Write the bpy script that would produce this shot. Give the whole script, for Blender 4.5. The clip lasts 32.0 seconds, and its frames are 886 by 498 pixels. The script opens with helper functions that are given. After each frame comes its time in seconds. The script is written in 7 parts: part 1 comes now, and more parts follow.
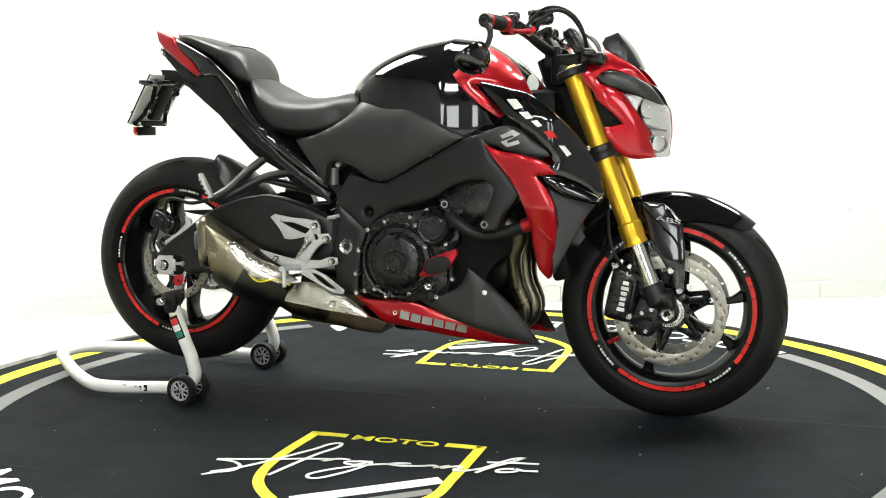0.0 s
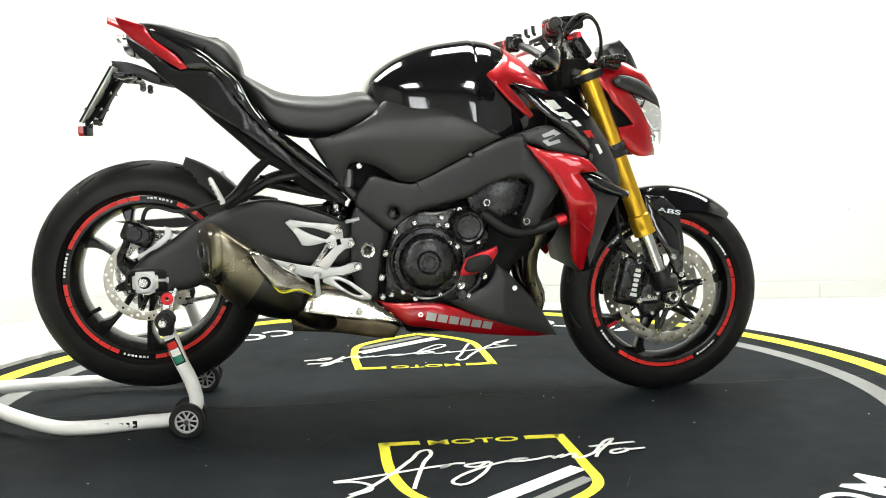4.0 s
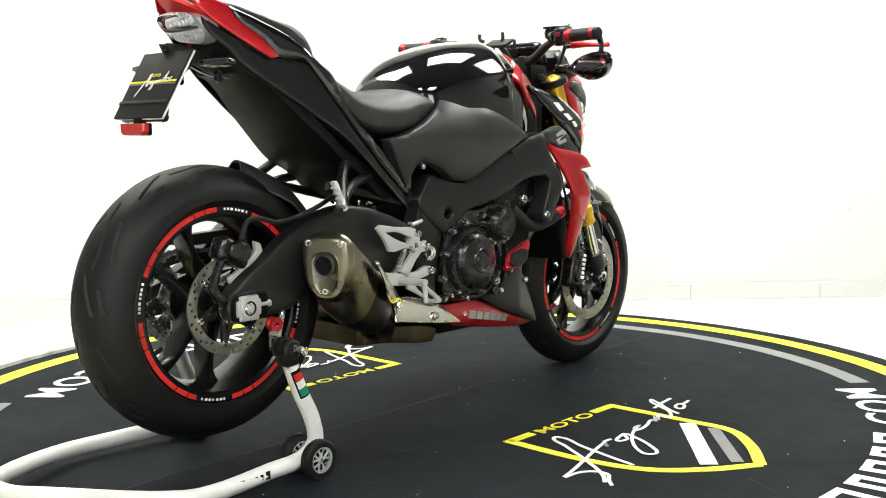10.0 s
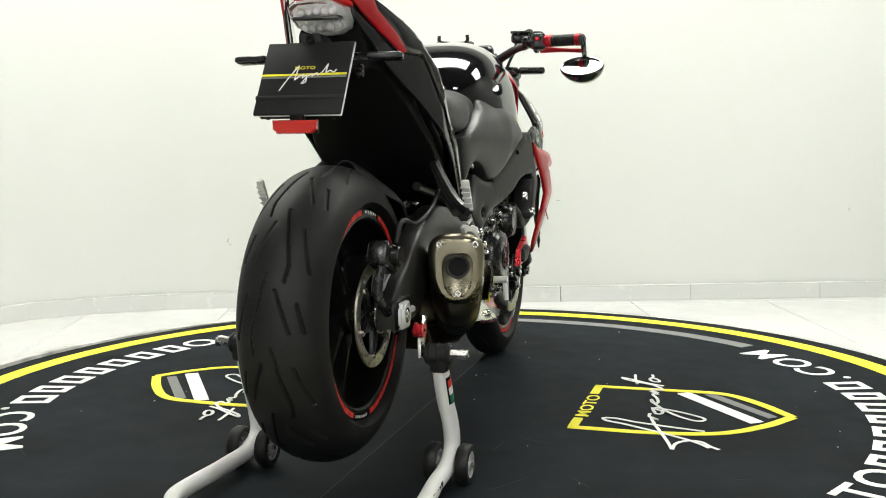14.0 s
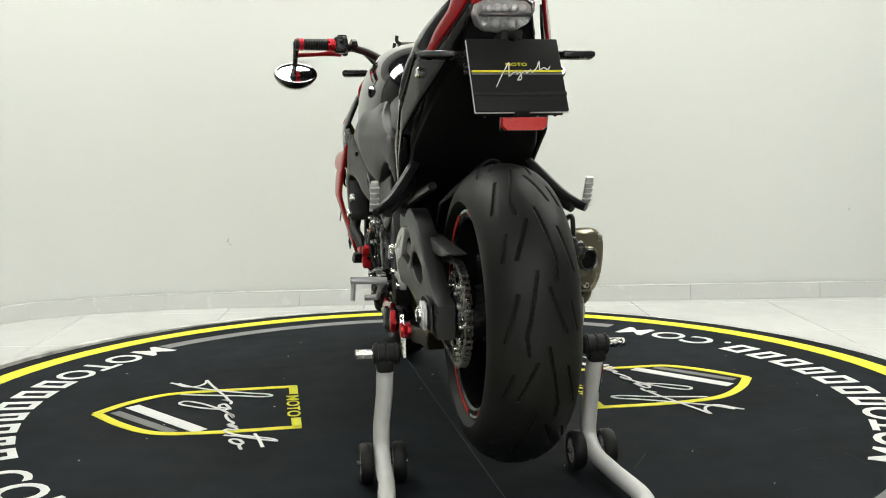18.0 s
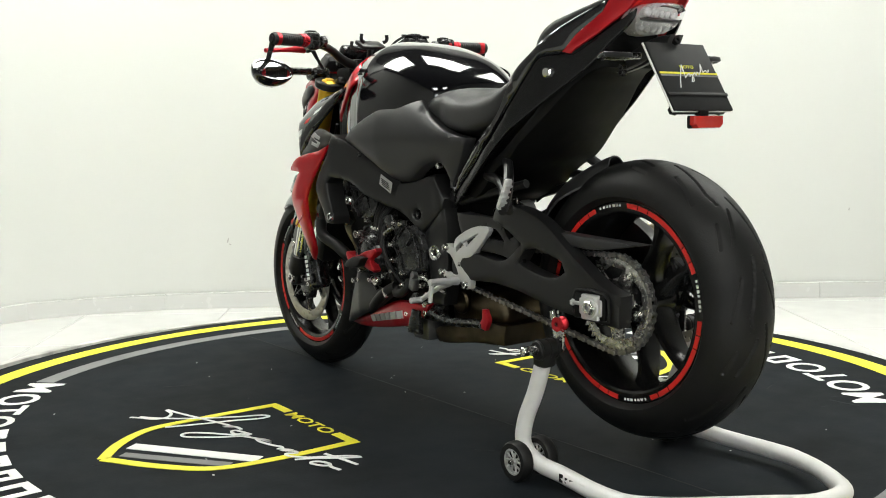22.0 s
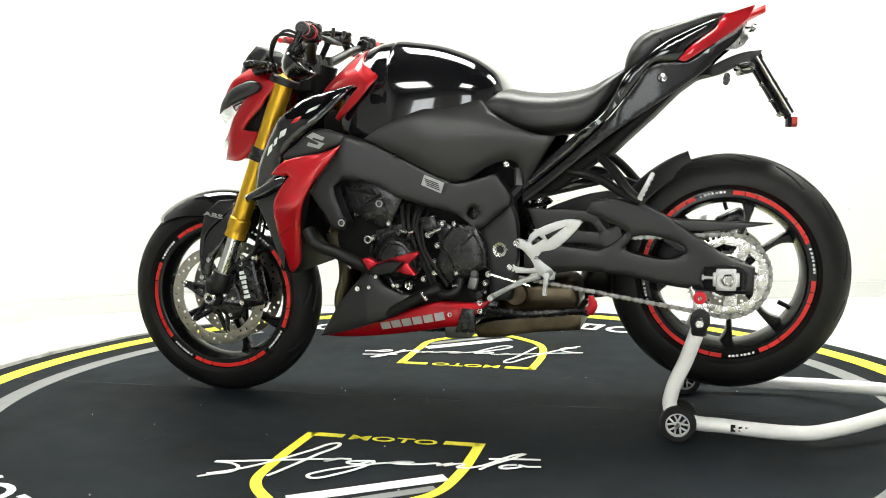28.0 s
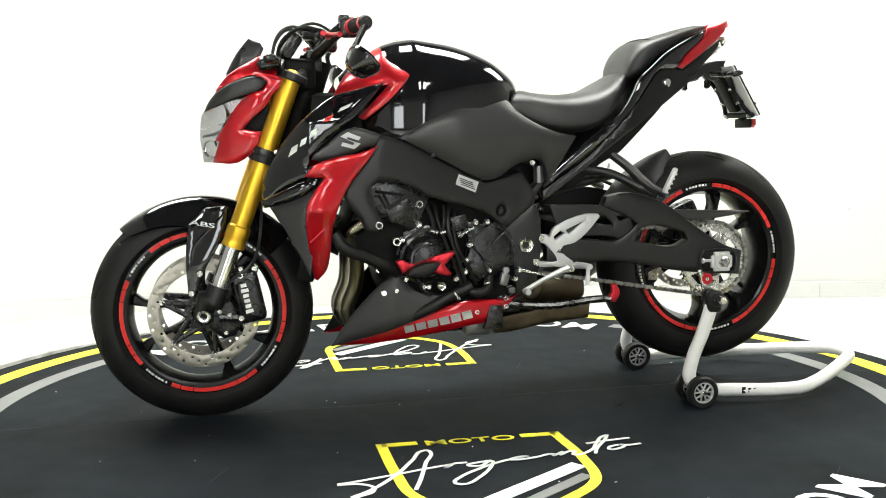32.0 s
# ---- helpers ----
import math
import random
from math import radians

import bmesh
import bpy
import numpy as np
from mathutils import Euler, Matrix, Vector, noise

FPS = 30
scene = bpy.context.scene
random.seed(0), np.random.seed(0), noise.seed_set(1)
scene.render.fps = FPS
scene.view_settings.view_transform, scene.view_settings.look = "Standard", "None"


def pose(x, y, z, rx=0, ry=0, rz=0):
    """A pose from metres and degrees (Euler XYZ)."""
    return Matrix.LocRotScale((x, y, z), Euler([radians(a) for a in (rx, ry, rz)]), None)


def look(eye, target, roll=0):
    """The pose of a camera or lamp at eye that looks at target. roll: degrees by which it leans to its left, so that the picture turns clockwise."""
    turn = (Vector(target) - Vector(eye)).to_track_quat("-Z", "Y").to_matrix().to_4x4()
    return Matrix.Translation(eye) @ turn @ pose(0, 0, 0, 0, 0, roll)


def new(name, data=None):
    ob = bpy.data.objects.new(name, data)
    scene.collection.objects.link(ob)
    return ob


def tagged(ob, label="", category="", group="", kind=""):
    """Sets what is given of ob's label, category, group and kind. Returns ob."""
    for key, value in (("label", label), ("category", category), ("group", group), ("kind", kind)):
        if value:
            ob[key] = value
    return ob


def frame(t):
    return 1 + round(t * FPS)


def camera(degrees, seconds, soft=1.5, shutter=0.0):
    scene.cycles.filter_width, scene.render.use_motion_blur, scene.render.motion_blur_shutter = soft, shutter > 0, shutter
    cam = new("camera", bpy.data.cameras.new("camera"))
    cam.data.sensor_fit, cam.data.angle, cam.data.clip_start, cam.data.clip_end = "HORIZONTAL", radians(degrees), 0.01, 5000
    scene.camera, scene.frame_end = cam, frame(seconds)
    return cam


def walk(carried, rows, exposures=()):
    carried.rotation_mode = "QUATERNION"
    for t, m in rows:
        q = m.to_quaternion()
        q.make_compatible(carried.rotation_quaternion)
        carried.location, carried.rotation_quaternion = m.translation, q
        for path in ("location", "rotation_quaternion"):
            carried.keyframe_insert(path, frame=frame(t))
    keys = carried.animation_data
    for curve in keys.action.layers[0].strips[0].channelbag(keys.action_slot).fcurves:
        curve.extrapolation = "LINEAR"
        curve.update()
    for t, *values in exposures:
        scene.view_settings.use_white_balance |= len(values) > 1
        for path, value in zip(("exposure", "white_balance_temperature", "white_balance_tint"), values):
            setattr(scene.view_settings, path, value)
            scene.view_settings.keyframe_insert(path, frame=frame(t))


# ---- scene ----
# The clip: a motorcycle on a paddock stand turns on a round platform before a still camera.
EYE = (0.0, -2.952, 0.7735)
AIM = (0.0143, -0.0065, 0.439)
cam = camera(46.3, 32.0, soft=1.0)
walk(cam, [(0.0, look(EYE, AIM, -0.74)), (32.0, look(EYE, AIM, -0.74))],
     exposures=[(0.0, -0.1), (9.0, -0.1), (13.0, -0.52), (16.5, -0.88), (19.0, -0.95), (21.0, -0.77), (23.0, -0.56), (25.0, -0.44), (27.0, -0.24), (28.5, -0.1), (32.0, -0.1)])

# ---- world ----
world = bpy.data.worlds.new("world")
scene.world = world
world.use_nodes = True
world.node_tree.nodes["Background"].inputs[0].default_value = (0.9, 0.95, 1.0, 1)
world.node_tree.nodes["Background"].inputs[1].default_value = 0.05

FLOOR = -0.08
CEILING = 3.0
PANEL_POWER = 30.5


# ---- materials ----
def mat(name, col, rough=0.5, metal=0.0, coat=0.0, var=0.12, scale=6.0, bump=0.0, bscale=300.0, rvar=0.08, spec=0.5, col2=None):
    m = bpy.data.materials.new(name)
    m.use_nodes = True
    nt = m.node_tree
    b = nt.nodes["Principled BSDF"]
    b.inputs["Roughness"].default_value = rough
    b.inputs["Metallic"].default_value = metal
    b.inputs["Coat Weight"].default_value = coat
    b.inputs["Coat Roughness"].default_value = 0.03
    b.inputs["Specular IOR Level"].default_value = spec
    co = nt.nodes.new("ShaderNodeTexCoord")
    n1 = nt.nodes.new("ShaderNodeTexNoise")
    n1.inputs["Scale"].default_value, n1.inputs["Detail"].default_value = scale, 6
    nt.links.new(co.outputs["Object"], n1.inputs["Vector"])
    ramp = nt.nodes.new("ShaderNodeMapRange")
    ramp.inputs["From Min"].default_value, ramp.inputs["From Max"].default_value = 0.3, 0.7
    nt.links.new(n1.outputs["Fac"], ramp.inputs["Value"])
    mix = nt.nodes.new("ShaderNodeMix")
    mix.data_type = "RGBA"
    a = [c * (1 - var) for c in col]
    z = [min(1, c * (1 + var)) for c in col] if col2 is None else col2
    mix.inputs[6].default_value, mix.inputs[7].default_value = (*a, 1), (*z, 1)
    nt.links.new(ramp.outputs[0], mix.inputs[0])
    nt.links.new(mix.outputs[2], b.inputs["Base Color"])
    n2 = nt.nodes.new("ShaderNodeTexNoise")
    n2.inputs["Scale"].default_value, n2.inputs["Detail"].default_value = scale * 4.3, 4
    nt.links.new(co.outputs["Object"], n2.inputs["Vector"])
    rr = nt.nodes.new("ShaderNodeMapRange")
    rr.inputs["To Min"].default_value, rr.inputs["To Max"].default_value = max(0.02, rough - rvar), min(1, rough + rvar)
    nt.links.new(n2.outputs["Fac"], rr.inputs["Value"])
    nt.links.new(rr.outputs[0], b.inputs["Roughness"])
    if bump:
        n3 = nt.nodes.new("ShaderNodeTexNoise")
        n3.inputs["Scale"].default_value, n3.inputs["Detail"].default_value = bscale, 3
        nt.links.new(co.outputs["Object"], n3.inputs["Vector"])
        bp = nt.nodes.new("ShaderNodeBump")
        bp.inputs["Strength"].default_value, bp.inputs["Distance"].default_value = bump, 0.002
        nt.links.new(n3.outputs["Fac"], bp.inputs["Height"])
        nt.links.new(bp.outputs[0], b.inputs["Normal"])
    return m


def glass(name, col, rough=0.0, alpha=1.0):
    m = mat(name, col, rough, var=0.02, rvar=0.01)
    b = m.node_tree.nodes["Principled BSDF"]
    b.inputs["Transmission Weight"].default_value = 1.0
    b.inputs["IOR"].default_value = 1.2
    b.inputs["Alpha"].default_value = alpha
    return m


def glow(name, col, power):
    m = mat(name, col, 0.5)
    b = m.node_tree.nodes["Principled BSDF"]
    b.inputs["Emission Color"].default_value = (*col, 1)
    b.inputs["Emission Strength"].default_value = power
    return m


GLOSS = mat("gloss_black_paint", (0.004, 0.004, 0.005), 0.10, coat=1.0, rvar=0.03, spec=0.3)
MATTE = mat("matte_black_paint", (0.0080, 0.0080, 0.0083), 0.37, var=0.14, rvar=0.04, spec=0.42)
CHAR = mat("satin_charcoal_plastic", (0.019, 0.019, 0.0195), 0.40, var=0.12, rvar=0.04, spec=0.5)
RED = mat("candy_red_paint", (0.44, 0.003, 0.009), 0.34, metal=0.5, coat=0.9, var=0.05, scale=3, rvar=0.03, spec=0.2)
REDAN = mat("red_anodised_metal", (0.50, 0.02, 0.03), 0.3, metal=0.75, var=0.08)
STRIPE = mat("red_rim_tape", (0.60, 0.022, 0.018), 0.4, var=0.06, spec=0.3)
GOLD = mat("gold_anodised_fork", (0.78, 0.46, 0.035), 0.30, metal=0.85, var=0.02, rvar=0.02)
CHROME = mat("chrome", (0.75, 0.75, 0.74), 0.12, metal=1.0, var=0.04, rvar=0.05)
STEEL = mat("brushed_steel", (0.62, 0.61, 0.58), 0.26, metal=1.0, var=0.08, scale=20)
DISC = mat("ground_disc_steel", (0.40, 0.38, 0.33), 0.36, metal=1.0, var=0.10, scale=30)
ALU = mat("silver_painted_aluminium", (0.58, 0.58, 0.575), 0.36, metal=0.45, var=0.05)
TITAN = mat("heat_bronzed_titanium", (0.21, 0.185, 0.125), 0.29, metal=1.0, var=0.08, scale=2, col2=(0.29, 0.265, 0.20))
SHIELD = mat("satin_steel_shield", (0.74, 0.71, 0.62), 0.24, metal=1.0, var=0.06, scale=4, bump=0.06, bscale=16)
# titanium darkened in its colour for shade and the floor's reflection
SHADED_TITAN = mat("shaded_titanium", (0.075, 0.072, 0.068), 0.33, metal=1.0, var=0.15, scale=6)
BURNT = mat("burnt_exhaust_steel", (0.055, 0.042, 0.026), 0.34, metal=1.0, var=0.35, scale=9, col2=(0.15, 0.12, 0.08))
TYRE = mat("tyre_rubber", (0.0078, 0.0077, 0.0076), 0.50, var=0.3, scale=14, bump=0.2, bscale=320, spec=0.23)
RUBBER = mat("black_rubber", (0.008, 0.008, 0.008), 0.5, var=0.2, bump=0.1, spec=0.3)
SEATM = mat("black_seat_vinyl", (0.014, 0.014, 0.014), 0.42, var=0.2, bump=0.2, bscale=420, spec=0.5)
TAILM = mat("satin_black_paint", (0.005, 0.005, 0.0053), 0.22, var=0.10, rvar=0.03, spec=0.4)
RIMP = mat("black_wheel_paint", (0.005, 0.005, 0.005), 0.24, var=0.10, rvar=0.04, spec=0.3)
DARK = mat("black_engine_paint", (0.007, 0.007, 0.0074), 0.27, var=0.10, scale=14, rvar=0.03, spec=0.5)
PIT = mat("dull_black_plastic", (0.003, 0.003, 0.003), 0.55, var=0.3, spec=0.15)
SMOKE = mat("smoked_plastic", (0.016, 0.016, 0.0175), 0.30, rvar=0.03, spec=0.45)
WHITEP = mat("white_powder_coat", (0.75, 0.74, 0.72), 0.35, var=0.05, scale=18, bump=0.08)
LETTER = mat("white_print", (0.78, 0.78, 0.76), 0.6, var=0.05)
YELLOW = mat("yellow_print", (0.80, 0.74, 0.03), 0.6, var=0.06)
GREYP = mat("grey_print", (0.20, 0.20, 0.20), 0.7, var=0.08)
SILVER = mat("silver_decal", (0.42, 0.42, 0.42), 0.35, metal=0.5, var=0.05)
CARD = mat("black_card", (0.012, 0.012, 0.0125), 0.6, var=0.15, spec=0.2)
LENSC = glass("clear_lens", (0.97, 0.97, 0.97), 0.02)
REFL = mat("light_reflector", (0.86, 0.86, 0.86), 0.25, metal=0.35, var=0.1, scale=30, bump=0.4, bscale=60)
REDREF = mat("red_reflector", (0.45, 0.015, 0.010), 0.2, coat=0.5, bump=0.5, bscale=250)
BLUE = mat("blue_paint", (0.03, 0.06, 0.5), 0.4)
GREEN = mat("green_print", (0.01, 0.22, 0.13), 0.5)
GREYPIPE = mat("tin_grey", (0.17, 0.17, 0.17), 0.35, metal=0.8)
CHAINM = mat("oiled_chain_steel", (0.30, 0.29, 0.265), 0.30, metal=1.0, var=0.2, scale=60)
MIRROR = mat("mirror_glass", (0.9, 0.9, 0.9), 0.02, metal=1.0, var=0.01, rvar=0.01)


# ---- mesh helpers ----
class Geo:
    """Vertices and faces of one mesh under construction."""

    def __init__(self, v=(), f=()):
        self.v, self.f = [tuple(p) for p in v], [tuple(q) for q in f]

    def __iadd__(self, o):
        n = len(self.v)
        self.v += o.v
        self.f += [tuple(i + n for i in q) for q in o.f]
        return self

    def __add__(self, o):
        g = Geo(self.v, self.f)
        g += o
        return g

    def flip(self):
        """The mirror image on the machine's other side."""
        return Geo([(x, -y, z) for x, y, z in self.v], [q[::-1] for q in self.f])

    def move(self, m):
        return Geo([m @ Vector(p) for p in self.v], self.f)


def mesh_of(name, g, material, sharp=35):
    me = bpy.data.meshes.new(name)
    me.from_pydata(g.v, [], g.f)
    me.materials.append(material)
    me.polygons.foreach_set("use_smooth", [True] * len(me.polygons))
    bm = bmesh.new()
    bm.from_mesh(me)
    bmesh.ops.recalc_face_normals(bm, faces=bm.faces)
    bm.to_mesh(me)
    bm.free()
    me.set_sharp_from_angle(angle=radians(sharp))
    me.update()
    return me


def part(name, g, material, parent, label="", sharp=35):
    ob = new(name, mesh_of(name, g, material, sharp))
    ob.parent = parent
    if label:
        tagged(ob, label)
    return ob


def thing(name, label, category, at=(0, 0, 0)):
    ob = new(name)
    ob.location = at
    return tagged(ob, label, category)


def spline(pts, closed=False, per=4, corner=55):
    """A curve through points of any dimension that stays straight at sharp corners."""
    p = [np.array(q, float) for q in pts]
    n = len(p)
    tan = []
    for i in range(n):
        if not closed and i in (0, n - 1):
            tan.append((p[1] - p[0]) if i == 0 else (p[-1] - p[-2]))
            continue
        a, b = p[i] - p[i - 1], p[(i + 1) % n] - p[i]
        la, lb = np.linalg.norm(a) + 1e-9, np.linalg.norm(b) + 1e-9
        turn = math.degrees(math.acos(max(-1, min(1, float(a @ b) / la / lb))))
        tan.append(None if turn > corner else (a / la + b / lb) / 2)
    out = []
    for i in range(n if closed else n - 1):
        j = (i + 1) % n
        d = p[j] - p[i]
        ln = np.linalg.norm(d)
        m0 = d if tan[i] is None else tan[i] / (np.linalg.norm(tan[i]) + 1e-9) * ln
        m1 = d if tan[j] is None else tan[j] / (np.linalg.norm(tan[j]) + 1e-9) * ln
        for k in range(per):
            s = k / per
            out.append((2 * s**3 - 3 * s * s + 1) * p[i] + (s**3 - 2 * s * s + s) * m0 + (3 * s * s - 2 * s**3) * p[j] + (s**3 - s * s) * m1)
    if not closed:
        out.append(p[-1])
    return out


def tube(pts, r, n=10, per=4, cap=True):
    """A round bar or hose through points; r is one radius or one for each point."""
    rs = list(r) if isinstance(r, (list, tuple)) else [r] * len(pts)
    q = spline([(*p, w) for p, w in zip(pts, rs)], False, per, 80)
    c = [Vector(k[:3]) for k in q]
    up, rings, g = None, [], Geo()
    for i, p in enumerate(c):
        d = (c[min(i + 1, len(c) - 1)] - c[max(i - 1, 0)]).normalized()
        if up is None:
            up = d.orthogonal().normalized()
        up = (up - d * up.dot(d)).normalized()
        s = d.cross(up)
        for k in range(n):
            a = 2 * math.pi * k / n
            g.v.append(tuple(p + (up * math.cos(a) + s * math.sin(a)) * q[i][3]))
    for i in range(len(c) - 1):
        for k in range(n):
            g.f.append((i * n + k, i * n + (k + 1) % n, (i + 1) * n + (k + 1) % n, (i + 1) * n + k))
    if cap:
        g.f.append(tuple(range(n))[::-1])
        g.f.append(tuple((len(c) - 1) * n + k for k in range(n)))
    return g


def lathe(profile, c=(0, 0, 0), axis=(0, 1, 0), n=32, loop=False, span=(0, 360)):
    """Turns a profile of (radius, along the axis) about the axis through c."""
    ax = Vector(axis).normalized()
    u = Vector((1, 0, 0)) if abs(ax.x) < 0.9 else Vector((0, 0, 1))
    u = (u - ax * u.dot(ax)).normalized()
    w = u.cross(ax)
    full = span[1] - span[0] >= 359.9
    m = n if full else n + 1
    g, k = Geo(), len(profile)
    for i in range(m):
        a = radians(span[0] + (span[1] - span[0]) * i / n)
        d = u * math.cos(a) + w * math.sin(a)
        for r, h in profile:
            g.v.append(tuple(Vector(c) + d * r + ax * h))
    for i in range(n):
        j = (i + 1) % m
        for t in range(k if loop else k - 1):
            s = (t + 1) % k
            g.f.append((i * k + t, j * k + t, j * k + s, i * k + s))
    if not full and loop:
        g.f.append(tuple(range(k)))
        g.f.append(tuple(n * k + t for t in range(k))[::-1])
    return g


def cyl(a, b, r, r2=None, n=16, bev=0.0):
    """A straight rod from a to b with chamfered ends."""
    a, b = Vector(a), Vector(b)
    h = (b - a).length
    r2 = r if r2 is None else r2
    bev = bev or min(r, r2) * 0.15
    return lathe([(0, 0), (r - bev, 0), (r, bev), (r2, h - bev), (r2 - bev, h), (0, h)], a, b - a, n)


def box(c, size, bev=0.003, turn=(0, 0, 0), seg=2):
    bm = bmesh.new()
    bmesh.ops.create_cube(bm, size=1)
    for v in bm.verts:
        v.co = Vector((v.co.x * size[0], v.co.y * size[1], v.co.z * size[2]))
    if bev:
        bmesh.ops.bevel(bm, geom=bm.edges[:], offset=min(bev, min(size) * 0.45), segments=seg, affect="EDGES", profile=0.5)
    m = pose(*c, *turn)
    g = Geo([m @ v.co for v in bm.verts], [[v.index for v in f.verts] for f in bm.faces])
    bm.free()
    return g


def inside(q, poly):
    x, y = q[:, 0], q[:, 1]
    hit = np.zeros(len(q), bool)
    for i in range(len(poly)):
        (x1, y1), (x2, y2) = poly[i - 1], poly[i]
        hit ^= ((y1 > y) != (y2 > y)) & (x < (x2 - x1) * (y - y1) / (y2 - y1 + 1e-12) + x1)
    return hit


def gap(q, poly):
    d = np.full(len(q), 9.0)
    for i in range(len(poly)):
        a, b = np.array(poly[i - 1]), np.array(poly[i])
        ab = b - a
        s = np.clip(((q - a) @ ab) / (ab @ ab + 1e-12), 0, 1)
        d = np.minimum(d, np.hypot(*(q - a - s[:, None] * ab).T))
    return d


from mathutils.geometry import delaunay_2d_cdt


def panel(outline, y, th=0.004, edge=0.006, bulge=0.0, reach=0.05, holes=(), step=0.012, side=-1, per=3, corner=55, back=None):
    """A moulded sheet with an outline in x and z, at distance y (a number or a function of x, z) from the middle, with rolled edges."""
    rings = []
    for o in (outline, *holes):
        s = spline(o, True, per, corner)
        r = []
        for i, p in enumerate(s):
            d = s[(i + 1) % len(s)] - p
            k = max(1, int(np.hypot(*d) / step))
            r += [p + d * j / k for j in range(k)]
        rings.append(np.array(r))
    out = rings[0]
    lo, hi = out.min(0), out.max(0)
    gx, gz = np.meshgrid(np.arange(lo[0] + step / 2, hi[0], step), np.arange(lo[1] + step / 2, hi[1], step * 0.9))
    gx = gx + (np.arange(gx.shape[0]) % 2)[:, None] * step / 2
    q = np.stack([gx.ravel(), gz.ravel()], -1)

    def solid(p):
        k = inside(p, out)
        for h in rings[1:]:
            k &= ~inside(p, h)
        return k

    def rim(p):
        return np.min([gap(p, r) for r in rings], 0)

    q = q[solid(q)]
    if len(q):
        q = q[rim(q) > edge + step * 0.5]
    verts, cons = [], []
    for r in rings:
        n = len(verts)
        verts += [tuple(p) for p in r]
        cons += [(n + i, n + (i + 1) % len(r)) for i in range(len(r))]
    # two inset rows follow the rim, so that the rolled edge is even
    for off in (edge * 0.3, edge):
        for r in rings:
            d = np.roll(r, -1, 0) - np.roll(r, 1, 0)
            nrm = np.stack([-d[:, 1], d[:, 0]], -1) / (np.hypot(*d.T)[:, None] + 1e-9)
            for sg in (-1, 1):
                p = r + nrm * off * sg
                p = p[solid(p)]
                if len(p):
                    p = p[rim(p) > off * 0.9]
                    verts += [tuple(k) for k in p]
    verts += [tuple(p) for p in q]
    res = delaunay_2d_cdt([Vector(p) for p in verts], cons, [], 0, 1e-5)
    v2 = np.array([tuple(p) for p in res[0]])
    tri = np.array([t for t in res[2] if len(t) == 3])
    tri = tri[solid(v2[tri].mean(1))]
    d = rim(v2)
    base = np.array([y(a, b) if callable(y) else y for a, b in v2])
    k = 1 - np.clip(d / edge, 0, 1)
    s = np.clip(d / reach, 0, 1)
    front = base - edge * (1 - np.sqrt(np.clip(1 - k * k, 0, 1))) + bulge * (s * (2 - s))
    rear = (base - edge - th) if back is None else np.full(len(v2), back)
    n = len(v2)
    g = Geo([(a, side * c, b) for (a, b), c in zip(v2, front)] + [(a, side * c, b) for (a, b), c in zip(v2, rear)])
    g.f = [tuple(map(int, t)) for t in tri] + [tuple(int(i) + n for i in t[::-1]) for t in tri]
    seen = {}
    for t in tri:
        for i in range(3):
            e = (int(t[i]), int(t[(i + 1) % 3]))
            seen[e] = True
    for a, b in seen:
        if (b, a) not in seen:
            g.f.append((b, a, a + n, b + n))
    return g


def slab(outline, y, edge=0.008, **k):
    """A solid that spans the machine from -y to y."""
    a = panel(outline, y, edge=edge, back=0.0, side=-1, **k)
    return a + a.flip()


def loft(rings, cap=True):
    g, n = Geo(), len(rings[0])
    for r in rings:
        g.v += [tuple(p) for p in r]
    for i in range(len(rings) - 1):
        for k in range(n):
            g.f.append((i * n + k, i * n + (k + 1) % n, (i + 1) * n + (k + 1) % n, (i + 1) * n + k))
    if cap:
        g.f.append(tuple(range(n))[::-1])
        g.f.append(tuple((len(rings) - 1) * n + k for k in range(n)))
    return g


def body(stations, n=40, per=4):
    """A hull along x from stations (x, top, bottom, half-width, height of the widest line 0..1, squareness)."""
    rings = []
    for x, top, bot, w, mid, sq in spline(stations, False, per, 80):
        zc = bot + (top - bot) * mid
        r = []
        for k in range(n):
            a = 2 * math.pi * k / n
            c, s = math.cos(a), math.sin(a)
            yy = w * math.copysign(abs(c) ** (2 / sq), c)
            zz = zc + (top - zc if s > 0 else zc - bot) * math.copysign(abs(s) ** (2 / sq), s)
            r.append((x, yy, zz))
        rings.append(r)
    return loft(rings)


def ball(c, r, n=12, stretch=(1, 1, 1)):
    m = n // 2
    g = lathe([(r * math.sin(math.pi * i / m), -r * math.cos(math.pi * i / m)) for i in range(m + 1)], (0, 0, 0), (0, 0, 1), n)
    return Geo([(c[0] + p[0] * stretch[0], c[1] + p[1] * stretch[1], c[2] + p[2] * stretch[2]) for p in g.v], g.f)


def bolt(p, d=(0, -1, 0), r=0.008, h=0.006):
    """A socket screw head with its hollow."""
    return lathe([(0, h * 0.4), (r * 0.45, h * 0.4), (r * 0.5, h), (r * 0.9, h), (r, h * 0.8), (r, -h)], p, d, 12)


def lin(*pairs):
    """A function of one number through pairs, straight between them."""
    xs, ys = [p[0] for p in pairs], [p[1] for p in pairs]
    return lambda x: float(np.interp(x, xs, ys))


HEADING = [(0.0, -19.2), (6.0, 20.0), (9.0, 39.8), (13.0, 65.7), (19.0, 105.65), (23.0, 131.55), (28.0, 164.5), (32.0, 190.95)]


def rows(skew=0.0):
    """The heading of the turning platform, in degrees, time by time; skew is how far a thing stands askew on it."""
    return [(t, pose(0, 0, 0, 0, 0, a + skew)) for t, a in HEADING]


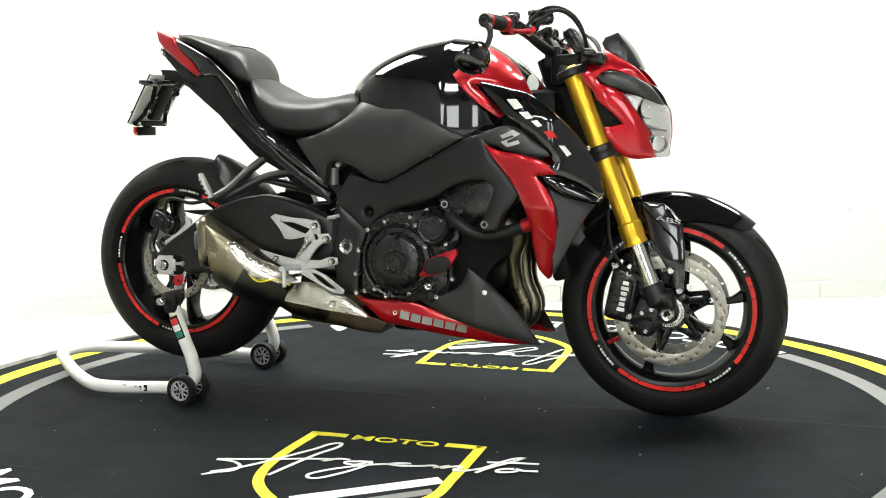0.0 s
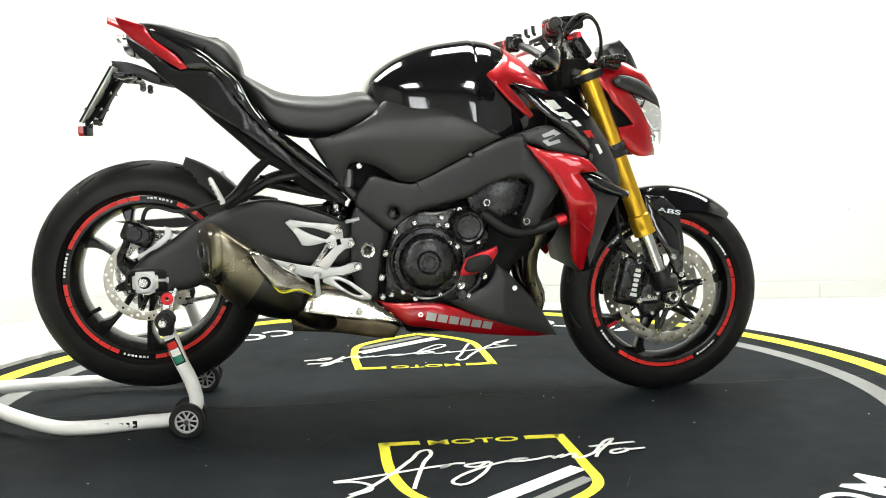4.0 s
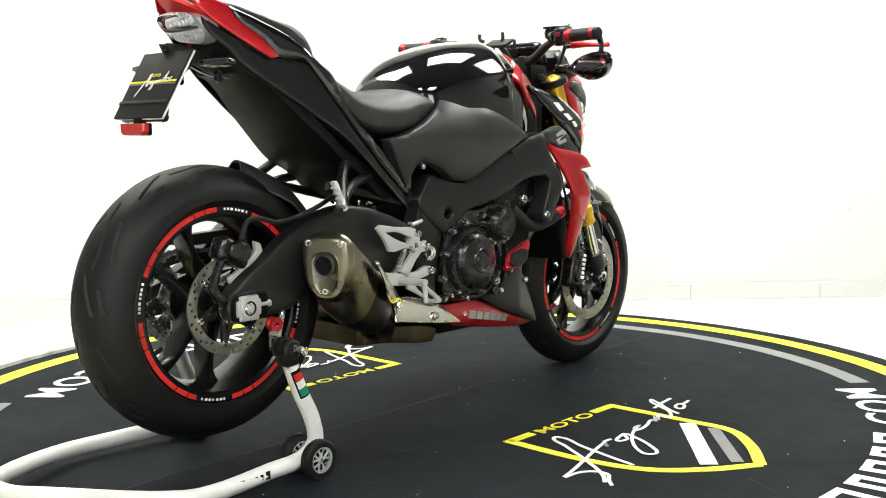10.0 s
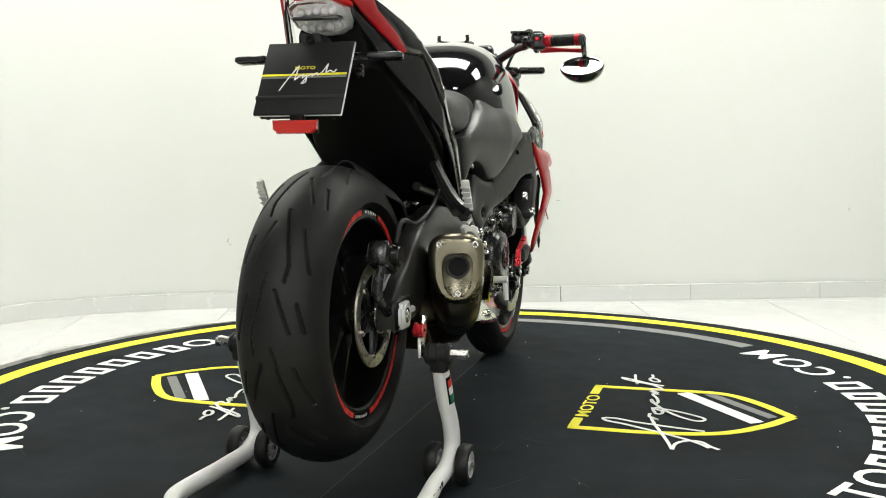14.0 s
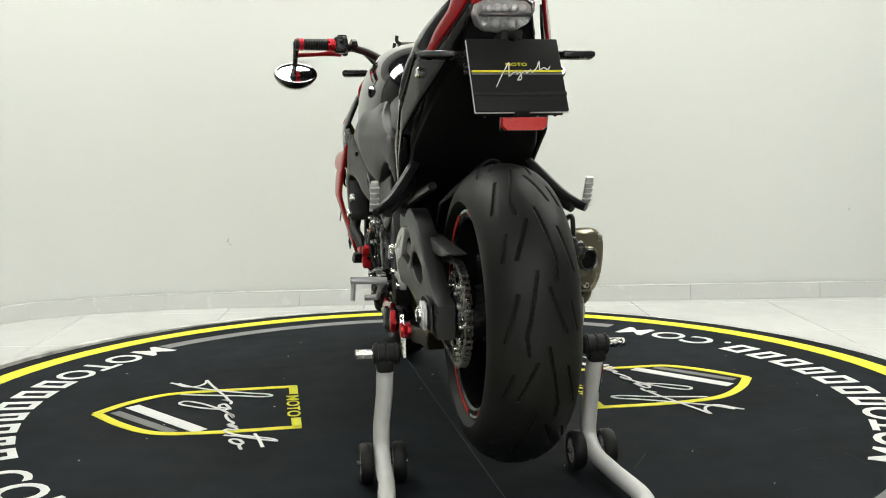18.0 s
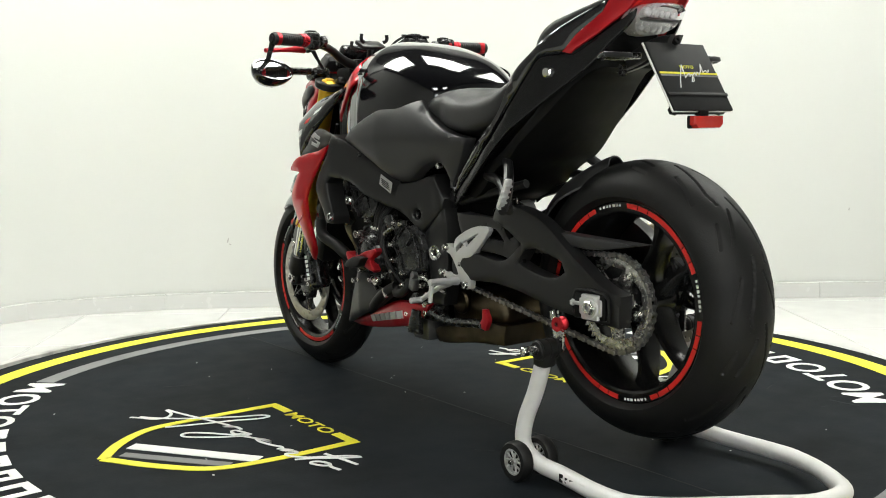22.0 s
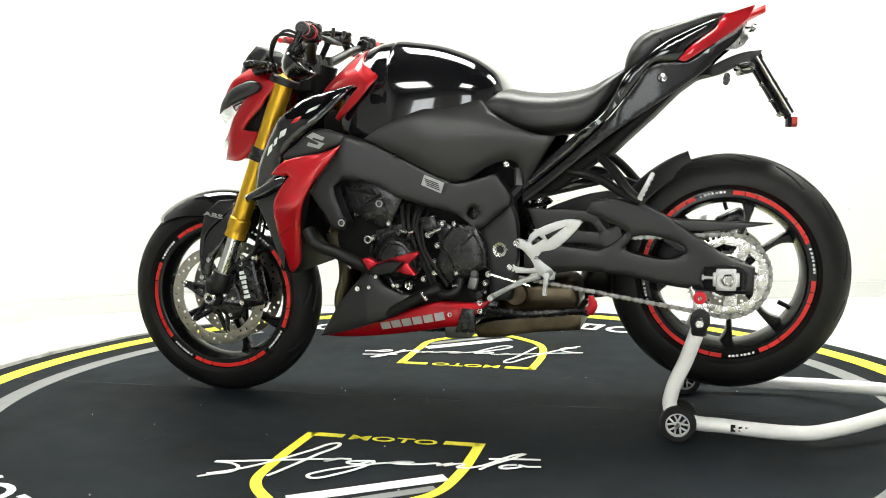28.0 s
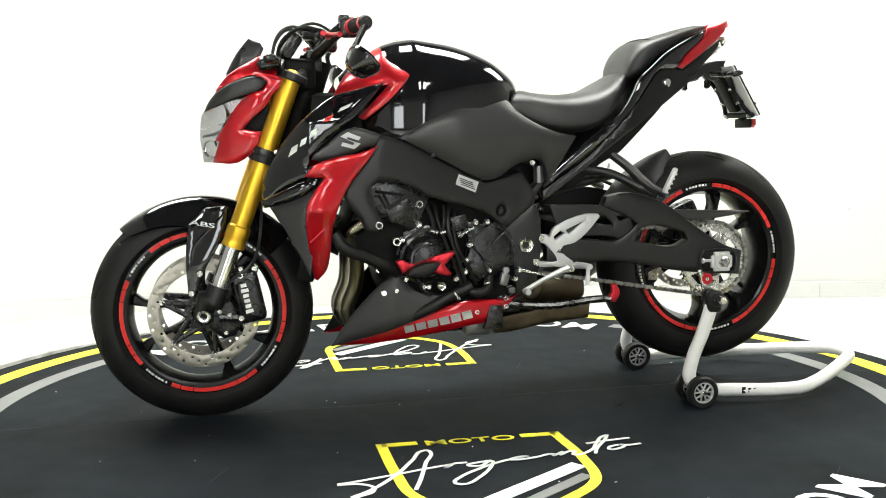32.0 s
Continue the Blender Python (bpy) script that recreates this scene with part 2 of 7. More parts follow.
# ---- the room ----
def wall_run(name, pts, z0, z1, th, material, label):
    """An upright wall along points in plan; its back lies th outward."""
    g = Geo()
    n = len(pts)
    nor = []
    for i in range(n):
        a, b = Vector(pts[max(i - 1, 0)]), Vector(pts[min(i + 1, n - 1)])
        d = (b - a).normalized()
        nor.append(Vector((d.y, -d.x)))
    for p, w in zip(pts, nor):
        q = Vector(p) + w * th
        g.v += [(*p, z0), (*p, z1), (*q, z1), (*q, z0)]
    for i in range(n - 1):
        for k in range(4):
            g.f.append((i * 4 + k, i * 4 + 4 + k, i * 4 + 4 + (k + 1) % 4, i * 4 + (k + 1) % 4))
    g.f += [(0, 1, 2, 3), (n * 4 - 1, n * 4 - 2, n * 4 - 3, n * 4 - 4)]
    ob = new(name, mesh_of(name, g, material))
    return tagged(ob, label, kind="structure")


WALLM = mat("white_wall_paint", (0.625, 0.63, 0.605), 0.75, var=0.012, scale=0.7, bump=0.03, bscale=80)
TILEM = mat("white_glazed_tile", (0.64, 0.64, 0.62), 0.16, var=0.03, scale=2, rvar=0.08)
SKIRT = mat("white_skirting_tile", (0.60, 0.60, 0.585), 0.25, var=0.02, scale=3)
GROUT = mat("grey_grout", (0.24, 0.24, 0.23), 0.8)
CEILM = mat("dark_grey_ceiling_paint", (0.035, 0.035, 0.037), 0.85, var=0.05)
DIMW = mat("grey_wall_paint", (0.20, 0.20, 0.195), 0.8, var=0.03)
turn_in = [(p[0], p[1]) for p in spline([(-2.30, 1.0), (-2.13, 1.55), (-1.95, 1.845), (-1.70, 1.985), (-1.44, 2.07), (-0.6, 2.16)], False, 6)]
BACK = turn_in + [(2.9, 2.21)]
WALL_TOP = 2.1
SCUFF = mat("dark_scuff", (0.46, 0.45, 0.43), 0.9)
back_wall = wall_run("wall_back", BACK, FLOOR, WALL_TOP, -0.12, WALLM, "plain white painted studio wall, bent at one end")
wall_run("wall_upper", BACK, WALL_TOP, CEILING, -0.12, DIMW, "grey wall above the white studio wall")
wall_run("wall_left", [(-2.6, -6.0), (-2.6, 1.0), (-2.30, 1.0)], FLOOR, CEILING, -0.12, DIMW, "plain grey painted side wall")
wall_run("wall_right", [(2.9, 2.21), (3.4, 2.21), (3.4, -6.0)], FLOOR, CEILING, -0.12, DIMW, "plain grey painted side wall")
wall_run("wall_front", [(3.4, -6.0), (-2.6, -6.0)], FLOOR, CEILING, -0.12, DIMW, "plain grey painted wall with two bright windows")
for x, z, w, h, turn in ((2.055, 0.362, 0.006, 0.014, 20), (-1.03, 0.255, 0.006, 0.022, 12), (-1.02, 0.235, 0.012, 0.005, 30), (0.60, 0.425, 0.022, 0.004, -8)):
    part("scuff", box((x, 2.16 + 0.0145 * max(0, x + 0.6) - 0.107 * max(0, -0.6 - x) - 0.0005, z), (w, 0.001, h), 0, (0, turn, 0)), SCUFF, back_wall, "small dark scuff")
ceiling = tagged(new("ceiling", mesh_of("ceiling", box((0.4, -2.0, CEILING + 0.05), (6.6, 9.2, 0.1), 0), CEILM)), "plain dark ceiling", kind="structure")
floor = tagged(new("floor", mesh_of("floor", box((0.4, -2.0, FLOOR - 0.054), (6.6, 9.2, 0.1), 0), GROUT)), "white glossy tiled floor with hairline joints", kind="structure")


def floor_tiles():
    """Tiles 0.66 by 0.72 m, laid a little askew to the wall."""
    a, b = 0.662, 0.72
    me = mesh_of("tile", box((0, 0, 0), (a - 0.004, b - 0.004, 0.008), 0.0012, seg=1), TILEM)
    for i in range(-3, 10):
        for j in range(-12, 2):
            p = Matrix.Rotation(radians(2.0), 4, "Z") @ Vector((-1.62 + a * (i + 0.5), 2.01 + b * (j + 0.5), FLOOR - 0.004))
            if not (-2.9 < p.x < 3.8 and -6.4 < p.y < 2.45):
                continue
            ob = new("tile", me)
            ob.parent = floor
            ob.matrix_basis = Matrix.Translation(p) @ Matrix.Rotation(radians(2.0), 4, "Z")


def skirting():
    run = [Vector(p) for p in BACK]
    top = FLOOR + 0.078
    base = wall_run("baseboard", [(p.x, p.y) for p in run], FLOOR, top - 0.004, 0.006, GROUT, "low white tiled skirting along the wall")
    # single tiles along the run, each about 0.6 m long
    lengths = [0.0]
    for a, b in zip(run, run[1:]):
        lengths.append(lengths[-1] + (b - a).length)

    def at(s):
        s = max(0, min(lengths[-1] - 1e-4, s))
        i = max(k for k in range(len(run) - 1) if lengths[k] <= s)
        return run[i].lerp(run[i + 1], (s - lengths[i]) / (lengths[i + 1] - lengths[i]))

    s = 0.29
    while s < lengths[-1] - 0.1:
        e = min(s + 0.648, lengths[-1])
        k = [at(s + (e - s) * j / 6) for j in range(7)]
        g = Geo()
        for j, p in enumerate(k):
            d = (k[min(j + 1, 6)] - k[max(j - 1, 0)]).normalized()
            w = Vector((d.y, -d.x))
            a, b = p + w * 0.026, p + w * 0.010
            g.v += [(a.x, a.y, FLOOR + 0.001), (a.x, a.y, top), (b.x, b.y, top + 0.002), (b.x, b.y, FLOOR + 0.001)]
        for j in range(6):
            for q in range(4):
                g.f.append((j * 4 + q, j * 4 + 4 + q, j * 4 + 4 + (q + 1) % 4, j * 4 + (q + 1) % 4))
        g.f += [(0, 1, 2, 3), (27, 26, 25, 24)]
        part("skirting_tile", g, SKIRT, base)
        s += 0.65


GLOW = glow("light_diffuser", (0.985, 1.0, 0.925), PANEL_POWER)
FRAMEM = mat("white_lamp_frame", (0.75, 0.75, 0.75), 0.5)


def ceiling_light(at, size):
    a, b = size
    lamp = thing("ceiling_light", "large white flat ceiling light panel, switched on", "ceiling light", at)
    tagged(lamp, group="ceiling lights")
    part("diffuser", box((0, 0, -0.012), (a - 0.05, b - 0.05, 0.016), 0.002), GLOW, lamp, "glowing white diffuser")
    for k in (-1, 1):
        part("frame", box((k * (a / 2 - 0.0125), 0, -0.02), (0.024, b, 0.04), 0.003), FRAMEM, lamp)
        part("frame", box((0, k * (b / 2 - 0.0125), -0.02), (a - 0.052, 0.024, 0.04), 0.003), FRAMEM, lamp)
    return lamp


for px in (-1.6, 0.4, 2.4):
    ceiling_light((px, 0.75, CEILING), (1.4, 0.9))
for px in (-1.25, 1.25):
    ceiling_light((px, -3.7, CEILING), (1.0, 1.3))

WINDOWM = glow("frosted_window_glass", (0.95, 0.98, 1.0), 8.0)


def window(name, x, wide, z0, z1):
    """A frosted daylight window in the wall behind the camera."""
    ob = tagged(new(name), "tall frosted window with a white frame", kind="structure")
    ob.location = (x, -6.0, 0)
    mid, high = (z0 + z1) / 2, z1 - z0
    for k in (-1, 1):
        part("window_frame", box((k * (wide / 2 + 0.02), 0.0, mid), (0.04, 0.05, high + 0.08), 0.004), FRAMEM, ob)
        part("window_frame", box((0, 0.0, mid + k * (high / 2 + 0.02)), (wide, 0.05, 0.04), 0.004), FRAMEM, ob)
    part("pane", box((0, 0.006, mid), (wide, 0.012, high), 0.002), WINDOWM, ob)


window("window_1", -1.35, 1.1, 0.5, 2.1)
window("window_2", 1.75, 1.1, 0.5, 2.1)

# ---- the platform ----
MATM = mat("black_rubber_mat", (0.0072, 0.0096, 0.0124), 0.72, var=0.5, scale=2.6, bump=0.15, bscale=160, spec=0.09)
RIMM = mat("worn_grey_edge", (0.42, 0.415, 0.395), 0.6, var=0.5, scale=9, bump=0.4, bscale=60)
DUST = mat("grey_dust", (0.026, 0.029, 0.032), 0.9, var=0.3)
platform = thing("turntable", "round black turntable with yellow and grey rings and white lettering", "turntable")


def ring(r0, r1, z0, z1, span=(0, 360), n=180):
    return lathe([(r0, z0), (r0, z1), (r1, z1), (r1, z0)], (0, 0, 0), (0, 0, 1), n, True, span)


def text_mesh(body_text, size, material, depth=0.0005):
    """Letters of the built-in font as a flat mesh in x and y."""
    cu = bpy.data.curves.new("letters", "FONT")
    cu.body, cu.size, cu.align_x, cu.align_y = body_text, size, "CENTER", "BOTTOM_BASELINE"
    cu.extrude, cu.offset, cu.resolution_u = depth, size * 0.012, 4
    ob = bpy.data.objects.new("letters", cu)
    scene.collection.objects.link(ob)
    me = bpy.data.meshes.new_from_object(ob.evaluated_get(bpy.context.evaluated_depsgraph_get()))
    bpy.data.objects.remove(ob)
    me.materials.clear()
    me.materials.append(material)
    return me


def stroke(pts, w, z=0.0022, per=6, corner=70):
    """A painted flat stroke in the platform's plane; w is one width or one for each point."""
    ws = list(w) if isinstance(w, (list, tuple)) else [w] * len(pts)
    s = spline([(*p, k) for p, k in zip(pts, ws)], False, per, corner)
    g = Geo()
    for i, p in enumerate(s):
        d = Vector(s[min(i + 1, len(s) - 1)][:2]) - Vector(s[max(i - 1, 0)][:2])
        d = d.normalized() if d.length > 1e-9 else Vector((1, 0))
        nrm = Vector((-d.y, d.x)) * p[2] / 2
        for zz in (z, z - 0.0014):
            g.v += [(p[0] + nrm.x, p[1] + nrm.y, zz), (p[0] - nrm.x, p[1] - nrm.y, zz)]
    for i in range(len(s) - 1):
        a, b = i * 4, i * 4 + 4
        g.f += [(a, a + 1, b + 1, b), (a + 2, b + 2, b + 3, a + 3), (a, b, b + 2, a + 2), (a + 1, a + 3, b + 3, b + 1)]
    return g


def platform_parts():
    part("mat", lathe([(0, -0.03), (1.546, -0.03), (1.546, -0.004), (1.543, 0), (0, 0)], (0, 0, 0), (0, 0, 1), 240), MATM, platform, "dusty black rubber mat")
    base = thing("plinth", "worn off-white round plinth under the black turntable", "plinth", (-0.036, 0.012, 0))
    part("rim", lathe([(1.30, FLOOR), (1.30, -0.034), (1.612, -0.034), (1.612, FLOOR)], (0, 0, 0), (0, 0, 1), 240) + lathe([(1.575, -0.034), (1.575, -0.008), (1.608, -0.008), (1.614, -0.014), (1.614, FLOOR)], (0, 0, 0), (0, 0, 1), 240), RIMM, base, "worn grey outer edge")
    part("yellow_ring", ring(1.406, 1.474, -0.001, 0.0012), YELLOW, platform, "yellow ring")
    part("grey_ring", ring(1.247, 1.308, -0.001, 0.0012, (-43, 41.2)), GREYP, platform, "grey arc")
    part("grey_ring", ring(1.252, 1.315, -0.001, 0.0012, (133, 227)), GREYP, platform, "grey arc")
    # lettering along the edge, read from outside; the proper name is drawn as plain blocks
    word = ["M", "O", "T", "O", None, None, None, None, None, None, None, ".", "C", "O", "M"]
    wide = [1.25, 1.1, 0.95, 1.1, 1.05, 1.05, 1.1, 0.95, 1.1, 0.95, 1.1, 0.5, 1.05, 1.1, 1.25]
    meshes = {}
    total = sum(wide)
    for first, last in ((-131.5, -43.5), (44.6, 132.4)):
        run = 0.0
        for ch, w in zip(word, wide):
            a = radians(first + (last - first) * (run + w / 2) / total)
            run += w
            key = ch or ("block", w)
            if key not in meshes:
                if ch:
                    meshes[key] = text_mesh(ch, 0.165, LETTER)
                else:
                    k = 0.040 * w
                    g = box((0, 0.012, 0), (2 * k, 0.022, 0.001), 0) + box((0, 0.104, 0), (2 * k, 0.022, 0.001), 0)
                    g += box((-k + 0.012, 0.058, 0), (0.024, 0.070, 0.001), 0) + box((k - 0.012, 0.058, 0), (0.024, 0.070, 0.001), 0)
                    meshes[key] = mesh_of("letter", g, LETTER)
            ob = new("letter", meshes[key])
            ob.parent = platform
            # tops of the letters point to the middle
            ob.matrix_basis = Matrix.Translation((0.05, -0.01, 0) if first > 0 else (0, 0, 0)) @ Matrix.Rotation(a, 4, "Z") @ Matrix.Translation((1.282, 0, 0.0012)) @ Matrix.Rotation(radians(90), 4, "Z")
    for s in (1, -1):
        emblem(s)
    # seam of the two mat halves, dust and scratches
    part("mat_seam", box((0.05, 0.016, 0.0001), (2.9, 0.003, 0.0008), 0, (0, 0, 1.2)), DUST, platform)
    rng = random.Random(5)
    specks, lines = Geo(), Geo()
    for k in range(30):
        r, a = 1.38 * math.sqrt(rng.random()), rng.uniform(0, 2 * math.pi)
        q = rng.choice((0.0012, 0.0015, 0.002, 0.0028))
        specks += box((r * math.cos(a), r * math.sin(a), 0.0004), (q * rng.uniform(1, 2.2), q, 0.0009), 0, (0, 0, rng.uniform(0, 180)))
    for k in range(30):
        r, a = 1.3 * math.sqrt(rng.random()), rng.uniform(0, 2 * math.pi)
        lines += box((r * math.cos(a), r * math.sin(a), 0.0002), (rng.uniform(0.02, 0.12), 0.0012, 0.0006), 0, (0, 0, rng.uniform(0, 180)))
    tagged(part("dust", specks, LETTER, platform, "specks of white dust"), kind="stuff")
    tagged(part("scratch", lines, DUST, platform, "faint grey scratches"), kind="stuff")


def emblem(s):
    """The shield with its flourish, on one side of the machine (s = 1) or the other."""
    def at(p):
        # the second print is a little askew towards its tip
        lean = 0.0 if s > 0 else 0.133
        return [(s * (x - lean * max(0, -0.66 - y)) + (0 if s > 0 else 0.036), s * y - (0 if s > 0 else 0.006)) for x, y in p]
    w = 0.026
    x0, x1, y0 = -0.195, 0.252, -0.425
    bar = [stroke(at([(x0 + 0.09, y0), (x0, y0)]), w, per=2), stroke(at([(x1 - 0.09, y0), (x1, y0)]), w, per=2)]
    left = stroke(at([(x0, y0 + 0.012), (x0 + 0.004, -0.66), (-0.155, -0.80), (-0.06, -0.905), (0.045, -0.975)]), [w, w, w, w * 1.1, w * 1.1])
    right = stroke(at([(x1, y0 + 0.012), (x1 + 0.004, -0.66), (0.25, -0.79), (0.17, -0.885), (0.045, -0.975)]), [w, w, w, w * 1.1, w * 1.1])
    part("shield_outline", bar[0] + bar[1] + left + right, YELLOW, platform, "yellow shield outline")
    part("white_band", stroke(at([(0.235, -0.675), (-0.03, -0.885)]), 0.042, 0.0016, 2), LETTER, platform, "white diagonal band")
    part("grey_band", stroke(at([(0.240, -0.748), (0.03, -0.925)]), 0.030, 0.0016, 2), GREYP, platform, "grey diagonal band")
    me = text_mesh("MOTO", 0.052, YELLOW)
    ob = new("lettering", me)
    ob.parent = platform
    ob.matrix_basis = Matrix.Translation((0 if s > 0 else 0.036, 0 if s > 0 else -0.006, 0)) @ Matrix.Rotation(0 if s > 0 else math.pi, 4, "Z") @ Matrix.Translation((0.029, y0 - 0.022, 0.0012)) @ Matrix.Diagonal((1.5, 1, 1, 1))
    f = 0.0086
    lines = [
        [(-0.292, -0.776), (-0.258, -0.748), (-0.195, -0.657), (-0.139, -0.558), (-0.097, -0.490), (-0.088, -0.497), (-0.112, -0.585), (-0.140, -0.701), (-0.152, -0.758)],
        [(-0.325, -0.692), (-0.276, -0.697), (-0.246, -0.722), (-0.246, -0.752), (-0.280, -0.779), (-0.300, -0.800)],
        [(-0.325, -0.690), (-0.274, -0.677), (-0.193, -0.652), (-0.111, -0.626), (-0.052, -0.611), (-0.075, -0.634), (-0.050, -0.608), (-0.018, -0.606)],
        [(0.041, -0.606), (0.005, -0.614), (-0.020, -0.628), (0.007, -0.638), (0.040, -0.612), (0.036, -0.635), (-0.005, -0.714), (-0.046, -0.753), (-0.064, -0.739), (-0.048, -0.704), (0.002, -0.656), (0.050, -0.625),
         (0.097, -0.604), (0.133, -0.593), (0.105, -0.597), (0.081, -0.611), (0.108, -0.615), (0.152, -0.606), (0.197, -0.595), (0.192, -0.606), (0.225, -0.582), (0.209, -0.604), (0.252, -0.583), (0.243, -0.609),
         (0.292, -0.588), (0.326, -0.534), (0.357, -0.487), (0.376, -0.476), (0.356, -0.512), (0.312, -0.577), (0.296, -0.612)],
        [(0.300, -0.534), (0.351, -0.523), (0.420, -0.513)],
        [(0.373, -0.562), (0.345, -0.575), (0.340, -0.592), (0.365, -0.590), (0.384, -0.572), (0.378, -0.562), (0.395, -0.570), (0.430, -0.565)],
    ]
    g = Geo()
    for k, l in enumerate(lines):
        g += stroke(at(l), f if k else f * 1.1, 0.0030 + 0.0004 * k, 6, 140)
    part("flourish", g, LETTER, platform, "white handwritten flourish")


platform_parts()

# ---- the motorcycle ----
# x forward, y to its left, z up, middle of the turntable at the origin
bike = thing("motorcycle", "black and red sports motorcycle with gold forks on a paddock stand", "motorcycle")
FA = (0.659, 0.0, 0.297)     # front axle
RA = (-0.799, 0.0, 0.392)    # rear axle


def both(name, g, material, parent=None, label="", sharp=35):
    """A part of the right side and its mirror image."""
    a = part(name, g, material, parent or bike, label, sharp)
    b = part(name, g.flip(), material, parent or bike, label, sharp)
    return a, b


def tyre(c, radius, width, grooves, n=1000):
    """A tyre with its tread grooves sunk into the crown."""
    half = width / 2
    prof = []
    bead = 0.2235
    k = 120
    for i in range(k + 1):
        a = math.pi * (i / k)
        w = math.cos(a)
        crown = math.sin(a) ** 0.98 if 0 < i < k else 0
        prof.append((bead + 0.012 + (radius - bead - 0.012) * crown, half * w))
    prof = [(bead, half * 0.80), (bead + 0.006, half * 0.92)] + prof + [(bead + 0.006, -half * 0.92), (bead, -half * 0.80)]
    g = lathe(prof, c, (0, 1, 0), n, False)
    # sink the grooves: each a slanting line (angle, across) to (angle, across), repeated round the tyre
    p = np.array(g.v)
    rel = p - np.array(c)
    ang = np.arctan2(rel[:, 2], rel[:, 0])
    rad = np.hypot(rel[:, 0], rel[:, 2])
    acr = np.where(rad > bead + 0.022, rel[:, 1] / half, 9)
    arc = np.abs(acr) * half * 1.1
    count, lines = grooves
    pitch = 2 * math.pi / count
    u = (ang % pitch) * radius
    d = np.full(len(p), 9.0)
    for a0, y0, a1, y1 in lines:
        for sh in (-1, 0, 1):
            A = np.array([(a0 + sh) * pitch * radius, y0 * half])
            B = np.array([(a1 + sh) * pitch * radius, y1 * half])
            q = np.stack([u, acr * half], -1)
            ab = B - A
            s = np.clip(((q - A) @ ab) / (ab @ ab), 0, 1)
            d = np.minimum(d, np.hypot(*(q - A - s[:, None] * ab).T))
    depth = np.clip(1.6 - d / 0.0021, 0, 1) * 0.005
    f = (rad - depth) / rad
    rel[:, 0] *= f
    rel[:, 2] *= f
    g.v = [tuple(q) for q in rel + np.array(c)]
    return g


def wheel(name, c, width, radius, half_rim, grooves, turn):
    """Cast rim with six spokes; the tyre and the tape are its parts."""
    h = half_rim
    g = lathe([(0.188, -h * 0.5), (0.184, 0), (0.188, h * 0.5), (0.198, h * 0.95), (0.203, h), (0.221, h), (0.225, h * 0.97), (0.222, h * 0.9), (0.204, h * 0.5), (0.204, -h * 0.5),
               (0.222, -h * 0.9), (0.225, -h * 0.97), (0.221, -h), (0.203, -h), (0.198, -h * 0.95)], c, (0, 1, 0), 96, True)
    g += lathe([(0.014, -h * 0.7), (0.040, -h * 0.7), (0.046, -h * 0.5), (0.040, 0), (0.046, h * 0.5), (0.040, h * 0.7), (0.014, h * 0.7)], c, (0, 1, 0), 40, True)
    spokes = []
    for k in range(6):
        a0 = radians(turn + 60 * k)
        r = []
        for i in range(11):
            s = i / 10
            rad = 0.036 + s * 0.154
            a = a0 + 0.20 * math.sin(s * 2.4) * (1 if k % 2 else -1)
            d = np.array([math.cos(a), 0, math.sin(a)])
            t = np.array([-math.sin(a), 0, math.cos(a)])
            w = 0.020 - 0.010 * math.sin(min(1, s * 1.25) * math.pi * 0.75) + 0.012 * max(0, s - 0.8) / 0.2
            e = h * (0.55 - 0.2 * s)
            m = np.array(c) + d * rad
            r.append([tuple(m + t * w * 0.72 * x + np.array([0, e * y, 0])) for x, y in ((-1, -0.7), (-0.6, -1), (0.6, -1), (1, -0.7), (1, 0.7), (0.6, 1), (-0.6, 1), (-1, 0.7))])
        spokes.append(loft(r))
    rim = part(name, g, RIMP, bike, "six-spoke gloss black cast wheel")
    for q in spokes:
        part("spoke", q, RIMP, rim)
    part("tyre", tyre(c, radius, width, grooves), TYRE, rim, "worn black road tyre")
    first = (38.5 if c[0] > 0 else 80) + 13
    for k in (-1, 1):
        for a in range(4):
            s = first + a * 90
            for b0, b1 in ((0, 8), (8.6, 16), (16.6, 48), (48.6, 57), (57.6, 64)):
                part("rim_tape", lathe([(0.2095, k * (h - 0.001)), (0.2100, k * (h + 0.0012)), (0.2205, k * (h + 0.0012)), (0.2210, k * (h - 0.001))], c, (0, 1, 0), 10, False, (s + b0, s + b1)), STRIPE, rim, "red reflective tape")
            for b in range(7):
                w = 1.9 if b % 3 else 1.3
                part("rim_mark", lathe([(0.2130, k * (h + 0.0008)), (0.2185, k * (h + 0.0008)), (0.2187, k * (h - 0.001))], c, (0, 1, 0), 3, False, (s + 67.5 + b * 2.7, s + 67.5 + b * 2.7 + w)), LETTER, rim)
    part("valve", cyl((c[0] - 0.165, c[1] - 0.03, c[2] - 0.1), (c[0] - 0.135, c[1] - 0.03, c[2] - 0.085), 0.006), REDAN if c[0] > 0 else PIT, rim, "valve cap")
    return rim


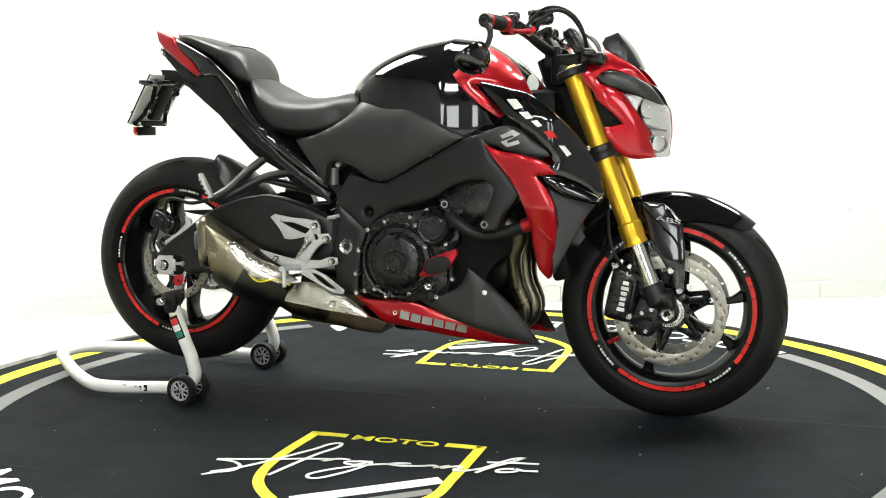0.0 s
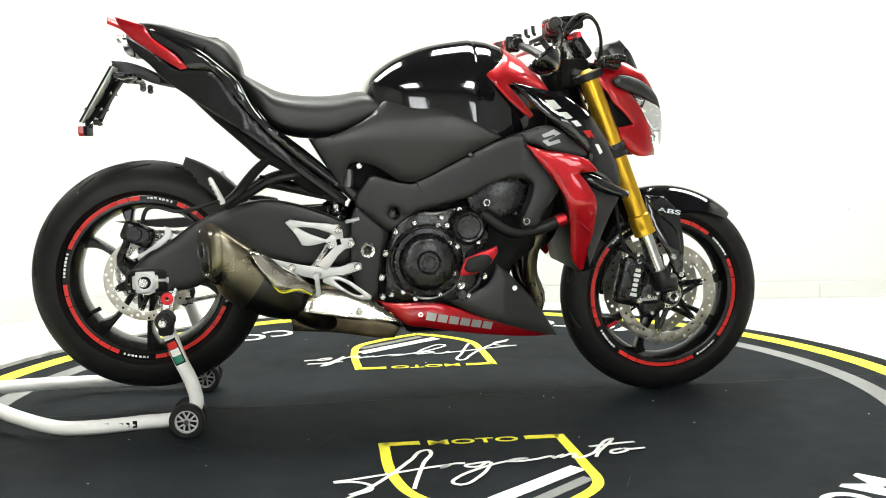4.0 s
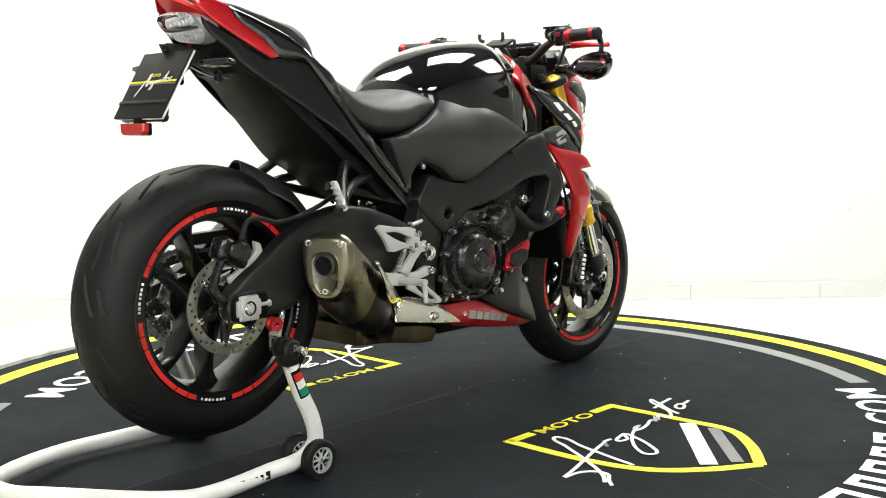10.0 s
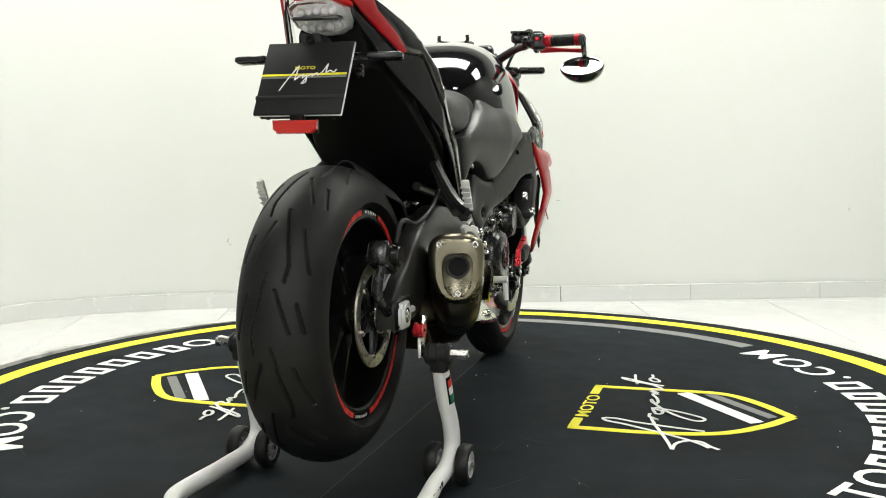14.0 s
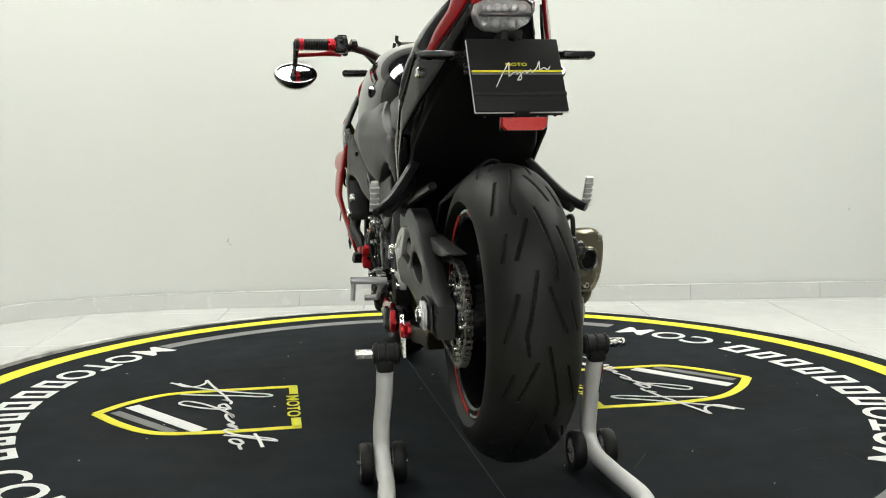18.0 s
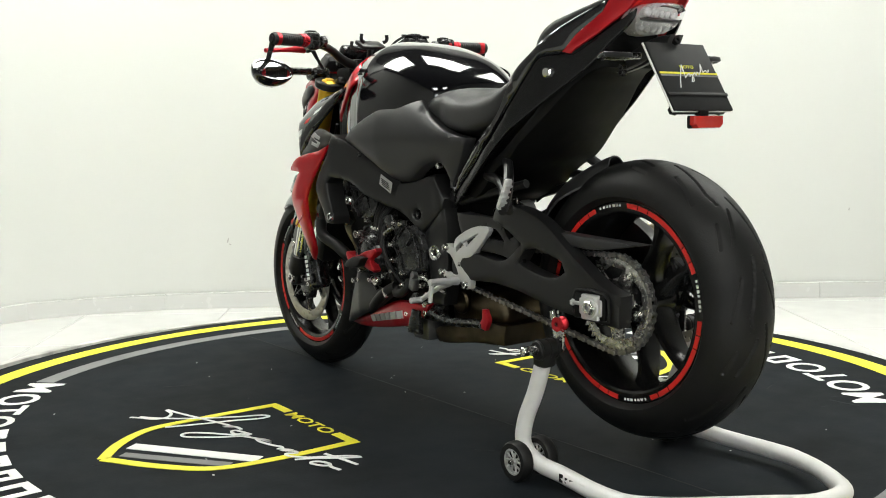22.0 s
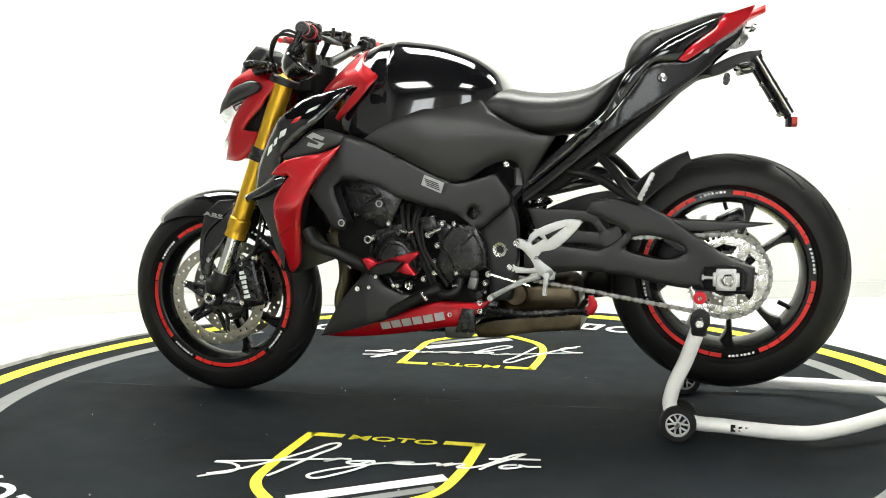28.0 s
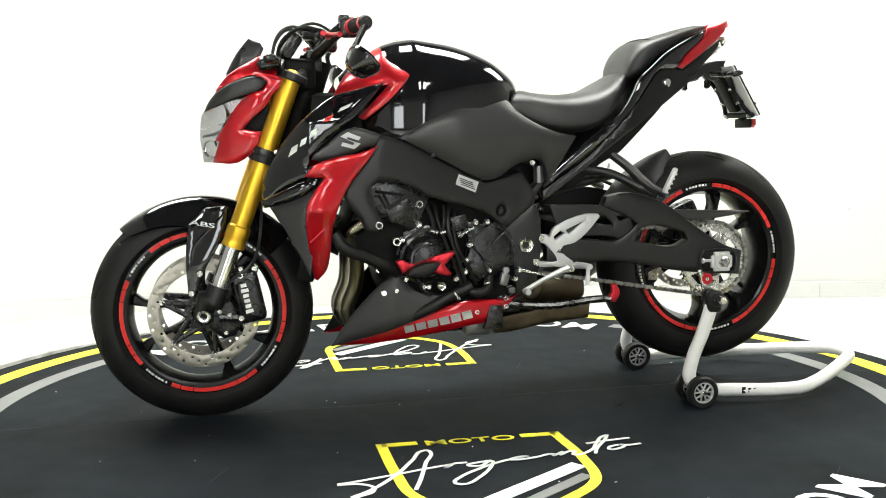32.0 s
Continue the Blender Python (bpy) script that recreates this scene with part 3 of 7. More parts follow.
def brake_disc(parent, c, y, r, n=48):
    """Drilled steel disc on a black carrier with floating buttons."""
    k = -1 if y < 0 else 1
    holes = []
    q = (c[0], y, c[2])
    ringw = 0.034 * r / 0.155
    g = Geo()
    # ring with rows of drilled holes
    out, ins, mid = [], [], []
    m = 44
    outline = [(r * math.cos(2 * math.pi * i / 60), r * math.sin(2 * math.pi * i / 60)) for i in range(60)]
    hollow = [((r - ringw) * math.cos(2 * math.pi * i / 50), (r - ringw) * math.sin(2 * math.pi * i / 50)) for i in range(50)]
    for i in range(m):
        a = 2 * math.pi * i / m
        rr = r - ringw * (0.25, 0.5, 0.75)[i % 3]
        holes.append([(rr * math.cos(a) + 0.0042 * math.cos(b), rr * math.sin(a) + 0.0042 * math.sin(b)) for b in (0, 1.05, 2.09, 3.14, 4.19, 5.24)])
    d = panel(outline, abs(y) + 0.0025, 0.004, 0.0006, holes=[hollow] + holes, step=0.05, side=k, per=1)
    d = Geo([(p[0] + c[0], p[1], p[2] + c[2]) for p in d.v], d.f)
    ob = part("brake_disc", d, DISC, parent, "drilled steel brake disc")
    arms = Geo()
    w = r - ringw
    for i in range(6):
        a = 2 * math.pi * i / 6 + 0.3
        a2 = a + 0.35
        p0 = (c[0] + w * 0.36 * math.cos(a2), y, c[2] + w * 0.36 * math.sin(a2))
        p1 = (c[0] + w * 0.97 * math.cos(a), y, c[2] + w * 0.97 * math.sin(a))
        p2 = (c[0] + w * 0.40 * math.cos(a2 - 0.75), y, c[2] + w * 0.40 * math.sin(a2 - 0.75))
        part("carrier_arm", tube([p0, p1], [0.008, 0.008], 6, 2) + tube([p2, p1], [0.007, 0.008], 6, 2), DARK, parent)
        part("button", bolt((p1[0], y + k * 0.003, p1[2]), (0, k, 0), 0.0075, 0.004), STEEL, parent)
    arms += lathe([(w * 0.28, -0.004), (w * 0.28, 0.004), (w * 0.45, 0.004), (w * 0.45, -0.004)], q, (0, 1, 0), 32, True)
    part("disc_carrier", arms, DARK, parent)
    if k < 0:
        ring_y = y + k * 0.014
        part("sensor_ring", lathe([(0.028, 0), (0.040, 0), (0.040, 0.003), (0.028, 0.003)], (c[0], ring_y, c[2]), (0, k, 0), 48, True), STEEL, parent, "slotted silver sensor ring")
        slots = Geo()
        for i in range(44):
            a = 2 * math.pi * i / 44
            slots += box((c[0] + 0.035 * math.cos(a), ring_y + k * 0.003, c[2] + 0.035 * math.sin(a)), (0.0065, 0.0012, 0.0018), 0, (0, -math.degrees(a), 0))
        part("ring_slots", slots, PIT, parent)
    return ob


FRONT_TREAD = (11, [(0.1, 0.12, 0.75, 0.55), (0.6, -0.12, 1.25, -0.55), (0.3, 0.62, 0.62, 0.85), (0.8, -0.62, 1.12, -0.85)])
REAR_TREAD = (7, [(0.05, 0.08, 0.48, 0.36), (0.48, 0.36, 0.60, 0.31), (0.55, -0.08, 0.98, -0.36), (0.98, -0.36, 1.10, -0.31), (0.66, 0.14, 0.95, 0.46), (0.16, -0.14, 0.45, -0.46),
                  (0.20, 0.50, 0.52, 0.74), (0.70, -0.50, 1.02, -0.74), (0.75, 0.58, 0.95, 0.72), (0.25, -0.58, 0.45, -0.72)])
front_wheel = wheel("front_wheel", FA, 0.120, 0.298, 0.047, FRONT_TREAD, 20)
rear_wheel = wheel("rear_wheel", RA, 0.186, 0.314, 0.078, REAR_TREAD, 38)
brake_disc(front_wheel, FA, -0.066, 0.148)
brake_disc(front_wheel, FA, 0.066, 0.148)
brake_disc(rear_wheel, RA, -0.098, 0.112)
part("axle", cyl((FA[0], -0.118, FA[2]), (FA[0], 0.118, FA[2]), 0.012, n=6), STEEL, front_wheel)
part("axle", cyl((RA[0], -0.175, RA[2]), (RA[0], 0.175, RA[2]), 0.013, n=12), STEEL, rear_wheel)
part("axle_nut", lathe([(0.008, 0.022), (0.013, 0.022), (0.017, 0.018), (0.017, 0)], (RA[0], 0.168, RA[2]), (0, 1, 0), 6), STEEL, rear_wheel)


# ---- fork and front end ----
def fork():
    top, bot = (0.412, -0.108, 0.915), (0.576, -0.112, 0.482)
    d = (Vector(bot) - Vector(top)).normalized()
    T, B = Vector(top), Vector(bot)
    both("fork_tube", cyl(T - d * 0.01, B - d * 0.025, 0.027, n=28) + lathe([(0.0275, 0), (0.031, 0.004), (0.032, 0.03), (0.030, 0.036), (0.029, 0.048), (0.031, 0.052), (0.031, 0.06), (0.02, 0.062)], B - d * 0.055, d, 28), GOLD, None, "gold anodised fork tube")
    both("fork_slider", cyl(B, B + d * 0.16, 0.0215, n=24), CHROME, None, "polished chrome slider")
    foot = B + d * 0.16
    both("fork_foot", tube([foot - d * 0.045, foot, (FA[0] - 0.012, -0.108, FA[2] + 0.045), (FA[0], -0.1, FA[2])], [0.029, 0.031, 0.030, 0.024], 14) + cyl((FA[0], -0.118, FA[2]), (FA[0], -0.07, FA[2]), 0.026), MATTE, None, "black cast fork foot")
    both("axle_cap", lathe([(0.008, -0.004), (0.009, 0.010), (0.015, 0.011), (0.0185, 0.008), (0.0195, -0.004)], (FA[0], -0.1185, FA[2]), (0, -1, 0), 24), STEEL, None, "bright steel axle end")
    for s, nm in ((0.215, "fork_clamp"), (-0.005, "upper_yoke")):
        c = T + d * s
        g = lathe([(0.026, -0.019), (0.0315, -0.019), (0.033, -0.016), (0.033, -0.004), (0.030, -0.002), (0.030, 0.002), (0.033, 0.004), (0.033, 0.016), (0.0315, 0.019), (0.026, 0.019)], c, d, 24, True)
        if nm == "upper_yoke":
            g = lathe([(0.026, -0.011), (0.040, -0.011), (0.043, -0.008), (0.043, 0.008), (0.040, 0.011), (0.026, 0.011)], c, d, 28, True)
        g += g.flip()
        g += box((c.x - 0.012, 0, c.z + 0.004), (0.06, 0.19, 0.024), 0.008, (0, 20, 0))
        part(nm, g, MATTE, bike, "black cast triple clamp")
    c = T + d * 0.215
    for k in (-1, 1):
        for z in (-0.011, 0.011):
            part("clamp_bolt", bolt((c.x - 0.03, k * 0.148, c.z + z), (0, k, 0), 0.007), STEEL, bike)
    both("fork_cap", lathe([(0, 0.012), (0.012, 0.012), (0.018, 0.006), (0.024, 0.004), (0.024, -0.01)], T - d * 0.012, -d, 20), GOLD, None, "gold fork cap")


fork()


def caliper(side):
    """Four-piston radial brake caliper behind the fork foot, with plain bars for its lettering."""
    c = (FA[0] - 0.118, side * 0.090, FA[2] + 0.045)
    g = box(c, (0.074, 0.052, 0.140), 0.014, (0, 12, 0), 3)
    g += box((c[0] + 0.012, c[1] + side * 0.008, c[2] + 0.0), (0.03, 0.052, 0.09), 0.012, (0, 12, 0), 3)
    for z in (-0.034, 0.034):
        g += cyl((c[0] - 0.006 + z * 0.2, c[1], c[2] + z), (c[0] - 0.006 + z * 0.2, c[1] + side * 0.036, c[2] + z), 0.017)
    g += tube([(c[0] + 0.02, c[1], c[2] - 0.06), (FA[0] - 0.04, side * 0.1, FA[2] - 0.01)], 0.013, 8)
    g += tube([(c[0] + 0.03, c[1], c[2] + 0.05), (FA[0] - 0.05, side * 0.1, FA[2] + 0.09)], 0.012, 8)
    ob = part("brake_caliper", g, DARK, bike, "black four-piston brake caliper")
    for i in range(6):
        z = -0.036 + i * 0.0138
        part("lettering", box((c[0] + 0.006 + z * 0.2, c[1] + side * 0.0355, c[2] + z), (0.015 + 0.005 * (i in (0, 4)), 0.002, 0.0095), 0.0005, (0, 12, 0), 1), LETTER, ob)
    br = [(0.538, 0.409), (0.572, 0.420), (0.604, 0.383), (0.633, 0.350), (0.652, 0.315), (0.643, 0.258), (0.609, 0.229), (0.577, 0.236), (0.561, 0.272), (0.576, 0.316), (0.589, 0.338), (0.563, 0.367)]
    part("caliper_bracket", panel(br, 0.098, 0.014, 0.005, 0.003, 0.02, side=side, corner=40), DARK, ob)
    for p in ((0.593, -0.104, 0.296), (0.618, -0.104, 0.305), (0.603, -0.104, 0.248), (0.525, -0.100, 0.417), (0.560, -0.100, 0.417)):
        part("mounting_bolt", bolt((p[0], side * 0.104, p[2]), (0, side, 0), 0.006, 0.006), STEEL, ob)
    part("brake_hose", tube([(p_[0], side * abs(p_[1]), p_[2]) for p_ in ((0.517, -0.090, 0.443), (0.547, -0.110, 0.413), (0.584, -0.120, 0.389), (0.603, -0.120, 0.354), (0.596, -0.105, 0.333))], 0.0042, 7, 6), RUBBER, ob)
    for z in (-0.056, 0.058):
        part("mounting_bolt", bolt((c[0] + 0.02, c[1] + side * 0.022, c[2] + z), (0, side, 0), 0.008), STEEL, ob)
    part("bleed_nipple", cyl((c[0] - 0.02, c[1] + side * 0.01, c[2] + 0.06), (c[0] - 0.026, c[1] + side * 0.012, c[2] + 0.082), 0.005), STEEL, ob)


caliper(-1)
caliper(1)


def fender():
    n, g = 26, Geo()
    R = 0.293
    secs = []
    for i in range(n + 1):
        a = radians(47 + 93 * i / n)
        tip = min(1, i / 4) ** 0.5
        w = 0.071 * (0.45 + 0.55 * tip)
        drop = 0.030 + 0.042 * min(1, i / 9)
        ring_ = []
        for k in range(13):
            t = -1 + 2 * k / 12
            r = R + 0.020 - drop * abs(t) ** 2.6
            ring_.append((FA[0] + r * math.cos(a), w * t, FA[2] + r * math.sin(a)))
        for k in range(12, -1, -1):
            t = -1 + 2 * k / 12
            r = R + 0.016 - drop * abs(t) ** 2.6
            ring_.append((FA[0] + r * math.cos(a), w * 0.96 * t, FA[2] + r * math.sin(a)))
        secs.append(ring_)
    part("front_fender", loft(secs), GLOSS, bike, "gloss black front mudguard")
    leg = [(0.588, 0.584), (0.644, 0.580), (0.690, 0.538), (0.700, 0.453), (0.697, 0.346), (0.676, 0.345), (0.653, 0.414), (0.612, 0.483), (0.592, 0.540)]
    both("fender_stay", panel(leg, lambda x, z: 0.078 + 0.020 * max(0, min(1, (0.56 - z) / 0.12)), 0.004, 0.003, 0.003, 0.02, corner=25), GLOSS, None, "gloss black mudguard leg")
    for k in (-1, 1):
        me = text_mesh("ABS", 0.026, SILVER, 0.0008)
        ob = new("lettering", me)
        ob.parent = bike
        ob.matrix_basis = Matrix.Translation((0.655, k * 0.0925, 0.533)) @ Matrix.Rotation(radians(0 if k < 0 else 180), 4, "Z") @ Matrix.Rotation(radians(90), 4, "X") @ Matrix(((1, 0.35, 0, 0), (0, 1, 0, 0), (0, 0, 1, 0), (0, 0, 0, 1))) @ Matrix.Diagonal((1.55, 0.62, 1, 1))
    both("stay_edge", tube([(0.593, -0.082, 0.568), (0.633, -0.090, 0.528), (0.679, -0.098, 0.481), (0.688, -0.102, 0.426)], 0.003, 6), GLOSS)
    both("stay_bolt", bolt((0.665, -0.106, 0.409), (0, -1, 0), 0.008, 0.006), STEEL)
    both("stay_bolt", bolt((0.688, -0.106, 0.357), (0, -1, 0), 0.008, 0.006), STEEL)


fender()


def headlight():
    half = lin((0.40, 0.115), (0.50, 0.112), (0.58, 0.088), (0.62, 0.062), (0.66, 0.02))
    y = lambda x, z: half(x) + 0.012 * math.sin((z - 0.68) / 0.3 * math.pi) - 0.5 * max(0, z - 0.925)
    red = [(0.486, 0.980), (0.530, 0.955), (0.574, 0.927), (0.610, 0.884), (0.597, 0.890), (0.531, 0.920), (0.504, 0.925), (0.475, 0.906), (0.484, 0.890), (0.527, 0.874), (0.561, 0.839), (0.584, 0.801), (0.613, 0.756), (0.603, 0.754), (0.620, 0.699), (0.557, 0.698), (0.510, 0.734), (0.493, 0.778), (0.540, 0.786), (0.513, 0.816), (0.474, 0.852), (0.465, 0.871), (0.412, 0.914), (0.428, 0.933), (0.482, 0.947)]
    both("headlight_cowl", panel(red, y, 0.004, 0.0025, 0.004, 0.02, corner=40), RED, None, "glossy red headlight cowl")
    scoop = [(0.545, 0.783), (0.507, 0.828), (0.470, 0.856), (0.476, 0.805), (0.492, 0.780)]
    both("cowl_scoop", panel(scoop, lambda x, z: y(x, z) - 0.02, 0.004, 0.003), PIT)
    brow = [(0.640, 0.830), (0.625, 0.860), (0.597, 0.889), (0.531, 0.919), (0.488, 0.919), (0.475, 0.906), (0.489, 0.890), (0.533, 0.874), (0.587, 0.853), (0.626, 0.838)]
    both("headlight_brow", panel(brow, lambda x, z: y(x, z) + 0.006, 0.004, 0.004, 0.006, 0.02), CHAR, None, "dark grey brow over the headlight")
    lens = [(0.643, 0.829), (0.626, 0.836), (0.587, 0.852), (0.530, 0.871), (0.572, 0.823), (0.595, 0.790), (0.613, 0.757), (0.603, 0.754), (0.620, 0.699), (0.645, 0.699), (0.648, 0.729), (0.652, 0.757), (0.650, 0.802)]
    both("headlight_lens", panel(lens, lambda x, z: y(x, z) + 0.002, 0.0025, 0.003, 0.008, 0.03), LENSC, None, "clear headlight lens")
    both("headlight_reflector", panel(lens, lambda x, z: max(0.006, y(x, z) - 0.03), 0.003, 0.004, 0.0), REFL, None, "bright headlight reflector")
    for q, r_ in (((0.596, -0.052, 0.828), 0.027), ((0.622, -0.036, 0.735), 0.022)):
        both("lamp_bowl", lathe([(0, -0.016), (r_ * 0.35, -0.014), (r_ * 0.8, -0.002), (r_, 0.006), (r_ * 1.06, 0.006), (r_ * 1.06, -0.004)], q, (0.75, -0.65, 0.05), 24), CHROME)
    both("lamp_divider", tube([(0.572, -0.088, 0.800), (0.612, -0.062, 0.776), (0.640, -0.030, 0.768)], 0.004, 6), GREYPIPE)
    hood = [(0.518, 1.024), (0.486, 1.012), (0.478, 0.997), (0.488, 0.978), (0.530, 0.953), (0.573, 0.929), (0.578, 0.934), (0.552, 0.982)]
    part("visor", slab(hood, lambda x, z: 0.086 - 0.32 * max(0, z - 0.94) - 1.1 * max(0, x - 0.545), 0.006, corner=40), SMOKE, bike, "dark smoked fly screen")
    both("screen_screw", bolt((0.530, -0.066, 0.993), (0.25, -1, 0.2), 0.006, 0.004), PIT)
    core = [(0.445, 0.915), (0.500, 0.962), (0.564, 0.914), (0.621, 0.834), (0.638, 0.722), (0.574, 0.720), (0.509, 0.812), (0.464, 0.883)]
    part("headlight_shell", slab(core, lambda x, z: max(0.012, y(x, z) - 0.038), 0.01), PIT, bike, "black headlight housing")
    nose = [[(x, w * math.cos(a), z + 0.006 * math.sin(a)) for a in np.linspace(0, math.pi, 9)] + [(x - 0.008, w * 0.9 * math.cos(a), z - 0.004 + 0.004 * math.sin(a)) for a in np.linspace(math.pi, 0, 9)] for x, w, z in ((0.505, 0.058, 0.962), (0.552, 0.052, 0.918), (0.598, 0.050, 0.880), (0.628, 0.045, 0.838))]
    part("nose_strip", loft(nose), RED, bike, "red nose strip under the fly screen")
    ind = (0.466, -0.180, 0.962)
    both("turn_signal", box(ind, (0.034, 0.084, 0.021), 0.009, (0, 8, 8), 3), DARK, None, "slim black turn signal")
    both("signal_stalk", box((0.468, -0.112, 0.955), (0.062, 0.06, 0.034), 0.013, (0, 10, 0), 3), DARK)


headlight()


# ---- handlebar ----
def handlebar():
    bar = [(0.248, -0.375, 1.036), (0.268, -0.27, 1.036), (0.30, -0.17, 1.02), (0.335, -0.09, 0.985), (0.345, -0.04, 0.975), (0.345, 0.0, 0.975)]
    bar += [(x, -y, z) for x, y, z in bar[-2::-1]]
    part("handlebar", tube(bar, [0.0105, 0.0105, 0.0115, 0.014, 0.014, 0.014, 0.014, 0.014, 0.0115, 0.0105, 0.0105], 12), MATTE, bike, "black tapered handlebar")
    for s in (-1, 1):
        e0, e1 = Vector((0.250, s * 0.368, 1.036)), Vector((0.268, s * 0.27, 1.036))
        d = (e1 - e0).normalized()
        grip = part("grip", cyl(e0 + d * 0.012, e1 - d * 0.01, 0.0165, n=18), RUBBER, bike, "black rubber grip")
        for k in range(9):
            part("grip_rib", lathe([(0.0165, -0.002), (0.0176, -0.001), (0.0176, 0.001), (0.0165, 0.002)], e0 + d * (0.022 + k * 0.008), d, 18), RUBBER, grip)
        part("grip_collar", lathe([(0.012, 0), (0.0185, 0), (0.0185, 0.012), (0.017, 0.014), (0.012, 0.014)], e0 - d * 0.001, d, 18), REDAN, grip, "red anodised collar")
        part("grip_collar", lathe([(0.012, 0), (0.0185, 0), (0.0195, 0.006), (0.0175, 0.010), (0.0195, 0.014), (0.0185, 0.024), (0.012, 0.024)], e1 - d * 0.014, d, 18), REDAN, grip, "red anodised collar")
        part("bar_end", lathe([(0, 0.016), (0.008, 0.016), (0.009, 0.012), (0.015, 0.012), (0.018, 0.006), (0.018, -0.012), (0.012, -0.014)], e0, -d, 18), MATTE, bike, "black bar-end weight")
        # switch block and lever
        sw = e1 + d * 0.03
        part("switch_block", box(sw, (0.045, 0.042, 0.05), 0.010, (0, 0, -s * 10), 3) + box(sw + Vector((0.012, -s * 0.004, 0.022)), (0.028, 0.03, 0.018), 0.005), DARK, bike, "black switch block")
        part("switch", box(sw + Vector((-0.022, 0, 0.006)), (0.008, 0.014, 0.012), 0.003), REDAN if s < 0 else PIT, bike)
        piv = Vector((0.325, s * 0.235, 1.014))
        lever = [piv, piv + Vector((0.004, s * 0.03, 0.001)), piv + Vector((-0.004, s * 0.07, -0.002)), piv + Vector((-0.014, s * 0.135, -0.006))]
        lv = part("lever", tube(lever, [0.009, 0.0085, 0.006, 0.0065], 8), REDAN, bike, "red anodised folding lever")
        part("lever_adjuster", cyl(piv + Vector((0.008, 0, 0.006)), piv + Vector((0.016, s * 0.03, 0.006)), 0.007), REDAN, lv)
        part("lever_perch", tube([sw + Vector((0.02, 0, 0)), piv + Vector((0.002, -s * 0.012, 0))], [0.013, 0.010], 8) + cyl(e1 + d * 0.06, e1 + d * 0.078, 0.018), DARK, bike)
        # mirror hung from the bar end
        m = Vector((0.216 if s < 0 else 0.255, s * 0.380, 0.952 if s < 0 else 0.947))
        arm0 = e0 - d * 0.006
        arm = part("mirror_arm", tube([arm0, arm0 + Vector((0.014, s * 0.004, -0.03)), m + Vector((0.032, 0, 0.014)), m + Vector((0.012, 0, 0))], [0.010, 0.0075, 0.0075, 0.009], 8), DARK, bike, "black mirror stem")
        face = (Vector((-0.640, 0.056, 0.766)) if s < 0 else Vector((-0.703, -0.074, 0.707))).normalized()
        sh = lathe([(0, 0.046), (0.014, 0.044), (0.026, 0.035), (0.035, 0.018), (0.039, 0.003), (0.0395, -0.004), (0.0380, -0.008), (0.0345, -0.008), (0.0340, -0.003), (0, -0.003)], (0, 0, 0), (0, 0, -1), 28)
        gl = lathe([(0, -0.0035), (0.0335, -0.0035), (0.0335, -0.002), (0, -0.002)], (0, 0, 0), (0, 0, -1), 28)
        q = face.to_track_quat("Z", "Y").to_matrix().to_4x4()
        mm = Matrix.Translation(m) @ q @ Matrix.Diagonal((1.66, 1.14, 1, 1))
        mir = part("mirror_shell", sh.move(mm), GLOSS, bike, "small oval bar-end mirror")
        part("mirror_glass", gl.move(mm), MIRROR, mir, "mirror glass")
    # clamps, dash, reservoirs, holder, cables
    for s in (-1, 1):
        part("bar_clamp", box((0.345, s * 0.045, 0.966), (0.042, 0.03, 0.058), 0.008), MATTE, bike)
    part("riser_block", box((0.385, 0, 0.930), (0.085, 0.15, 0.085), 0.015), PIT, bike, "black dash housing")
    part("dashboard", box((0.405, 0, 1.005), (0.035, 0.145, 0.075), 0.012, (0, -35, 0)), DARK, bike, "black instrument panel")
    part("dash_screen", box((0.388, 0, 1.012), (0.002, 0.12, 0.055), 0.001, (0, -35, 0)), SMOKE, bike)
    part("brake_reservoir", box((0.340, -0.170, 1.054), (0.064, 0.056, 0.030), 0.010, (0, -6, 14), 3) + box((0.340, -0.170, 1.072), (0.068, 0.060, 0.008), 0.003, (0, -6, 14)) + cyl((0.322, -0.190, 1.02), (0.333, -0.178, 1.046), 0.011), DARK, bike, "black brake fluid reservoir")
    holder = part("phone_holder", box((0.305, 0.02, 1.035), (0.05, 0.085, 0.012), 0.004, (0, -25, 0)) + tube([(0.345, 0.0, 0.98), (0.308, 0.02, 1.033)], 0.009, 8), MATTE, bike, "black metal phone holder")
    for dx, dy in ((-0.022, -0.03), (-0.022, 0.038), (0.022, -0.03), (0.022, 0.038)):
        part("holder_claw", tube([(0.305 + dx, 0.02 + dy, 1.033 - dx * 0.4), (0.305 + dx * 1.25, 0.02 + dy * 1.3, 1.039 - dx * 0.4), (0.303 + dx * 1.25, 0.02 + dy * 1.3, 1.056 - dx * 0.4)], 0.0055, 8), MATTE, holder)
    for s in (-1, 1):
        part("cable", tube([(0.33, s * 0.20, 1.03), (0.385, s * 0.19, 1.072 if s < 0 else 1.04), (0.44, s * 0.13, 1.02 if s < 0 else 1.0), (0.44, s * 0.09, 0.94), (0.42, s * 0.05, 0.85)], 0.005, 7, 6), RUBBER, bike, "black control cable")
        part("cable", tube([(0.30, s * 0.215, 1.02), (0.36, s * 0.20, 1.078 if s < 0 else 1.05), (0.42, s * 0.15, 1.062 if s < 0 else 1.02), (0.45, s * 0.10, 0.96), (0.43, s * 0.06, 0.86)], 0.004, 7, 6), RUBBER, bike)
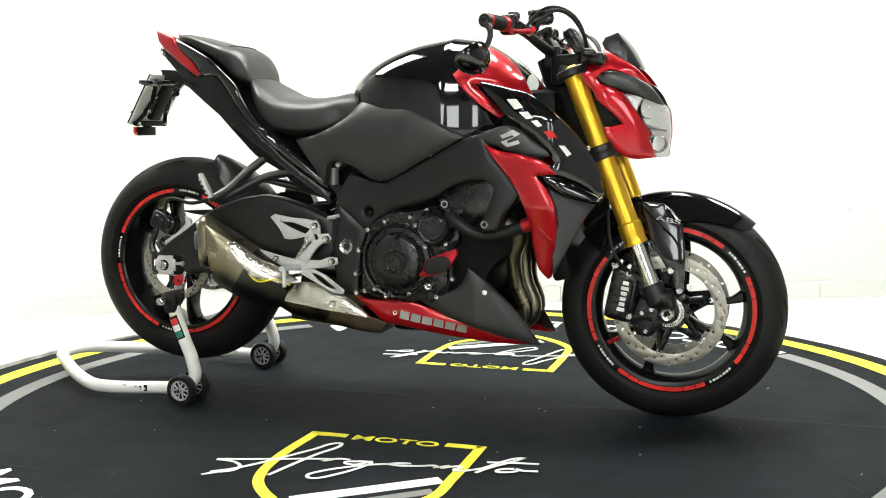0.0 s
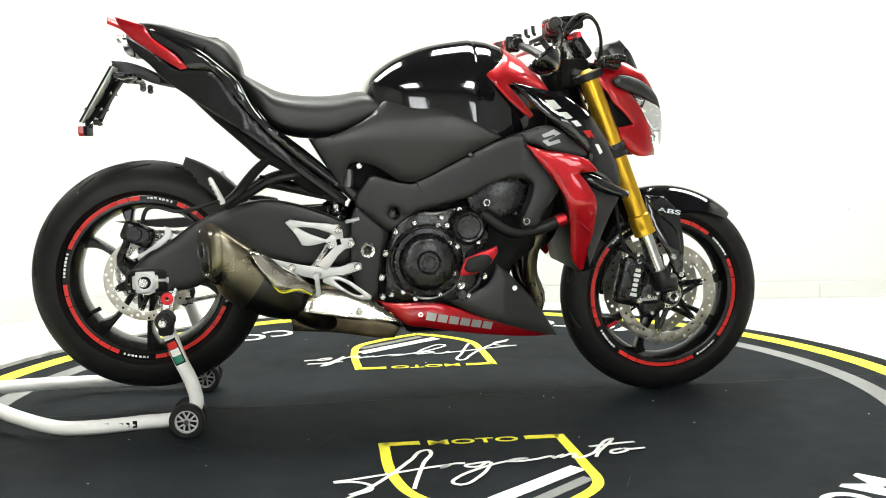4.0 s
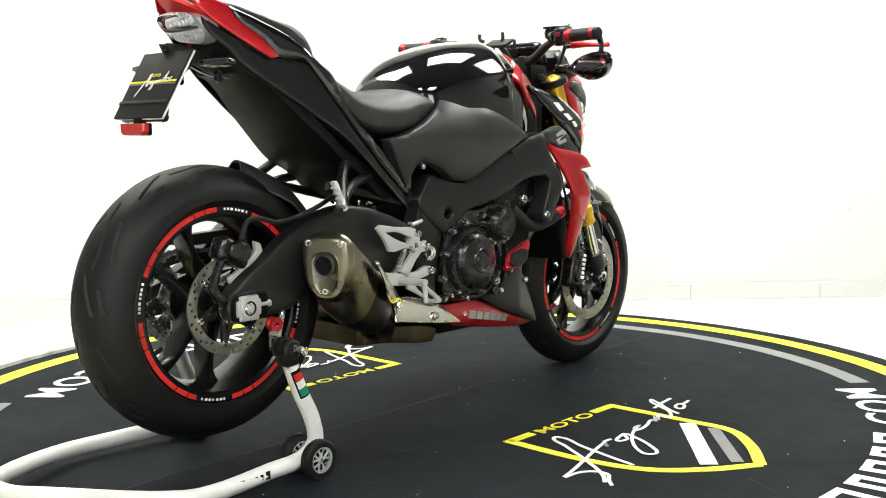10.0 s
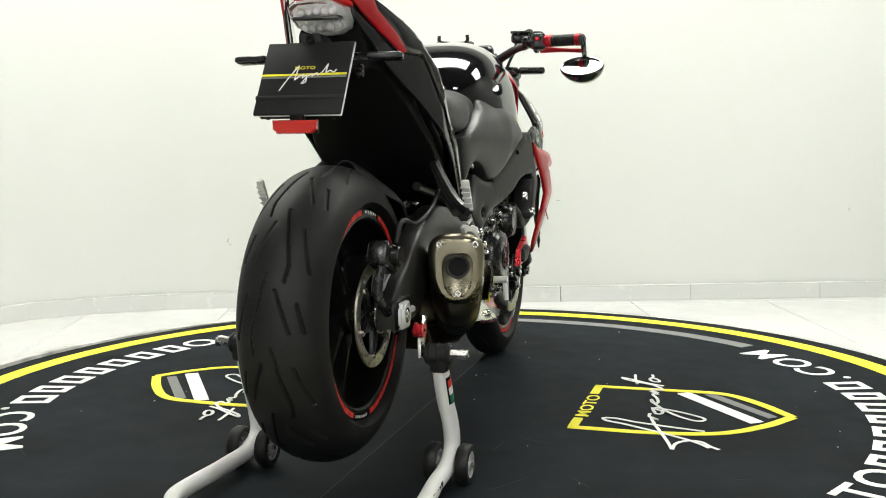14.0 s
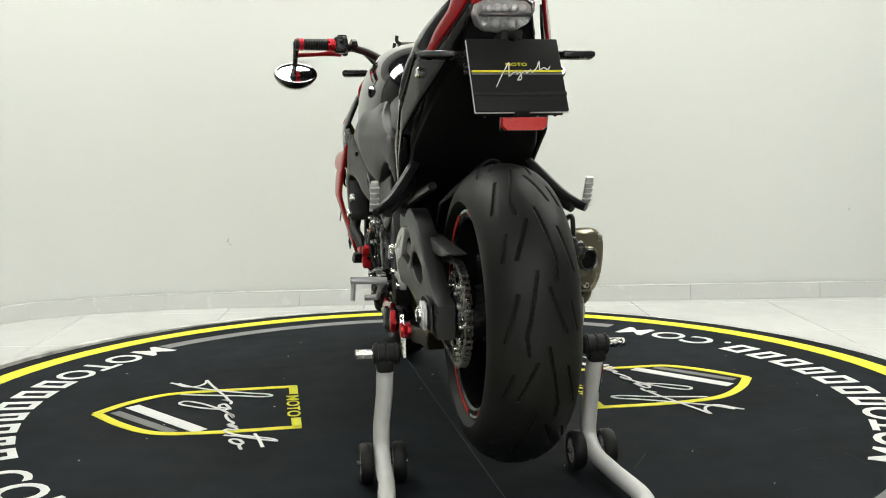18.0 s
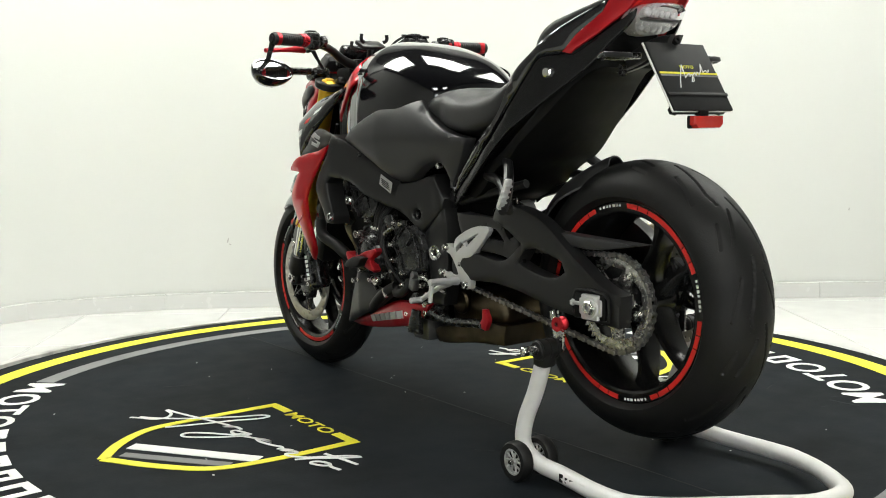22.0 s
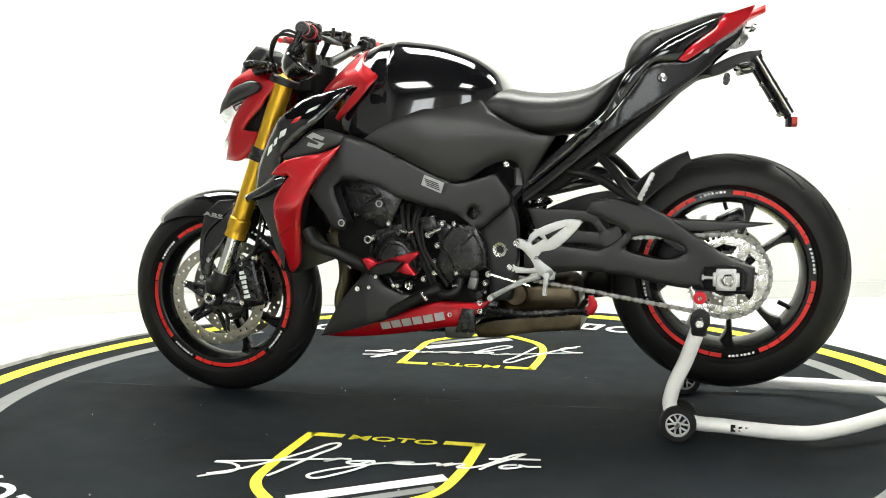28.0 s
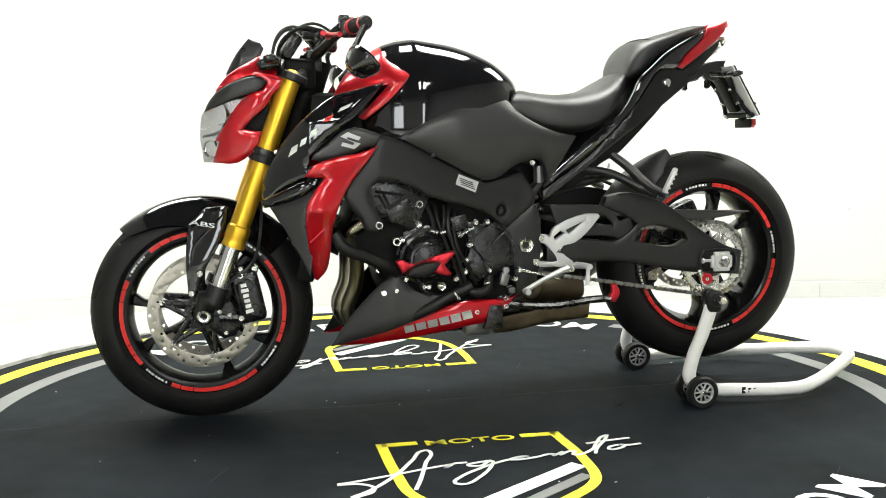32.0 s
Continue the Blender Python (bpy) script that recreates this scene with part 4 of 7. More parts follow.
        part("brake_hose", tube([(0.43, s * 0.07, 0.80), (0.50, s * 0.055, 0.68), (0.50, s * 0.09, 0.56), (0.515, s * 0.10, 0.46), (0.545, s * 0.09, 0.40)], 0.0045, 7, 6), RUBBER, bike, "black brake hose")


handlebar()


# ---- tank, seat, tail ----
TANK = [(-0.216, 0.886, 0.862, 0.050, 0.30, 2.4), (-0.205, 0.912, 0.840, 0.112, 0.34, 2.5), (-0.175, 0.945, 0.810, 0.150, 0.30, 2.6), (-0.110, 0.984, 0.778, 0.182, 0.28, 2.7),
        (-0.032, 1.011, 0.745, 0.201, 0.26, 2.7), (0.046, 1.024, 0.720, 0.211, 0.25, 2.7), (0.093, 1.028, 0.705, 0.212, 0.25, 2.5), (0.130, 1.022, 0.700, 0.206, 0.26, 2.55), (0.171, 1.008, 0.700, 0.191, 0.28, 2.5),
        (0.220, 0.978, 0.720, 0.160, 0.30, 2.45), (0.280, 0.925, 0.745, 0.108, 0.35, 2.4)]


def tank_y(x, z):
    """Half the tank's width at a height."""
    top, bot, w, mid, sq = (float(np.interp(x, [q[0] for q in TANK], [q[k] for q in TANK])) for k in (1, 2, 3, 4, 5))
    zc = bot + (top - bot) * mid
    f = (z - zc) / (top - zc) if z > zc else (zc - z) / (zc - bot)
    return w * max(0.0, 1 - min(1, abs(f)) ** sq) ** (1 / sq)


def tank():
    part("fuel_tank", body(TANK, 64, 5), GLOSS, bike, "gloss black fuel tank")
    part("tank_cap", lathe([(0, 0.006), (0.028, 0.006), (0.034, 0.002), (0.036, -0.006)], (0.10, 0, 1.0205), (0.12, 0, 1), 28), DARK, bike, "black filler cap")
    red = [(0.171, 1.003), (0.169, 0.975), (0.154, 0.955), (0.122, 0.941), (0.098, 0.936), (0.115, 0.912), (0.168, 0.853), (0.229, 0.805), (0.243, 0.814), (0.201, 0.858), (0.166, 0.896), (0.213, 0.889), (0.304, 0.865), (0.290, 0.894), (0.256, 0.941), (0.215, 0.977)]
    both("tank_shroud", panel(red, lambda x, z: min(0.218 - 0.95 * max(0, x - 0.19) - 0.85 * max(0, z - 0.885), max(0.045, tank_y(x, z)) + 0.012 + 0.25 * max(0, x - 0.17)), 0.005, 0.0025, 0.004, 0.02, corner=40), RED, None, "glossy red tank shroud")
    cover = [(-0.358, 0.756), (-0.290, 0.770), (-0.199, 0.816), (-0.150, 0.866), (-0.123, 0.875), (-0.034, 0.842), (0.085, 0.792), (0.144, 0.757), (0.100, 0.735), (0.009, 0.688), (-0.090, 0.641), (-0.127, 0.645), (-0.172, 0.675), (-0.217, 0.693), (-0.253, 0.693), (-0.267, 0.674), (-0.279, 0.632), (-0.302, 0.665)]
    both("side_cover", panel(cover, lambda x, z: 0.172 + 0.048 * max(0, min(1, (x + 0.36) / 0.34)) - 0.22 * max(0, 0.76 - z) - 3.0 * max(0, z - 0.74) ** 2 * max(0, min(1, (0.12 - x) / 0.20)), 0.030, 0.003, 0.006, 0.035), CHAR, None, "satin charcoal side cover")
    both("cover_screw", bolt((-0.232, -0.162, 0.685), (0, -1, 0), 0.008), STEEL)
    part("rider_seat", body([(-0.536, 0.938, 0.900, 0.085, 0.4, 2.8), (-0.513, 0.925, 0.865, 0.120, 0.4, 3), (-0.49, 0.912, 0.830, 0.145, 0.4, 3), (-0.428, 0.884, 0.772, 0.166, 0.35, 3), (-0.35, 0.874, 0.758, 0.170, 0.35, 3),
                             (-0.271, 0.878, 0.765, 0.166, 0.35, 3), (-0.231, 0.886, 0.780, 0.158, 0.35, 3), (-0.2, 0.884, 0.800, 0.157, 0.35, 2.8), (-0.17, 0.874, 0.812, 0.152, 0.35, 2.6), (-0.145, 0.858, 0.826, 0.125, 0.4, 2.4)], 44, 5), SEATM, bike, "black vinyl rider seat")
    part("pillion_seat", body([(-0.800, 1.073, 1.062, 0.034, 0.4, 3), (-0.738, 1.066, 1.036, 0.075, 0.45, 3.6), (-0.680, 1.050, 1.006, 0.096, 0.45, 3.8), (-0.632, 1.036, 0.976, 0.112, 0.5, 3.6), (-0.597, 1.029, 0.940, 0.120, 0.5, 3.2),
                               (-0.573, 1.019, 0.916, 0.121, 0.5, 3.0), (-0.552, 1.000, 0.906, 0.114, 0.5, 2.8), (-0.537, 0.970, 0.905, 0.102, 0.5, 2.6), (-0.529, 0.935, 0.908, 0.080, 0.5, 2.4)], 48, 5), SEATM, bike, "black vinyl pillion seat with a seam")
    part("seat_seam", tube([(-0.630, -0.1135, 0.985), (-0.618, -0.1110, 1.008), (-0.604, -0.088, 1.0235), (-0.596, -0.04, 1.0285), (-0.594, 0.0, 1.0290), (-0.596, 0.04, 1.0285), (-0.604, 0.088, 1.0235), (-0.618, 0.1110, 1.008), (-0.630, 0.1135, 0.985)], 0.0026, 6), PIT, bike)


tank()


def tail():
    wide = lin((-0.95, 0.040), (-0.88, 0.060), (-0.80, 0.086), (-0.72, 0.116), (-0.62, 0.150), (-0.52, 0.175), (-0.42, 0.170), (-0.30, 0.150), (-0.2, 0.13))
    y = lambda x, z: wide(x)
    low = [(-0.674, 0.940), (-0.691, 0.939), (-0.746, 0.976), (-0.828, 1.028), (-0.823, 1.010), (-0.801, 0.984), (-0.770, 0.958), (-0.735, 0.920), (-0.698, 0.892), (-0.635, 0.849), (-0.489, 0.749), (-0.379, 0.661), (-0.270, 0.578), (-0.268, 0.606), (-0.379, 0.690), (-0.453, 0.756), (-0.518, 0.823), (-0.578, 0.903), (-0.605, 0.933)]
    both("tail_panel", panel(low, y, 0.004, 0.003, 0.0, 0.03), TAILM, None, "satin black tail panel")
    high = [(-0.771, 1.054), (-0.699, 1.022), (-0.633, 0.988), (-0.584, 0.949), (-0.540, 0.910), (-0.517, 0.868), (-0.482, 0.815), (-0.418, 0.765), (-0.345, 0.706), (-0.270, 0.628), (-0.267, 0.608), (-0.379, 0.693), (-0.453, 0.759), (-0.518, 0.826), (-0.578, 0.906), (-0.605, 0.935), (-0.670, 0.944), (-0.700, 0.980), (-0.760, 1.025)]
    both("tail_side", panel(high, lambda x, z: y(x, z) + 0.001, 0.004, 0.004, 0.007, 0.022), GLOSS, None, "gloss black upper tail panel")
    red = [(-0.858, 1.084), (-0.779, 1.058), (-0.760, 1.026), (-0.700, 0.981), (-0.668, 0.946), (-0.685, 0.941), (-0.746, 0.978), (-0.810, 1.022), (-0.841, 1.050)]
    both("tail_stripe", panel(red, lambda x, z: y(x, z) + 0.006 - 0.3 * max(0, z - 1.05), 0.004, 0.002, 0.002, 0.02, per=1), RED, None, "glossy red tail blade")
    part("tail_top", loft([[(x, -w, z - 0.012), (x, -w * 0.6, z - 0.002), (x, w * 0.6, z - 0.002), (x, w, z - 0.012), (x, w, z - 0.020), (x, -w, z - 0.020)] for x, w, z in ((-0.884, 0.014, 1.090), (-0.86, 0.034, 1.080), (-0.83, 0.052, 1.066), (-0.80, 0.066, 1.050))]), STRIPE, bike, "red tail tip")
    under = [(-0.759, 0.997), (-0.718, 0.977), (-0.651, 0.941), (-0.600, 0.869), (-0.564, 0.813), (-0.467, 0.731), (-0.391, 0.691), (-0.331, 0.660), (-0.286, 0.589), (-0.363, 0.614), (-0.438, 0.676), (-0.491, 0.705), (-0.528, 0.739), (-0.603, 0.806), (-0.706, 0.897), (-0.748, 0.909), (-0.750, 0.942), (-0.763, 0.973)]
    part("undertail", slab(under, lambda x, z: max(0.02, wide(x) - 0.026), 0.012), PIT, bike, "black undertail")
    part("tail_core", slab([(-0.812, 1.063), (-0.681, 0.999), (-0.589, 0.928), (-0.545, 0.833), (-0.404, 0.752), (-0.342, 0.671), (-0.468, 0.745), (-0.561, 0.809), (-0.638, 0.889), (-0.744, 0.992)], lambda x, z: max(0.02, wide(x) - 0.03), 0.012), PIT, bike)
    part("tail_lock", lathe([(0, 0.004), (0.009, 0.005), (0.012, 0.002), (0.012, -0.006)], (-0.631, 0.151, 0.902), (-0.25, 1, 0.1), 18), CHROME, bike, "chrome seat lock")
    # rear lamp: a slanted lens that fills the end of the tail
    def lamp_ring(x, w, zc, h):
        pts = ((-1, 0.15), (-0.95, 0.7), (-0.7, 1), (0, 1.08), (0.7, 1), (0.95, 0.7), (1, 0.15), (0.82, -0.6), (0.5, -0.95), (0, -1.05), (-0.5, -0.95), (-0.82, -0.6))
        return [(x - 0.75 * h * q, w * p + 0.002, zc + h * q) for p, q in pts]
    lens = part("tail_light", loft([lamp_ring(-0.785, 0.062, 1.008, 0.031), lamp_ring(-0.835, 0.059, 1.008, 0.030), lamp_ring(-0.848, 0.050, 1.008, 0.024)]), LENSC, bike, "clear rear lamp")
    part("lamp_bowl", loft([lamp_ring(-0.770, 0.060, 1.008, 0.030), lamp_ring(-0.812, 0.056, 1.008, 0.0285)]), REFL, lens)
    part("lamp_bar", box((-0.830, 0.002, 1.008), (0.020, 0.104, 0.005), 0.001), GREYPIPE, lens)
    for r_ in range(2):
        for k in range(5):
            part("diode", lathe([(0, 0.004), (0.006, 0.003), (0.0095, -0.002)], (-0.829 + 0.022 * r_, -0.032 + k * 0.017, 1.022 - r_ * 0.029), (-1, 0, -0.5), 12), REFL, lens)
    # bracket, plate and its lamps
    part("plate_bracket", panel([(-0.878, 0.972), (-0.837, 0.969), (-0.795, 0.956), (-0.737, 0.928), (-0.707, 0.912), (-0.720, 0.900), (-0.777, 0.914), (-0.815, 0.932), (-0.834, 0.913), (-0.859, 0.917), (-0.868, 0.952)], 0.022, 0.012, 0.003) + panel([(-0.878, 0.972), (-0.837, 0.969), (-0.795, 0.956), (-0.737, 0.928), (-0.707, 0.912), (-0.720, 0.900), (-0.777, 0.914), (-0.815, 0.932), (-0.834, 0.913), (-0.859, 0.917), (-0.868, 0.952)], 0.022, 0.012, 0.003).flip() + box((-0.835, 0, 0.950), (0.05, 0.030, 0.02), 0.004), MATTE, bike, "black tail bracket")
    tl, bl = Vector((-0.866, -0.001, 0.955)), Vector((-0.953, -0.001, 0.808))
    mid = (tl + bl) / 2
    tilt = math.degrees(math.atan2(tl.x - bl.x, tl.z - bl.z))
    plate = part("plate", box(mid, (0.006, 0.186, 0.168), 0.003, (0, tilt, 0)), CARD, bike, "black promotional plate with a white edge")
    part("plate_edge", box(mid + Vector((0.005, 0, -0.002)), (0.004, 0.188, 0.170), 0.002, (0, tilt, 0)), WHITEP, plate, "white plate edge")
    hold = part("plate_holder", box(mid + Vector((0.020, 0, -0.004)), (0.018, 0.052, 0.130), 0.005, (0, tilt, 0)), PIT, bike, "black skeleton plate holder")
    ms = pose(*mid, 0, tilt, 0)
    for dz, wd, hh in ((0.066, 0.150, 0.018), (0.020, 0.110, 0.012), (-0.030, 0.120, 0.012), (-0.074, 0.172, 0.014)):
        part("cross_bar", box((0, 0, 0), (0.012, wd, hh), 0.003).move(ms @ pose(0.016, 0, dz)), PIT, hold)
    for k in (-1, 1):
        for z0, z1, y0, y1 in ((0.064, -0.030, 0.070, 0.030), (0.020, -0.072, 0.022, 0.076), (-0.030, 0.020, 0.056, 0.040)):
            part("strut", tube([ms @ Vector((0.018, k * y0, z0)), ms @ Vector((0.018, k * y1, z1))], 0.0065, 6), PIT, hold)
        for z0, y0 in ((0.064, 0.055), (0.018, 0.045), (-0.030, 0.050), (-0.074, 0.070)):
            part("holder_bolt", bolt(ms @ Vector((0.022, k * y0, z0)), (1, 0, 0.3), 0.006, 0.006), STEEL, hold)
    part("reflector_back", box((-0.948, -0.001, 0.786), (0.010, 0.090, 0.027), 0.003), PIT, bike, "black reflector housing")
    m = pose(*mid, 0, tilt, 0)
    out = lambda y_, z_: m @ Vector((-0.0042, y_, z_))
    part("yellow_line", box(out(0, 0.006), (0.001, 0.182, 0.0045), 0, (0, tilt, 0)), YELLOW, plate)
    part("white_line", box(out(0, 0.000), (0.001, 0.182, 0.0035), 0, (0, tilt, 0)), GREYP, plate)
    part("plate_band", box(out(0, -0.046), (0.003, 0.187, 0.008), 0.001, (0, tilt, 0)), RUBBER, plate, "black rubber band")
    word = new("lettering", text_mesh("MOTO", 0.0105, YELLOW, 0.0003))
    word.parent = plate
    word.matrix_basis = m @ Matrix.Translation((-0.0046, 0.0, 0.018)) @ Matrix(((0, 0, -1, 0), (-1, 0, 0, 0), (0, 1, 0, 0), (0, 0, 0, 1))) @ Matrix.Diagonal((1.4, 1, 1, 1))
    pts = [(0.046, -0.030), (0.036, -0.010), (0.022, 0.014), (0.014, 0.027), (0.016, 0.010), (0.018, -0.006), (0.008, 0.002), (0.000, 0.006), (0.002, -0.002), (-0.006, 0.004), (-0.006, -0.012), (0.002, -0.015), (-0.008, 0.000), (-0.018, 0.008), (-0.018, 0.000), (-0.028, 0.010), (-0.030, 0.003), (-0.040, 0.013), (-0.048, 0.030), (-0.046, 0.008), (-0.056, 0.014), (-0.062, 0.010), (-0.068, 0.016)]
    part("flourish", tube([out(a, b) for a, b in pts], 0.0013, 5), LETTER, plate, "white handwritten flourish")
    part("plate_bolt", bolt(tl + Vector((-0.006, 0, 0.004)), (-1, 0, 0.4), 0.009, 0.006), PIT, bike)
    part("reflector", loft([[(x, -0.001 + a_ * k_, 0.786 + b_ * k_) for a_, b_ in ((-0.046, 0.013), (0.046, 0.013), (0.046, -0.005), (0.036, -0.013), (-0.036, -0.013), (-0.046, -0.005))] for x, k_ in ((-0.953, 1.0), (-0.963, 1.0), (-0.967, 0.92))]), REDREF, bike, "red rear reflector")
    part("reflector_arm", box((-0.945, -0.001, 0.803), (0.016, 0.03, 0.018), 0.003), PIT, bike)
    sig = (-0.835, -0.146, 0.925)
    both("turn_signal", box(sig, (0.028, 0.074, 0.016), 0.007, (0, 10, 8), 3), DARK, None, "slim black turn signal")
    both("signal_lens", box((sig[0] - 0.014, sig[1] - 0.002, sig[2] + 0.002), (0.006, 0.070, 0.011), 0.003, (0, 10, 8)), SMOKE)
    both("signal_stalk", tube([(-0.815, -0.05, 0.93), (-0.83, -0.115, 0.926)], 0.0075, 8), DARK)
    for z in (0.895, 0.905):
        both("bracket_bolt", bolt((-0.79, -0.075, z - 0.0), (0, -1, 0), 0.008), DARK)


tail()


# ---- frame, wings and shrouds ----
def frame_parts():
    spar = [(0.143, 0.752), (0.199, 0.768), (0.229, 0.707), (0.267, 0.662), (0.297, 0.616), (0.282, 0.590), (0.246, 0.540), (0.236, 0.514), (0.196, 0.512), (0.192, 0.533), (0.222, 0.602), (0.227, 0.629), (0.203, 0.647), (0.145, 0.641), (0.102, 0.626), (0.069, 0.604), (0.038, 0.593), (-0.023, 0.574), (-0.061, 0.566), (-0.107, 0.545), (-0.130, 0.527), (-0.155, 0.506), (-0.240, 0.576), (-0.244, 0.600), (-0.223, 0.630), (-0.200, 0.663), (-0.128, 0.641), (-0.090, 0.636), (0.009, 0.685), (0.100, 0.732)]
    hole = [(-0.157, 0.556), (-0.152, 0.567), (-0.141, 0.572), (-0.131, 0.567), (-0.126, 0.556), (-0.131, 0.545), (-0.142, 0.541), (-0.152, 0.546)]
    flat = lambda x, z: 0.160 + 0.070 * max(0, min(1, (x + 0.2) / 0.40))
    both("frame_spar", panel(spar, flat, 0.05, 0.003, 0.004, 0.014, holes=[hole], corner=32), MATTE, None, "matte black frame spar")
    plate = [(-0.240, 0.576), (-0.155, 0.506), (-0.171, 0.446), (-0.182, 0.370), (-0.186, 0.320), (-0.238, 0.321), (-0.255, 0.401), (-0.259, 0.494), (-0.253, 0.547)]
    both("pivot_plate", panel(plate, 0.158, 0.04, 0.004, 0.003, 0.02, corner=32), MATTE, None, "matte black swing arm pivot plate")
    both("spar_bead", tube([(-0.088, -0.1815, 0.655), (-0.077, -0.184, 0.632), (-0.062, -0.1865, 0.602)], 0.0022, 6), MATTE)
    both("mount_boss", lathe([(0, -0.026), (0.0135, -0.026), (0.0135, -0.006), (0.0148, -0.004), (0.0160, -0.005), (0.0160, -0.03)], (-0.147, -0.171, 0.555), (0, -1, 0), 24), DARK)
    both("spar_screw", bolt((0.058, -0.222, 0.712), (0, -1, 0.1), 0.006, 0.004), DARK)
    both("pivot_nut", lathe([(0.009, 0.004), (0.012, 0.008), (0.019, 0.010), (0.021, 0.006), (0.021, -0.004)], (-0.213, -0.160, 0.459), (0, -1, 0), 24), STEEL, None, "swing arm pivot nut")
    both("hole_bolt", bolt((-0.147, -0.146, 0.555), (0, -1, 0), 0.007), DARK)
    for x, z in ((0.098, 0.585), (0.205, 0.533)):
        both("engine_bolt", lathe([(0.005, 0.004), (0.006, 0.008), (0.010, 0.008), (0.0125, 0.004), (0.0125, -0.004)], (x, -0.232, z), (0, -1, 0), 16), CHROME, None, "bright engine mounting bolt")
    wing = [(0.175, 0.903), (0.264, 0.881), (0.316, 0.866), (0.354, 0.840), (0.398, 0.803), (0.436, 0.758), (0.466, 0.712), (0.489, 0.667), (0.505, 0.599), (0.474, 0.592), (0.432, 0.631), (0.391, 0.651), (0.372, 0.669), (0.384, 0.690), (0.366, 0.717), (0.316, 0.764), (0.264, 0.809), (0.212, 0.861)]
    both("wing", panel(wing, lambda x, z: 0.225 - 0.10 * max(0, min(1, (x - 0.38) / 0.14)) - 0.35 * max(0, z - 0.80), 0.005, 0.003, 0.009, 0.022), GLOSS, None, "gloss black radiator wing")
    lip = [(0.351, 0.660), (0.399, 0.651), (0.459, 0.623), (0.505, 0.601), (0.496, 0.583), (0.429, 0.599), (0.372, 0.630)]
    both("wing_lip", panel(lip, lambda x, z: 0.236 - 0.35 * max(0, x - 0.40), 0.004, 0.005, 0.008, 0.02), GLOSS)
    cover = [(0.195, 0.768), (0.262, 0.786), (0.294, 0.777), (0.343, 0.738), (0.390, 0.709), (0.336, 0.701), (0.276, 0.717), (0.232, 0.734), (0.207, 0.743)]
    both("badge_cover", panel(cover, lambda x, z: 0.229 - 0.06 * max(0, x - 0.30), 0.004, 0.003, 0.006, 0.018), CHAR, None, "satin black side cover with a silver badge")
    badge = [(0.300, 0.764), (0.281, 0.775), (0.248, 0.761), (0.254, 0.753), (0.281, 0.762), (0.285, 0.757), (0.249, 0.745), (0.265, 0.731), (0.299, 0.740), (0.295, 0.749), (0.268, 0.741), (0.265, 0.747)]
    both("badge", panel(badge, 0.2385, 0.003, 0.002, step=0.02, per=1), SILVER, None, "silver angular badge")
    red = [(0.204, 0.739), (0.245, 0.723), (0.311, 0.712), (0.370, 0.692), (0.397, 0.663), (0.345, 0.659), (0.366, 0.633), (0.390, 0.593), (0.395, 0.544), (0.387, 0.477), (0.373, 0.396), (0.364, 0.390), (0.341, 0.417), (0.332, 0.455), (0.326, 0.522), (0.311, 0.582), (0.289, 0.627), (0.252, 0.676), (0.223, 0.711)]
    both("radiator_shroud", panel(red, lambda x, z: 0.238 + 0.020 * max(0, min(1, (x - 0.2) / 0.15)) - 0.30 * max(0, 0.58 - z), 0.005, 0.003, 0.0035, 0.02, corner=38), RED, None, "glossy red radiator shroud")
    inner = [(0.366, 0.636), (0.429, 0.611), (0.482, 0.585), (0.452, 0.540), (0.415, 0.469), (0.384, 0.404), (0.378, 0.473), (0.393, 0.541)]
    both("shroud_inner", panel(inner, lambda x, z: 0.225 - 0.5 * max(0, x - 0.38), 0.004, 0.004), CHAR, None, "black inner radiator panel")
    both("shroud_line", tube([(0.346, -0.246, 0.530), (0.385, -0.247, 0.495)], 0.002, 5), REDAN)
    # radiator and black masses between the wings
    part("radiator", box((0.36, 0, 0.53), (0.05, 0.34, 0.30), 0.01, (0, -14, 0)), PIT, bike, "black radiator")
    part("radiator_fan", cyl((0.31, 0, 0.54), (0.34, 0, 0.53), 0.11, n=24), PIT, bike)
    part("steering_head", tube([(0.335, 0, 0.97), (0.43, 0, 0.70)], 0.045, 14) + box((0.28, 0, 0.80), (0.18, 0.22, 0.16), 0.03), PIT, bike, "black steering head")
    # added dark filler: stands in for the shade between side cover and frame
    part("gap_backing", box((-0.205, 0, 0.672), (0.150, 0.200, 0.120), 0.02), PIT, bike)
    part("airbox", box((0.12, 0, 0.76), (0.34, 0.30, 0.16), 0.03), PIT, bike)
    both("subframe_rail", tube([(-0.22, -0.115, 0.70), (-0.30, -0.12, 0.66), (-0.24, -0.12, 0.60)], 0.016, 8), MATTE)
    wy = lambda x, z: 0.2355 - 0.10 * max(0, min(1, (x - 0.38) / 0.14)) - 0.35 * max(0, z - 0.80)
    marks = [[(0.436, 0.706), (0.424, 0.738), (0.403, 0.751), (0.408, 0.727)], [(0.406, 0.735), (0.400, 0.757), (0.382, 0.768), (0.387, 0.746)], [(0.384, 0.755), (0.376, 0.780), (0.352, 0.791), (0.360, 0.768)], [(0.348, 0.797), (0.334, 0.815), (0.311, 0.822), (0.324, 0.803)], [(0.310, 0.822), (0.299, 0.837), (0.258, 0.854), (0.272, 0.838)]]
